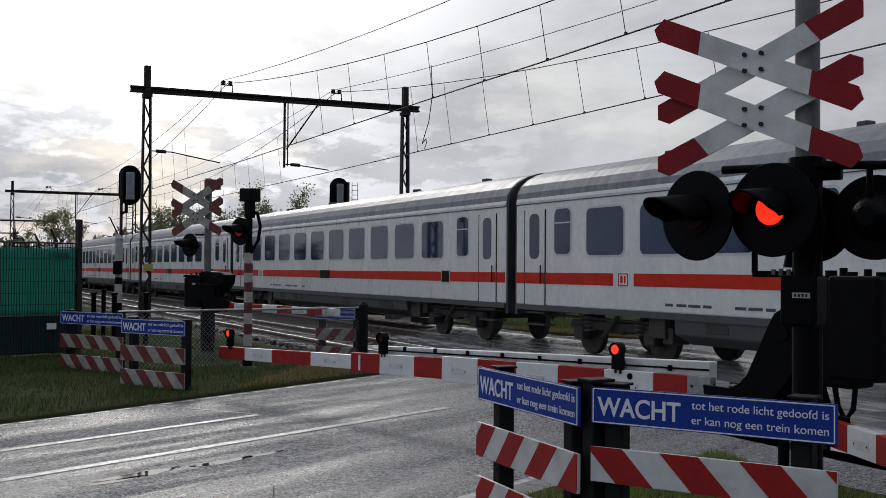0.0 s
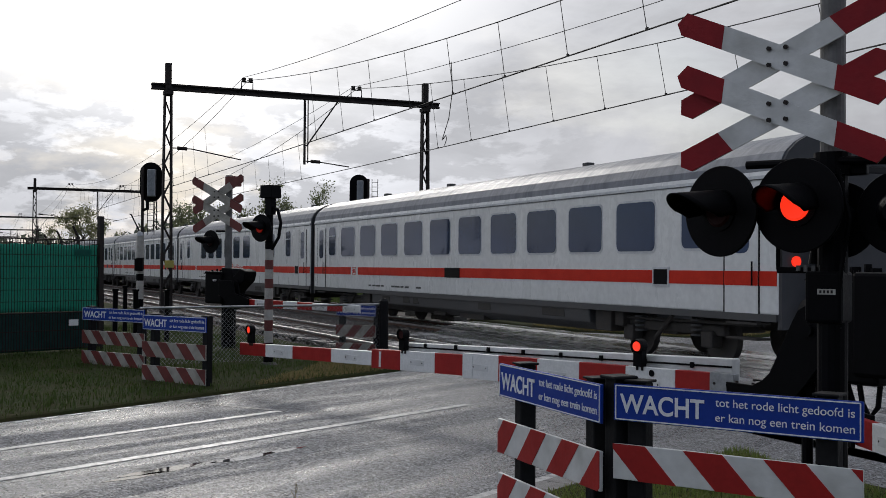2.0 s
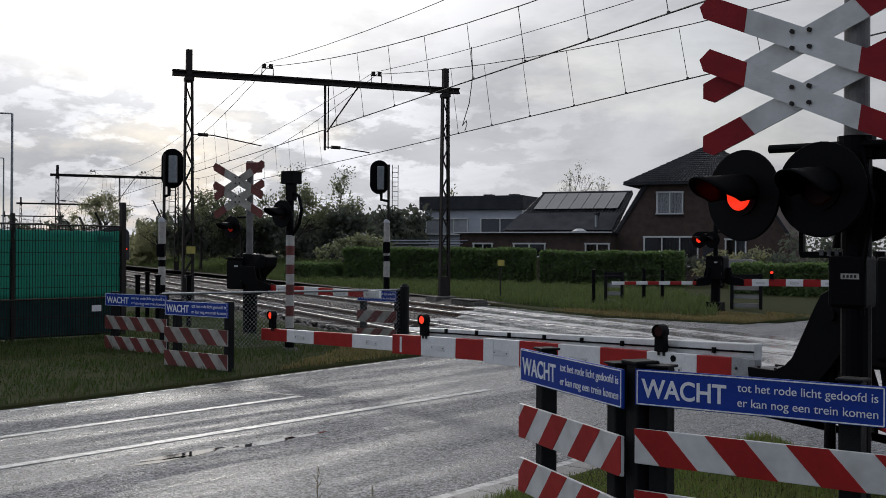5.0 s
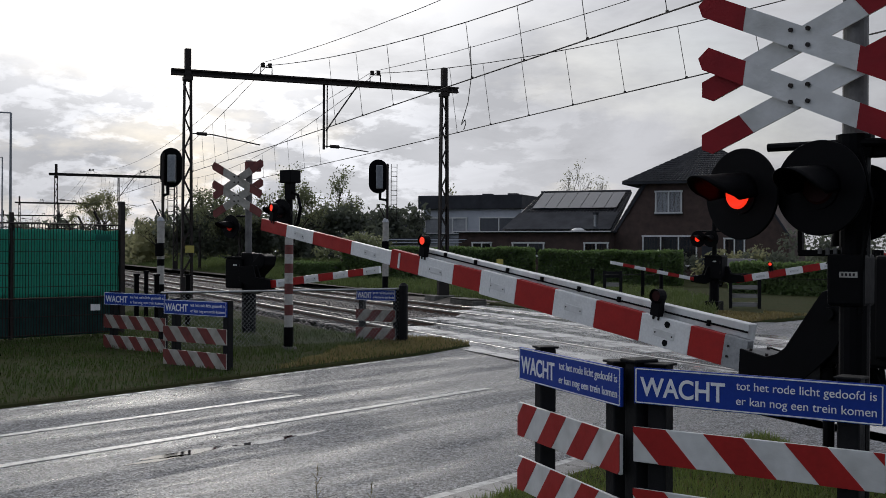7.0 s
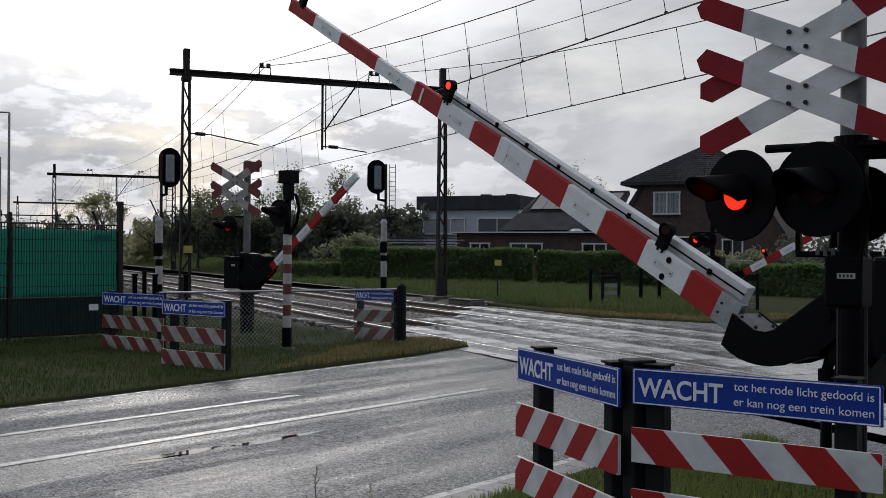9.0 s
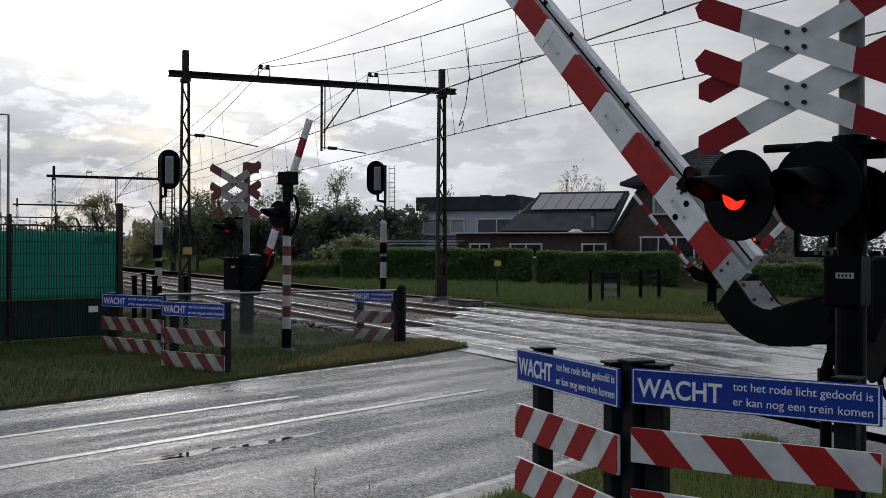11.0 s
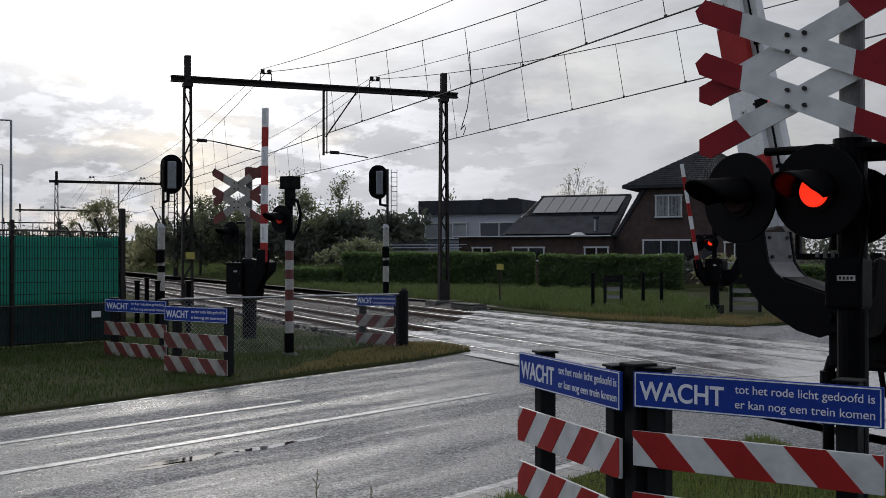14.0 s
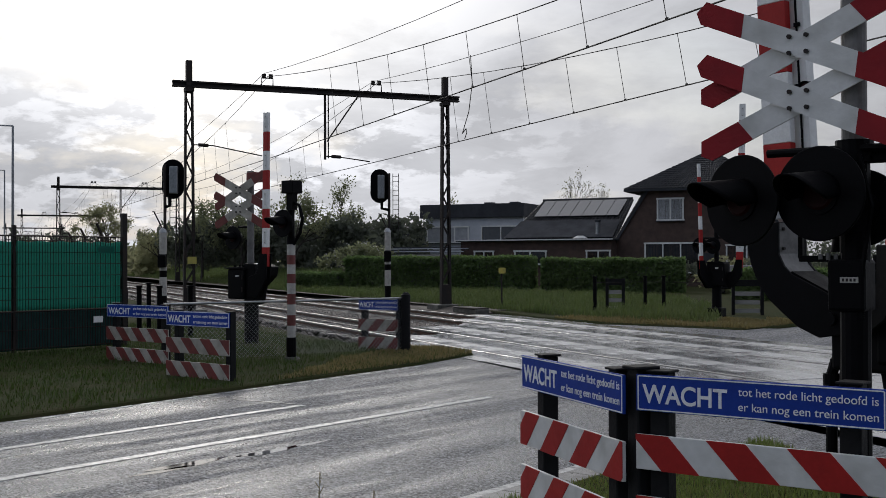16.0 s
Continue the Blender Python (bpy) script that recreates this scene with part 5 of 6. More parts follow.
def barrier_arm(name, ur, wr, ut, wt, h0, h1, segs, lamps, bracket=True, beam=True, flip=False):
    """Arm in its own space: the pivot at the origin, the arm along +x, its road face at -y."""
    ob = thing(name, "red and white striped boom barrier that swings up", "boom barrier", group="boom barriers")
    def at(f):
        sag = 0.025 * (1 - abs(f - 0.41) / (0.41 if f < 0.41 else 0.59)) if bracket else 0.0
        return ur + (ut - ur) * f, wr + (wt - wr) * f + sag, h0 + (h1 - h0) * (0 if f < 0.41 else 0.42 if f < 0.61 else 1)
    for f0, f1, red in segs:
        (u0, w0, h), (u1, w1, _) = at(f0 + 1e-4), at(f1)
        seg = part("arm_section", Geo().prism([(u0, w0 - h / 2), (u1, w1 - h / 2), (u1, w1 + h / 2), (u0, w0 + h / 2)], "y", -0.045, 0.025), RED if red else WHITE, ob, bevel=0.006)
        if not red and h0 > 0.13:
            um, wm = (u0 + u1) / 2, (w0 + w1) / 2
            part("cover_plate", Geo().box((um, -0.0475, wm - 0.01), (0.25, 0.006, 0.065)), OLDWHITE, seg, bevel=0.002)
            for e in (-0.1, 0.1):
                part("screw", Geo().tube([(um + e, -0.05, wm - 0.01), (um + e, -0.054, wm - 0.01)], 0.008, 8), STEEL, seg)
    if beam:
        (u0, w0, _), (u1, w1, _) = at(0.0), at(0.56)
        bm_ = part("beam", Geo().prism([(u0, w0 + 0.02), (u1, w1 + 0.0), (u1, w1 + 0.2), (u0, w0 + 0.255)], "y", 0.06, 0.17), OLDWHITE, ob, "grey box beam behind the arm", bevel=0.008)
        part("cable", Geo().tube([(u0, 0.052, w0 + 0.185), (u1, 0.052, w1 + 0.155)], 0.009, 6), BLACK, bm_)
        for k in range(8):
            u, w, _ = at(0.05 + 0.065 * k)
            part("clip", Geo().box((u, 0.05, w + 0.18), (0.03, 0.03, 0.05)), BLACK, bm_)
        (u0, w0, h) = at(0.0)
        sleeve = part("sleeve", Geo().box((u0 + 0.03, -0.01, w0), (0.245, 0.078, h + 0.006)), GALV, ob, "grey metal sleeve", bevel=0.004)
        for e in (-0.045, 0.045):
            part("bolt", Geo().tube([(u0 + 0.1, -0.05, w0 + e), (u0 + 0.1, -0.06, w0 + e)], 0.012, 6), STEEL, sleeve)
        for f in (0.41, 0.61):
            u, w, h = at(f - 0.01)
            part("joint_plate", Geo().box((u - 0.05, -0.047, w), (0.035, 0.008, h * 0.8)), WHITE, ob)
        u, w, _ = at(0.088)
        for e in (-0.085, 0.085):
            part("reflector", Geo().tube([(u + 0.06, -0.045, w + e), (u + 0.06, -0.052, w + e)], 0.03, 14), BLACK, ob)
    for f, lit in lamps:
        u, w, h = at(f)
        arm_lamp(ob, u, w + h / 2, lit)
    if bracket:
        o = [(0.74, -0.765), (0.63, -0.776), (0.53, -0.768), (0.44, -0.745), (0.34, -0.705), (0.24, -0.65), (0.14, -0.57), (0.04, -0.45), (-0.07, -0.31), (-0.15, -0.12), (-0.11, 0.13), (-0.05, 0.19), (0.02, 0.195), (0.1, 0.15), (0.15, 0.06), (0.35, -0.36), (0.42, -0.43), (0.52, -0.48), (0.775, -0.475)]
        for y0, y1 in ((-0.2, -0.17), (0.17, 0.2)):
            part("bracket", Geo().prism(o, "y", y0, y1), BLACK, ob, "black curved bracket", bevel=0.006)
        part("bracket_floor", Geo().prism([(0.745, -0.74), (0.63, -0.755), (0.44, -0.725), (0.24, -0.63), (0.05, -0.44), (0.07, -0.42), (0.26, -0.61), (0.45, -0.7), (0.63, -0.73), (0.75, -0.715)], "y", -0.172, 0.172), BLACK, ob)
        part("bracket_nose", Geo().prism([(0.735, -0.75), (0.75, -0.75), (0.775, -0.49), (0.76, -0.49)], "y", -0.172, 0.172), BLACK, ob)
        deck = part("bracket_deck", Geo().prism([(0.77, -0.505), (0.77, -0.485), (0.52, -0.49), (0.43, -0.445), (0.36, -0.38), (0.35, -0.4), (0.42, -0.465), (0.51, -0.51)], "y", -0.168, 0.168), MASTGREY, ob, "wet grey deck plate")
        part("bracket_cover", Geo().prism([(0.375, -0.375), (0.36, -0.39), (0.25, -0.17), (0.12, 0.1), (0.14, 0.11), (0.27, -0.16)], "y", -0.168, 0.168), BLACK, ob)
        part("bracket_web", Geo().prism([(0.5, -0.5), (0.36, -0.39), (0.12, 0.1), (-0.02, 0.02), (0.1, -0.4), (0.3, -0.6)], "y", -0.02, 0.02), BLACK, ob)
        for u, y in ((0.72, -0.12), (0.72, 0.12), (0.56, -0.12), (0.56, 0.12)):
            part("bolt", Geo().tube([(u, y, -0.49), (u, y, -0.468)], 0.014, 6), STEEL, deck)
        part("hub", Geo().box((0.02, 0, 0.02), (0.2, 0.33, 0.22)), BLACK, ob, "black arm hub", bevel=0.02)
        part("shaft", Geo().tube([(0, -0.24, 0), (0, 0.24, 0)], 0.05, 14), BLACK, ob)
    if flip:
        for o in ob.children_recursive:
            o.data.transform(Matrix.Scale(-1, 4, (0, 1, 0)))
            o.data.flip_normals()
    return ob


SHORT = [(i / 8, (i + 1) / 8, (i + 1) % 2) for i in range(8)]
ARM_NEAR = barrier_arm("boom_barrier", ARM0, -0.565, ARM1, -0.828, 0.27, 0.17, ARMSEG, ((0.112, False), (0.538, False), (0.96, True)), flip=True)
ARM_PATH = barrier_arm("boom_barrier", 0.35, -0.72, 2.6, -0.75, 0.2, 0.17, [(i / 5, (i + 1) / 5, (i + 1) % 2) for i in range(5)], (), bracket=False, beam=False)
ARM_WEST = barrier_arm("boom_barrier", 0.3, -0.32, 3.35, -0.36, 0.15, 0.13, SHORT, (), bracket=False, beam=False)
ARM_EAST_A = barrier_arm("boom_barrier", 0.25, -0.33, 3.3, -0.36, 0.1, 0.09, SHORT, (), bracket=False, beam=False, flip=True)
ARM_EAST_B = barrier_arm("boom_barrier", 0.25, -0.33, 5.0, -0.36, 0.2, 0.17, [(i / 10, (i + 1) / 10, (i + 1) % 2) for i in range(10)], ((0.22, True),), bracket=False, beam=False)
for a_, ur_ in ((ARM_WEST, 0.3), (ARM_EAST_A, 0.25), (ARM_EAST_B, 0.25)):
    part("bracket", Geo().prism([(ur_ + 0.25, -0.42), (ur_ + 0.25, -0.24), (0.16, -0.14), (0.1, 0.1), (-0.3, 0.12), (-0.32, -0.15), (0.05, -0.4)], "y", 0.03, 0.06).prism([(ur_ + 0.25, -0.42), (ur_ + 0.25, -0.24), (0.16, -0.14), (0.1, 0.1), (-0.3, 0.12), (-0.32, -0.15), (0.05, -0.4)], "y", -0.09, -0.06), BLACK, a_, "black bracket", bevel=0.006)

for y0, y1 in ((-0.1, -0.07), (0.05, 0.08)):
    part("bracket", Geo().prism([(0.58, -0.84), (0.58, -0.6), (0.3, -0.6), (0.15, -0.4), (0.1, 0.1), (-0.1, 0.1), (-0.1, -0.4), (0.05, -0.75), (0.2, -0.84)], "y", y0, y1), BLACK, ARM_PATH, "black bracket", bevel=0.006)


def arm_pose(p, heading, phi):
    return Matrix.Translation(p) @ Matrix.Rotation(radians(heading), 4, "Z") @ Matrix.Rotation(radians(-phi), 4, "Y")


# ---- railway signals ----
def rail_signal(x, y, turn, side):
    ob = thing("railway_signal", "oval-backed railway signal on a white and black mast", "railway signal", Matrix.Translation((x, y, 0)) @ Matrix.Rotation(turn, 4, "Z"), group="railway signals")
    for k, (z0, z1, m_) in enumerate(((-0.2, 0.6, BLACK), (0.6, 1.2, POSTWHITE), (1.2, 1.42, BLACK), (1.42, 1.55, POSTWHITE), (1.55, 1.95, BLACK), (1.95, 2.7, POSTWHITE))):
        part("mast_band", Geo().tube([(0, 0, z0), (0, 0, z1)], 0.12, 14), m_, ob)
    part("mast_collar", Geo().tube([(0, 0, 2.66), (0, 0, 2.74), (0.02, 0, 2.8)], 0.14, 14, r1=0.08), GALV, ob)
    part("cable_box", Geo().box((0.0, -0.15, 1.72), (0.26, 0.16, 0.4)), BLACK, ob, "black cable box", bevel=0.02)
    part("upper_mast", Geo().tube([(0.06, 0, 2.7), (0.06, 0, 4.9)], 0.05, 8), STEEL, ob)
    pts = [(0.36 * math.cos(a), 0.36 * math.sin(a) + 0.29 * (1 if math.sin(a) >= 0 else -1)) for a in [6.28319 * k / 32 for k in range(32)]]
    s = part("signal_head", Geo().prism(pts, "y", -0.02, 0.02).moved(Matrix.Translation((side * 0.3, 0.1, 4.42))), BLACK, ob, "black oval signal screen")
    part("back_box", Geo().box((side * 0.3 + 0.06, -0.05, 4.38), (0.26, 0.2, 0.9)), GALV, s, "light grey lamp housing", bevel=0.03)
    part("bracket", Geo().tube([(side * 0.22, 0, 3.95), (side * 0.22, 0, 3.55), (0.06, 0, 3.5)], 0.06, 8), BLACK, s)
    l_ = Geo()
    for e in (0.2, 0.42):
        l_.tube([(e, 0.1, 2.7), (e, 0.1, 4.9)], 0.014, 5)
    for k in range(12):
        l_.tube([(0.2, 0.1, 2.8 + k * 0.18), (0.42, 0.1, 2.8 + k * 0.18)], 0.01, 5)
    part("ladder", l_, STEEL, ob, "thin steel ladder")
    part("stay", Geo().tube([(-0.35, 0, 3.35), (-0.3, 0, 3.35), (0.02, 0, 2.7)], 0.022, 6), STEEL, ob)
    return ob


rail_signal(-37.5, 6.8, radians(66), 1)
rail_signal(-44.3, 17.35, radians(66), -1).scale = (1.1, 1.1, 1.1)


# ---- the lit diode that passes between two lamps of the near arm ----
ARM_LED = part("lit_diode", Geo().tube([(0, 0.002, 0), (0, 0.008, 0)], 0.044, 18), LIT_SMALL, ARM_NEAR, "glowing red diode lamp")


def led_place(f):
    sag = 0.025 * (1 - abs(f - 0.41) / (0.41 if f < 0.41 else 0.59))
    h = 0.27 if f < 0.41 else 0.228
    return Matrix.Translation((ARM0 + (ARM1 - ARM0) * f, 0.0925, -0.565 - 0.263 * f + sag + h / 2 + 0.19))


# ---- the lit lens of each flashing pair ----
def lit_lens(glowing, r=0.08):
    ob = thing("lit_lens", "glowing red lamp of the flashing crossing lights", "signal lamp", group="lit crossing lamps")
    part("lens", Geo().tube([(0, -0.0, 0), (0, -0.006, 0), (0, -0.01, 0)], r, 28, r1=r * 0.85), glowing, ob)
    return ob


def lens_pose(host, x, y, z, turn=0.0):
    return host.matrix_basis @ Matrix.Translation((x, y, z)) @ Matrix.Rotation(radians(turn), 4, "Z") @ Matrix.Translation((0, -0.026, 0))


LENS_NEAR, LENS_WEST, LENS_EAST = lit_lens(LIT), lit_lens(LIT_DIM), lit_lens(LIT)


# ---- plants ----
BARK = mat("dark_bark", (0.05, 0.04, 0.033), (0.03, 0.026, 0.022), rough=0.85, scale=6, bump=0.6)
# LEAF, LEAF_Y and BUSH are lightened; distance haze sits in their colour
LEAF = mat("tree_leaves", (0.1, 0.11, 0.065), (0.13, 0.135, 0.085), rough=0.55, spec=0.25, scale=0.5, vary=0.4)
LEAF_Y = mat("spring_leaves", (0.15, 0.15, 0.075), (0.12, 0.125, 0.06), rough=0.55, spec=0.25, scale=0.5, vary=0.4)
HEDGE = mat("hedge_leaves", (0.1, 0.15, 0.058), (0.13, 0.17, 0.075), rough=0.5, spec=0.3, scale=0.7, vary=0.45)
BUSH = mat("dark_bush_leaves", (0.1, 0.11, 0.09), (0.13, 0.14, 0.115), rough=0.6, spec=0.2, scale=0.3, vary=0.4)
BLOSSOM = mat("white_blossom", (0.6, 0.58, 0.55), (0.4, 0.4, 0.36), rough=0.6, scale=2, vary=0.3)

for m_, tint in ((LEAF, (0.3, 0.33, 0.18)), (LEAF_Y, (0.42, 0.42, 0.24)), (HEDGE, (0.16, 0.25, 0.08)), (BUSH, (0.15, 0.17, 0.12))):
    let_light_through(m_, tint, 0.5)


def leaf_cloud(name, centres, radii, count, size, material, parent, seed, flat=1.0, hollow=0.55):
    """Many small tilted leaf faces round the given centres."""
    g = np.random.default_rng(seed)
    C, R = np.asarray(centres, float), np.asarray(radii, float)
    which = g.choice(len(C), count, p=R ** 2 / (R ** 2).sum())
    d = g.normal(size=(count, 3))
    d /= np.linalg.norm(d, axis=1)[:, None]
    rr = R[which] * (hollow + (1 - hollow) * g.random(count)) * (0.8 + 0.35 * g.random(count))
    P = C[which] + d * rr[:, None] * np.array([1, 1, flat])
    P[:, 2] = np.maximum(P[:, 2], 0.05)
    a = g.normal(size=(count, 3))
    a /= np.linalg.norm(a, axis=1)[:, None]
    b = np.cross(a, g.normal(size=(count, 3)))
    b /= np.linalg.norm(b, axis=1)[:, None]
    s = (size * (0.55 + 0.9 * g.random(count)))[:, None]
    V = np.stack((P - a * s, P + b * s * 0.55, P + a * s, P - b * s * 0.55), 1)
    Q = (np.arange(count) * 4)[:, None] + np.array([[0, 1, 2, 3]])
    ob = big_mesh(name, V.reshape(-1, 3), Q, material)
    if parent:
        ob.parent = parent
    return ob


def limbs(geo, tips, p, d, length, r, depth, g, spread=0.55, bend=0.12):
    pts = [p]
    for k in range(3):
        d = (d + Vector((g.normal(), g.normal(), g.normal() + 0.3)) * bend).normalized()
        pts.append(pts[-1] + d * (length / 3))
    geo.tube(pts, r, 6 if depth > 2 else 4, r1=r * 0.6, caps=False)
    if depth == 0:
        tips.append(pts[-1])
        return
    for k in range(3 if depth > 1 else 2 + int(g.random() > 0.5)):
        nd = (d + Vector((g.normal(), g.normal(), g.normal() * 0.7 + 0.15)) * spread).normalized()
        limbs(geo, tips, pts[-1] if k else pts[2], nd, length * (0.62 + 0.2 * g.random()), r * 0.58, depth - 1, g, spread, bend)


def tree(x, y, height, width, seed, material, label, leaves=3200, leaf=0.16, depth=4, spread=0.55, base=0.0):
    g = np.random.default_rng(seed)
    ob = thing("tree", label, "tree", pose(x, y, base), group="trees behind the crossing")
    geo, tips = Geo(), []
    L = height * 0.3
    limbs(geo, tips, Vector((0, 0, -0.2)), Vector((0, 0, 1)), L, height * 0.018 + 0.04, depth, g, spread)
    zs, xs = max(t.z for t in tips), max(max(abs(t.x), abs(t.y)) for t in tips)
    kz, kx = height * 0.95 / zs, width * 0.5 / xs
    sq = lambda p: (p[0] * (kx if p[2] > L * 0.8 else 1), p[1] * (kx if p[2] > L * 0.8 else 1), p[2] * kz)
    geo.v = [sq(p) for p in geo.v]
    part("trunk", geo, BARK, ob, "dark branching trunk")
    if leaves:
        T = [sq(t) for t in tips]
        leaf_cloud("crown", T, [0.45 + 0.5 * g.random() for _ in T], leaves, leaf, material, ob, seed, hollow=0.1)
    return ob


tree(-83.4, 24.3, 8.2, 7.2, 21, LEAF, "broad young tree with thin dark foliage", 2800, 0.09)
tree(-83.5, 29.0, 8.4, 5.0, 22, LEAF, "upright young tree with sparse dark foliage", 2200, 0.09)
tree(-90.0, 22.5, 7.0, 6.0, 23, LEAF, "dark leafy tree beside the tracks", 2600, 0.1)
tree(-95.0, 20.4, 7.0, 4.2, 24, LEAF, "small dark tree beside the tracks", 1600, 0.1)
tree(-128.0, 17.2, 8.2, 7.5, 25, LEAF_Y, "rounded tree in early yellow-green leaf", 5200, 0.1)
tree(-122.0, 22.5, 5.0, 6.0, 26, LEAF_Y, "low broad tree in early leaf", 2600, 0.1)
tree(-90.9, 53.8, 10.4, 8.0, 27, LEAF_Y, "bare-looking round tree with few young leaves", 1500, 0.07, depth=6, spread=0.6)
tree(-92.0, 42.5, 8.0, 4.4, 28, LEAF_Y, "thin bare tree behind the flat building", 250, 0.12, depth=4)

# grassy bank beyond the tracks
bank = Geo().prism([(7.6, -0.15), (9.5, 0.1), (13.5, 0.85), (24, 1.0), (60, 1.0), (60, -0.15)], "x", -200, -34)
bank.moved(TRACK_POSE)
tagged(part("grass_bank", bank, SOIL, bevel=0.5), "low grassy bank beyond the tracks", kind="structure")
gb = np.random.default_rng(77)
cnt = 30000
sb, nb = -34.5 - gb.random(cnt) ** 1.3 * 75, 8.2 + gb.random(cnt) * 9
zb = np.interp(nb, [7.6, 9.5, 13.5, 24], [-0.15, 0.1, 0.85, 1.0]) - 0.03
hb, ab = 0.18 + 0.28 * gb.random(cnt), gb.random(cnt) * 6.28
dx, dy = np.cos(ab), np.sin(ab)
VB = np.empty((cnt, 3, 3))
VB[:, 0] = np.stack((sb - dy * 0.02, nb + dx * 0.02, zb), -1)
VB[:, 1] = np.stack((sb + dy * 0.02, nb - dx * 0.02, zb), -1)
VB[:, 2] = np.stack((sb + dx * hb * 0.4, nb + dy * hb * 0.4, zb + hb), -1)
ob = big_mesh("bank_grass", VB.reshape(-1, 3), np.arange(cnt * 3).reshape(-1, 3), FARBLADE)
ob.matrix_basis = TRACK_POSE
tagged(ob, "long rough grass on the bank", "grass", kind="stuff")

# dark belt of bushes along the tracks
g_ = np.random.default_rng(40)
cs, rs = [], []
for k in range(150):
    f = k / 149
    p = Vector((-100.0, 19.5, 0)).lerp(Vector((-78.0, 32.0, 0)), f) + Vector((g_.normal() * 0.9, g_.normal() * 0.9, 0))
    cs.append((p.x, p.y, 1.6 + 3.0 * g_.random()))
    rs.append(0.9 + 0.5 * g_.random())
tagged(leaf_cloud("bush_belt", cs, rs, 26000, 0.2, BUSH, None, 41, hollow=0.2), "dense dark bushes behind the tracks", "bushes", kind="stuff")
cs = [(-118 - 130 * g_.random(), 16 + 30 * g_.random() + 4, 1.2 + 2.6 * g_.random()) for _ in range(90)]
tagged(leaf_cloud("distant_wood", cs, [2.2] * 90, 12000, 0.5, LEAF_Y, None, 42, hollow=0.2), "hazy far trees along the line", "wood", kind="stuff")
cs = [(-260 - 160 * g_.random(), -60 + 150 * g_.random(), 2 + 5 * g_.random()) for _ in range(110)]
tagged(leaf_cloud("far_treeline", cs, [4.5] * 110, 9000, 1.0, BUSH, None, 43, hollow=0.2), "far low line of trees on the horizon", "wood", kind="stuff")


def hedge(a, b, h, thick, count, seed, label):
    a, b = Vector((*a, 0)), Vector((*b, 0))
    d = b - a
    L = d.length
    ob = thing("hedge", label, "hedge", Matrix.LocRotScale(a, Euler((0, 0, math.atan2(d.y, d.x))), None), group="clipped hedges")
    part("inner_growth", Geo().box((L / 2, 0, h / 2 - 0.08), (L - 0.2, thick - 0.25, h - 0.1)), BUSH, ob, bevel=0.12)
    g = np.random.default_rng(seed)
    n = count
    face = g.random(n)
    P = np.empty((n, 3))
    P[:, 0] = g.random(n) * L
    onf = face < 0.62
    P[:, 1] = np.where(onf, -thick / 2 + g.normal(size=n) * 0.05, (g.random(n) - 0.5) * thick)
    P[:, 2] = np.where(onf, g.random(n) * h, h + g.normal(size=n) * 0.045)
    ends = face > 0.93
    P[ends, 0] = np.where(g.random(ends.sum()) > 0.5, 0, L)
    P[ends, 2] = g.random(ends.sum()) * h
    P[:, 1] += 0.09 * np.sin(P[:, 0] * 1.3 + 2 * np.sin(P[:, 2] * 2)) * (P[:, 1] < 0)
    P[:, 2] = np.maximum(P[:, 2] + 0.03 * np.sin(P[:, 0] * 2.1), 0.02)
    u, w = g.normal(size=(n, 3)), g.normal(size=(n, 3))
    u /= np.linalg.norm(u, axis=1)[:, None]
    w = np.cross(u, w)
    w /= np.linalg.norm(w, axis=1)[:, None]
    s = (0.055 + 0.06 * g.random(n))[:, None]
    V = np.stack((P - u * s, P + w * s * 0.6, P + u * s, P - w * s * 0.6), 1)
    o = big_mesh("leaves", V.reshape(-1, 3), (np.arange(n) * 4)[:, None] + np.array([[0, 1, 2, 3]]), HEDGE)
    o.parent = ob
    return ob


hedge((-60.6, 21.4), (-52.6, 28.9), 1.85, 1.2, 15000, 51, "tall clipped dark green hedge")
hedge((-52.35, 29.3), (-47.6, 34.9), 1.72, 1.2, 10000, 52, "clipped green hedge before the brick house")
hedge((-63.5, 18.8), (-60.9, 21.1), 1.0, 1.2, 3500, 53, "low dark hedge beside the track")
hedge((-38.6, 31.1), (-31.2, 32.9), 1.25, 1.1, 9000, 54, "low dark hedge beside the road")
shrub = thing("shrub", "round shrub with white blossom", "shrub", pose(-62.6, 22.6, 0))
cl = [(0.8 * g_.normal(), 0.8 * g_.normal(), 1.5 + 0.9 * g_.random()) for _ in range(22)]
leaf_cloud("foliage", cl, [0.6] * 22, 2200, 0.12, LEAF, shrub, 55, hollow=0.1)
leaf_cloud("blossom", cl, [0.66] * 22, 260, 0.06, BLOSSOM, shrub, 56, hollow=0.85)
part("stem", Geo().tube([(0, 0, -0.2), (0.05, 0, 1.5)], 0.07, 7, r1=0.04), BARK, shrub)
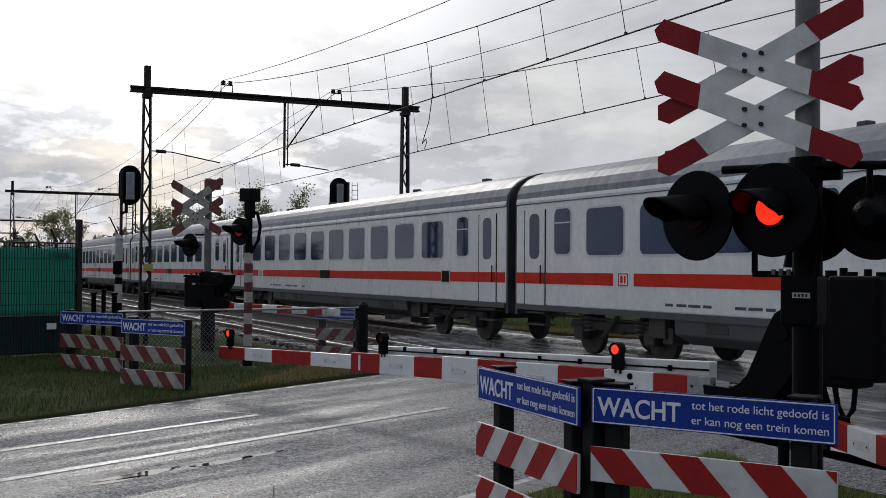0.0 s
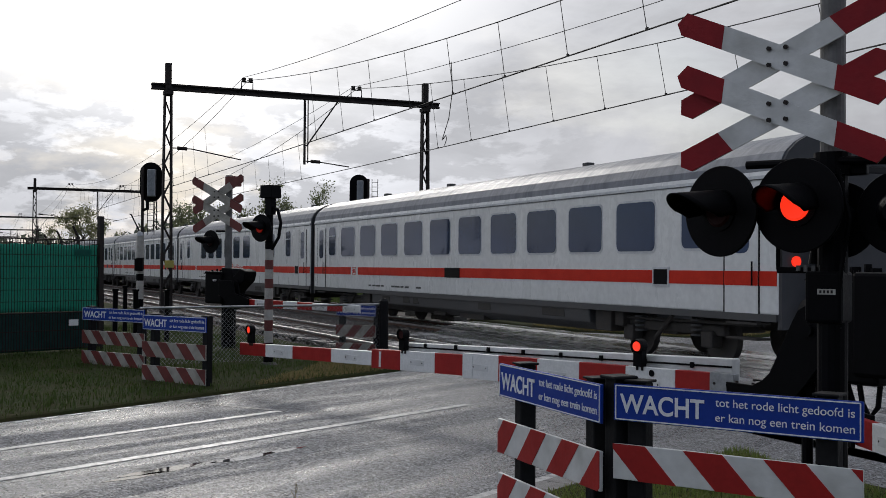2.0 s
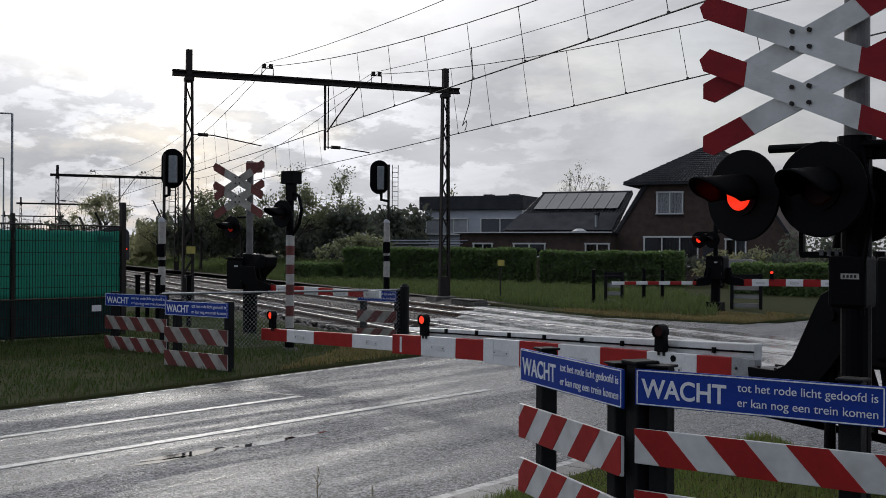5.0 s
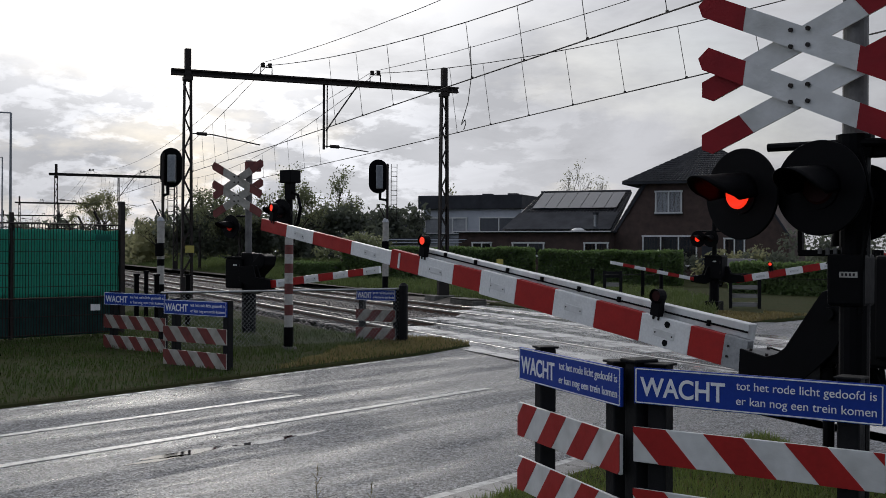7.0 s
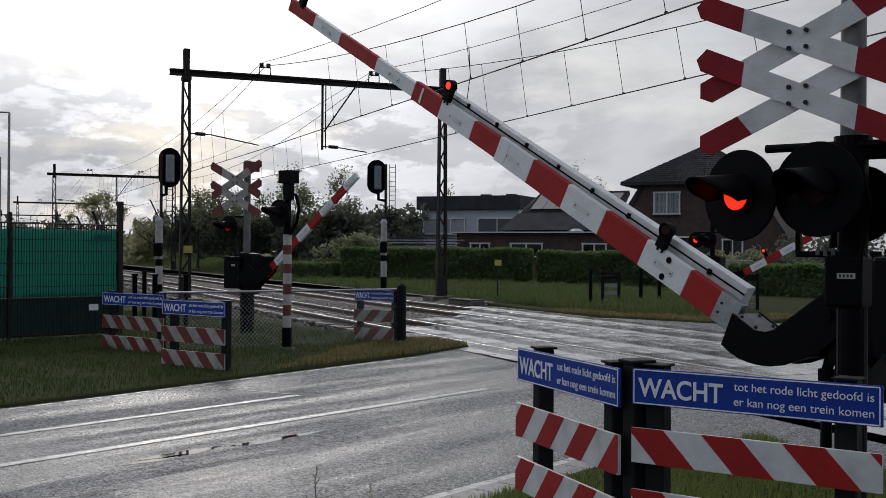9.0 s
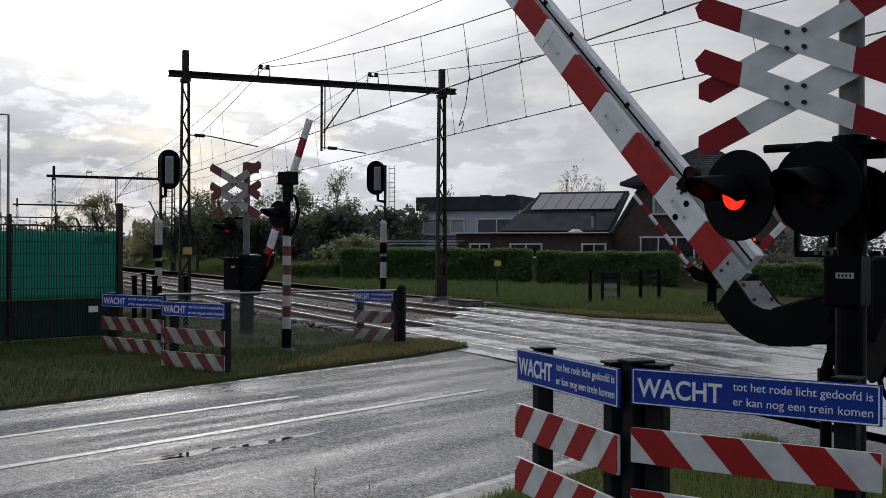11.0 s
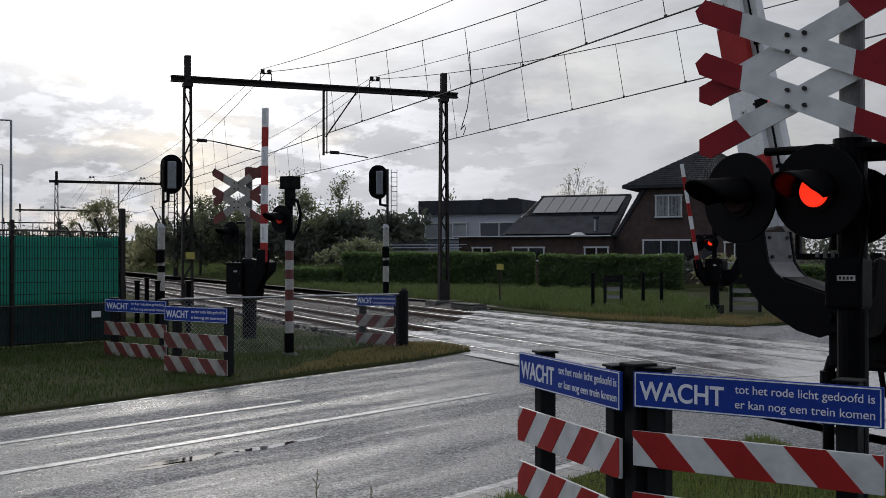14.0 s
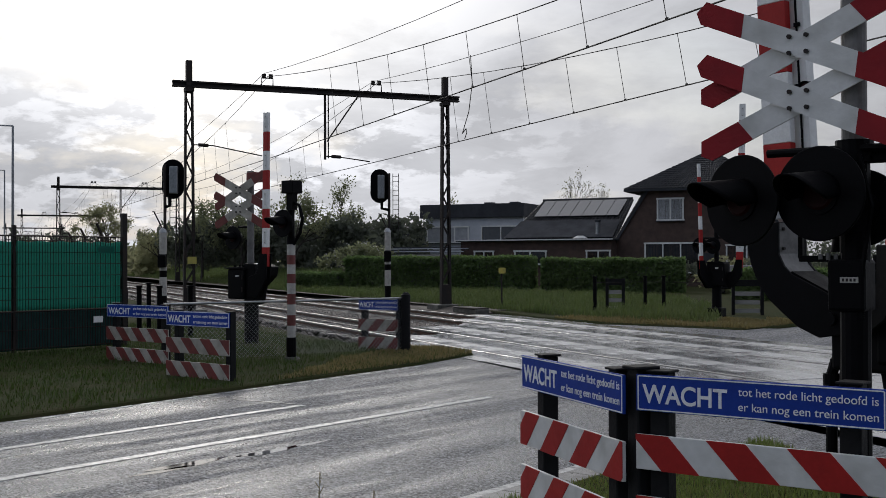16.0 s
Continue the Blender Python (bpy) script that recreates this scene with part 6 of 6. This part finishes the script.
for x, y, s_ in ((-46.2, 36.8, 1.0), (-47.6, 38.5, 1.15), (-44.6, 38.0, 0.9), (-51.8, 37.6, 0.8), (-40.6, 38.6, 1.7), (-38.2, 38.4, 1.9), (-36.0, 38.2, 1.6), (-34.0, 37.4, 1.8)):
    b_ = thing("shrub", "dark garden shrub beside the house", "shrub", pose(x, y, 0), group="garden shrubs")
    cl = [(0.7 * s_ * g_.normal(), 0.7 * s_ * g_.normal(), 0.5 + 1.1 * s_ * g_.random()) for _ in range(16)]
    leaf_cloud("foliage", cl, [0.5 * s_] * 16, 1700, 0.1, LEAF_Y if 0.95 < s_ < 1.5 else BUSH, b_, int(60 + s_ * 10), hollow=0.2)
    part("stem", Geo().tube([(0, 0, -0.2), (0, 0, 1.0)], 0.05, 6), BARK, b_)

# weeds close to the camera
for x, y, h in ((-2.86, 0.92, 1.13), (-2.72, 1.02, 1.1), (-2.95, 0.97, 1.02)):
    w_ = thing("grass_stalk", "thin flowering grass stalk", "weed", pose(x, y, 0.03), group="flowering stalks")
    part("stem", Geo().tube([(0, 0, -0.05), (0.01, 0.0, h * 0.5), (0.0, 0.01, h)], 0.0014, 5, r1=0.0007), DRYBLADE, w_)
    hd = Geo()
    for k in range(9):
        a = k * 2.4
        z = h - 0.012 * k
        hd.tube([(0, 0.01, z - 0.02), (0.009 * math.cos(a), 0.01 + 0.013 * math.sin(a), z)], 0.0013, 4, r1=0.0006)
    part("seed_head", hd, DRYBLADE, w_)


# ---- houses ----
BRICK = mat("dark_brick", (0.075, 0.045, 0.036), (0.05, 0.034, 0.029), rough=0.8, scale=2.5, bump=0.4, bump_scale=24, vary=0.2)
TILE = mat("dark_roof_tile", (0.04, 0.04, 0.044), (0.026, 0.027, 0.031), rough=0.5, rough2=0.65, spec=0.25, scale=2, bump=0.2, vary=0.25)
FRAME = mat("white_window_frame", (0.72, 0.72, 0.7), (0.6, 0.6, 0.58), rough=0.4, scale=4)
PANE = mat("house_window_glass", (0.03, 0.035, 0.04), rough=0.04, rough2=0.08, spec=0.8)
CURTAIN = mat("pale_blind", (0.4, 0.41, 0.43), (0.3, 0.31, 0.33), rough=0.6, scale=3)
SOLAR = mat("solar_panel_glass", (0.03, 0.035, 0.05), (0.02, 0.025, 0.04), rough=0.1, rough2=0.18, spec=1.0, coat=1.0, scale=2)
RENDERED = mat("pale_grey_cladding", (0.5, 0.52, 0.56), (0.42, 0.44, 0.48), rough=0.5, scale=1.5)
SLATE = mat("dark_cladding", (0.05, 0.052, 0.06), (0.035, 0.037, 0.042), rough=0.75, spec=0.2, scale=1.2)
WOOD = mat("weathered_grey_wood", (0.34, 0.33, 0.31), (0.22, 0.21, 0.2), rough=0.7, scale=3, stretch=(0.3, 3, 6), bump=0.3)

HX, HY = Vector((0.73, 0.683, 0)), Vector((-0.683, 0.73, 0))


def house_pose(px_, py_):
    return Matrix.LocRotScale((px_, py_, 0), Euler((0, 0, math.atan2(HX.y, HX.x))), None)


def window(parent, x0, x1, z0, z1, y, bars=1, blind=False):
    w = part("window", Geo().box(((x0 + x1) / 2, y + 0.02, (z0 + z1) / 2), (x1 - x0, 0.04, z1 - z0)), CURTAIN if blind else PANE, parent, "white-framed window")
    fr = Geo()
    for cx, cz, sx, sz in (((x0 + x1) / 2, z1, x1 - x0 + 0.16, 0.1), ((x0 + x1) / 2, z0, x1 - x0 + 0.16, 0.1), (x0, (z0 + z1) / 2, 0.09, z1 - z0), (x1, (z0 + z1) / 2, 0.09, z1 - z0)):
        fr.box((cx, y - 0.03, cz), (sx, 0.1, sz))
    part("frame", fr, FRAME, w)
    for k in range(bars):
        x = x0 + (x1 - x0) * (k + 1) / (bars + 1)
        part("mullion", Geo().box((x, y - 0.03, (z0 + z1) / 2), (0.08, 0.08, z1 - z0)), FRAME, w)
    part("sill", Geo().box(((x0 + x1) / 2, y - 0.08, z0 - 0.07), (x1 - x0 + 0.2, 0.16, 0.05)), SLATE, w)
    return w


def slope(parent, a, b, c, d, pitch=0.24, name="roof_tiles"):
    """A tiled roof plane a-b at the eave, d-c at the ridge: a slab under rows of rounded tiles."""
    a, b, c, d = (Vector(p) for p in (a, b, c, d))
    n = (b - a).cross(d - a).normalized()
    if n.z < 0:
        n = -n
    under = part("roof", Geo().add([p + n * o for o in (0, -0.12) for p in (a, b, c, d)], [(0, 1, 2, 3), (7, 6, 5, 4), (0, 4, 5, 1), (1, 5, 6, 2), (2, 6, 7, 3), (3, 7, 4, 0)]), TILE, parent, "dark tiled roof")
    g = Geo()
    cols = int((b - a).length / pitch)
    rows_ = max(2, int((d - a).length / 0.36))
    for i in range(cols):
        u = (i + 0.5) / cols
        for j in range(rows_):
            v0, v1 = j / rows_, (j + 1) / rows_
            p0 = (a.lerp(b, u)).lerp(d.lerp(c, u), v0) + n * 0.045
            p1 = (a.lerp(b, u)).lerp(d.lerp(c, u), v1) + n * 0.015
            side = (b - a).normalized() * pitch * 0.36
            g.add([p0 - side, p0 + n * 0.05, p0 + side, p1 - side, p1 + n * 0.05, p1 + side], [(0, 1, 4, 3), (1, 2, 5, 4), (0, 2, 1)])
    o = part(name, g, TILE, under)
    tagged(o, kind="stuff")
    return under


home = thing("brick_house", "dark brick house with a tiled half-hipped roof", "house", house_pose(-61.35, 39.6))
part("wall", Geo().prism([(0, -0.2), (10.8, -0.2), (10.8, 2.8), (8.5, 6.35), (2.3, 6.35), (0, 2.8)], "y", 0.0, 11.0), BRICK, home, "dark red brick gable wall")
part("verge", Geo().prism([(-0.12, 2.72), (0.04, 2.72), (2.34, 6.3), (2.18, 6.3)], "y", -0.12, 0.02), SLATE, home, "dark verge board")
part("verge", Geo().prism([(10.92, 2.72), (10.76, 2.72), (8.46, 6.3), (8.62, 6.3)], "y", -0.12, 0.02), SLATE, home, "dark verge board")
slope(home, (-0.15, -0.1, 2.7), (-0.15, 11, 2.7), (2.15, 11, 6.4), (2.15, -0.1, 6.4))
slope(home, (0.7, -0.45, 6.15), (10.1, -0.45, 6.15), (5.55, 3.9, 8.75), (5.25, 3.9, 8.75))
slope(home, (0.7, 11.3, 6.15), (0.7, -0.45, 6.15), (5.25, 3.9, 8.75), (5.25, 11.3, 8.75))
part("fascia", Geo().box((5.4, -0.42, 6.1), (9.4, 0.06, 0.16)), SLATE, home, "dark eaves board")
part("gutter", Geo().box((0.72, 5.4, 6.08), (0.1, 11.6, 0.12)), SLATE, home)
window(home, 2.75, 4.35, 4.2, 5.55, 0.0, 1, True)
window(home, 1.95, 5.3, 0.9, 2.75, 0.0, 2)
window(home, 7.0, 8.2, 0.9, 2.6, 0.0, 1)
part("door", Geo().box((6.1, -0.02, 1.05), (0.95, 0.08, 2.15)), SLATE, home, "dark front door")
wing = thing("house_wing", "low dark wing with tiled roof and solar panels", "house", house_pose(-61.35, 39.6))
part("wall", Geo().box((-3.75, 3.0, 1.4), (7.4, 8.0, 3.2)), BRICK, wing)
slope(wing, (-7.6, 0.2, 3.05), (-0.05, 0.2, 3.05), (-0.05, 5.4, 5.85), (-6.5, 5.4, 5.85))
part("lower_slope", Geo().add([(-7.6, 0.15, 3.2), (-0.2, 0.15, 3.2), (-0.2, 2.4, 4.38), (-7.1, 2.4, 4.38)], [(0, 1, 2, 3)]), SLATE, wing, "dark flat roofing")
for k in range(7):
    x0, v0, v1 = -6.35 + 0.84 * k, 0.52, 0.93
    pts = []
    for u, v in ((x0, v0), (x0 + 0.8, v0), (x0 + 0.8 + 0.0, v1), (x0, v1)):
        pts.append(Vector((u + 0.35 * (v - v0), 0.2 + 5.2 * v, 3.05 + 2.8 * v + 0.16)))
    nn = Vector((0, -0.47, 0.88))
    part("solar_panel", Geo().add([p + nn * o for o in (0.04, 0) for p in pts], [(0, 1, 2, 3), (7, 6, 5, 4), (0, 4, 5, 1), (1, 5, 6, 2), (2, 6, 7, 3), (3, 7, 4, 0)]), SOLAR, wing, "glossy dark solar panel")
part("ridge", Geo().tube([(-6.5, 5.4, 5.9), (-0.1, 5.4, 5.9)], 0.1, 8), TILE, wing)
part("chimney", Geo().tube([(-1.3, 0.6, 3.2), (-1.3, 0.6, 4.15)], 0.13, 10), GALV, wing, "shiny round flue")
part("chimney_cap", Geo().tube([(-1.3, 0.6, 4.15), (-1.3, 0.6, 4.3)], 0.2, 10), SLATE, wing)
part("skylight", Geo().tube([(-2.3, 0.0, 3.1), (-2.3, 0.0, 3.2), (-2.3, 0, 3.28)], 0.5, 12, r1=0.2), FRAME, wing)
annex = thing("house_annex", "flat-roofed dark annex with white-framed windows", "house", house_pose(-61.35, 39.6))
part("wall", Geo().box((-5.0, -0.6, 1.4), (10.2, 1.4, 3.1)), BRICK, annex)
part("roof_edge", Geo().box((-5.0, -0.75, 3.0), (10.6, 1.9, 0.12)), SLATE, annex, bevel=0.02)
part("white_trim", Geo().box((-5.0, -1.72, 3.02), (10.6, 0.05, 0.07)), FRAME, annex)
for x0, x1 in ((-9.1, -7.8), (-6.3, -4.2), (-1.5, 0.0)):
    window(annex, x0, x1, 1.45, 2.3, -1.3, 1)

hall = thing("flat_building", "pale two-storey building with a dark flat roof edge", "house", house_pose(-81.0, 34.9))
part("wall", Geo().box((4.0, 4, 2.4), (8.0, 8, 5.2)), RENDERED, hall)
part("roof_edge", Geo().box((3.9, 4, 5.5), (8.5, 8.6, 1.05)), SLATE, hall, "dark roof edge", bevel=0.02)
for x in (4.6, 6.7):
    part("roof_unit", Geo().box((x, 2, 6.1), (0.7, 0.7, 0.25)), SLATE, hall)
window(hall, 0.15, 3.6, 3.1, 4.3, -0.02, 2, True)
window(hall, 4.7, 7.8, 3.0, 4.3, -0.02, 1)
long_hall = thing("long_dark_building", "long low dark roofed building behind the trees", "building", house_pose(-107.7, 33.7))
part("wall", Geo().box((6.5, 5, 1.8), (14, 10, 4.0)), SLATE, long_hall)
part("roof", Geo().prism([(-0.5, 3.8), (10.5, 3.8), (10.5, 4.2), (5, 5.3), (-0.5, 4.8)], "x", -0.8, 13.8), SLATE, long_hall, "dark shallow roof")
east_hall = thing("dark_gable_house", "dark tiled house roof behind the brick house", "house", house_pose(-50.0, 52.5))
part("wall", Geo().box((5, 5, 2.2), (10, 9, 4.8)), BRICK, east_hall)
slope(east_hall, (-0.4, 0.2, 4.4), (10.4, 0.2, 4.4), (10.4, 5, 7.6), (-0.4, 5, 7.6))
shed = thing("garden_shed", "low garden shed with pale corrugated roof strips", "shed", house_pose(-70.0, 27.0))
part("wall", Geo().box((2.5, 1.5, 1.0), (5.0, 3.0, 2.2)), WOOD, shed)
for k in range(5):
    part("roof_strip", Geo().box((2.5, 0.2 + k * 0.65, 2.2 + 0.1 * k), (5.8, 0.5, 0.05)), RENDERED if k % 2 else SLATE, shed)
part("wall", Geo().box((-2.0, 1.5, 0.8), (2.4, 2.0, 1.7)), BRICK, shed)


# ---- street things beyond the tracks ----
def plank_gate(x, y, turn, w=0.9):
    ob = thing("plank_fence", "weathered grey plank fence seen from behind", "fence", Matrix.Translation((x, y, 0)) @ Matrix.Rotation(turn, 4, "Z"), group="plank fences beyond the tracks")
    for e in (-0.47 * w, 0.47 * w):
        part("post", Geo().box((e, 0, 0.5), (0.1, 0.1, 1.25)), RUBBER, ob, bevel=0.01)
    for k, z in enumerate((1.0, 0.68, 0.42, 0.16)):
        part("plank", Geo().box((0, 0.02, z), (w, 0.03, 0.2 if k == 0 else 0.13)), WOOD if k else RUBBER, ob, bevel=0.005)
    return ob


plank_gate(-30.9, 19.95, radians(55), 0.55)
plank_gate(-27.4, 22.4, radians(55))
for x, y in ((-30.6, 19.0), (-30.9, 21.1), (-30.3, 21.4), (-28.5, 22.0)):
    p = thing("short_post", "short black post in the grass", "post", pose(x, y, 0), group="short posts beyond the tracks")
    part("shaft", Geo().tube([(0, 0, -0.2), (0, 0, 1.15)], 0.06, 8), BLACK, p)
    part("cap", Geo().tube([(0, 0, 1.15), (0, 0, 1.2)], 0.075, 8), BLACK, p)
wf = thing("wire_rail", "thin grey rail between the short posts", "fence", pose(0, 0, 0))
part("rail", Geo().tube([(-30.6, 19.0, 1.0), (-30.9, 21.1, 1.0), (-28.5, 22.0, 1.0)], 0.009, 6), STEEL, wf)
part("rail", Geo().tube([(-27.0, 22.8, 0.95), (-24.5, 25.5, 0.95)], 0.009, 6), STEEL, wf)
sg = thing("marker_sign", "small yellowish plate on a thin post", "sign", pose(-34.7, 17.8, 0))
part("post", Geo().tube([(0, 0, -0.2), (0, 0, 1.25)], 0.03, 8), STEEL, sg)
part("plate", Geo().box((0.035, 0, 1.36), (0.02, 0.26, 0.2)), mat_yellow, sg, bevel=0.004)
bx = thing("cable_cover", "flat dark concrete cable cover beside the rail", "cable cover", TRACK_POSE @ Matrix.Translation((4.0, 5.9, -0.05)))
part("body", Geo().box((0, 0, 0.08), (1.9, 0.5, 0.16)), mat_footing, bx, bevel=0.03)
part("lid", Geo().box((0, 0, 0.18), (1.7, 0.55, 0.05)), STEEL, bx, bevel=0.02)
for px_, py_, h in ((-42.8, 2.5, 6.55), (-75.0, 3.9, 7.4)):
    l_ = thing("street_lamp", "slim grey street lamp with a flat arm", "street lamp", pose(px_, py_, 0), group="street lamps")
    part("pole", Geo().tube([(0, 0, -0.2), (0, 0, h)], 0.06, 8, r1=0.04), GALV, l_)
    part("arm", Geo().tube([(0, 0, h), (-0.3, -0.75, h + 0.03)], 0.03, 6), GALV, l_)
    part("lamp_head", Geo().box((-0.36, -0.9, h + 0.02), (0.2, 0.5, 0.08)), GALV, l_, bevel=0.02)

# waiting car beyond the tracks
CARPAINT = mat("dark_car_paint", (0.02, 0.022, 0.03), rough=0.15, rough2=0.25, coat=0.6)
car = thing("car", "dark hatchback parked behind the hedge", "car", Matrix.Translation((-45.2, 36.9, 0)) @ Matrix.Rotation(math.atan2(RD.y, RD.x), 4, "Z"))
prof = [(-2.0, 0.28), (2.0, 0.28), (2.05, 0.62), (1.75, 0.86), (0.95, 0.95), (0.35, 1.42), (-1.3, 1.45), (-1.85, 1.02), (-2.05, 0.92), (-2.08, 0.5)]
part("body", Geo().prism(prof, "y", -0.86, 0.86), CARPAINT, car, bevel=0.08)
part("side_window", Geo().prism([(0.8, 0.98), (0.3, 1.34), (-1.2, 1.36), (-1.6, 1.0)], "y", -0.87, 0.87), PANE, car)
part("rear_window", Geo().add([(-1.4, -0.7, 1.4), (-1.4, 0.7, 1.4), (-1.9, 0.7, 1.02), (-1.9, -0.7, 1.02)], [(0, 1, 2, 3)]), PANE, car)
for x in (-1.3, 1.3):
    for y in (-0.78, 0.78):
        wh = part("wheel", Geo().tube([(x, y - 0.1, 0.31), (x, y + 0.1, 0.31)], 0.31, 20), RUBBER, car)
        part("rim", Geo().tube([(x, y - 0.11, 0.31), (x, y + 0.11, 0.31)], 0.19, 12), GALV, wh)
for y in (-0.7, 0.7):
    part("tail_light", Geo().box((-2.06, y, 0.86), (0.08, 0.22, 0.12)), LIT, car, "lit red tail light", bevel=0.01)


def motions():
    for i, c in enumerate(COACHES):
        def at(t):
            return TRACK_POSE @ Matrix.Translation((78.05 - 24.9 * i - 33.1 * t, 4.0, 0))
        walk(c, [(t, at(t)) for t in (0.0, 4.0, 8.0, 12.0, 16.0)])

    # barrier arms: seconds and degrees from level
    slow = [(0, 0.73), (5.75, 0.73), (6.1, 2.2), (6.5, 5.7), (7, 10.3), (7.5, 15.1), (8, 20.0), (8.5, 24.8), (9, 29.6), (9.2, 31.4), (10.2, 40.5), (11.3, 49.9), (11.5, 51.6), (12, 56.3), (12.5, 61), (13, 66.6), (13.5, 73.0), (14, 79.6), (14.5, 84.7), (15, 87.8), (15.5, 88.8), (16, 88.9)]
    quick = [(0, 0), (5.9, 0), (6.5, 2), (7, 7.4), (7.5, 14.4), (8, 25), (8.5, 32), (9, 38.7), (9.2, 41.6), (10.2, 58), (11.3, 72), (11.5, 76), (12, 82), (12.5, 86), (13, 88), (14, 90), (16, 90)]
    for ob, p, heading, rows in ((ARM_NEAR, PIVOT, 193.9, slow), (ARM_PATH, (PIVOT[0] + 0.08, PIVOT[1] + 0.02, PIVOT[2]), -22.0, slow), (ARM_WEST, (-22.12, 5.82, 1.31), 28.0, quick), (ARM_EAST_A, (-26.75, 20.55, 1.2), -91.0, slow), (ARM_EAST_B, (-26.55, 21.0, 1.22), 38.0, slow)):
        walk(ob, [(t, arm_pose(p, heading, a)) for t, a in rows])

    # the flashing light passes from lamp to lamp
    left, right = lens_pose(near, -0.575, -0.17, 2.05, -18), lens_pose(near, -0.125, -0.20, 2.07, -8)
    wl_, wr_ = lens_pose(west, -0.36, -0.17, 2.2), lens_pose(post, -0.04, -0.17, 2.36)
    el_, er_ = lens_pose(east, -0.45, -0.15, 2.12), lens_pose(east, -0.05, -0.15, 2.12)
    turns = []
    for k in range(24):
        turns += [(0.662 * k, 1), (0.662 * k + 0.28, 0)]
    turns = [(t, on) for t, on in turns if t < 15.2]
    for ob, a, b in ((LENS_NEAR, left, right), (LENS_WEST, wl_, wr_), (LENS_EAST, el_, er_), (ARM_LED, led_place(0.538), led_place(0.112))):
        rows = []
        for k, (t, s) in enumerate(turns):
            until = turns[k + 1][0] - 0.03 if k + 1 < len(turns) else 15.2
            rows += [(t + (until - t) * f, b if s else a) for f in (0.0, 0.08, 0.5, 0.92, 1.0)]
        # all lights go out at the end: the lamp sinks back into its housing
        rows += [(15.25, a @ Matrix.Translation((0, -0.06 if ob is ARM_LED else 0.1, 0))), (16.0, a @ Matrix.Translation((0, -0.06 if ob is ARM_LED else 0.1, 0)))]
        walk(ob, rows)


motions()
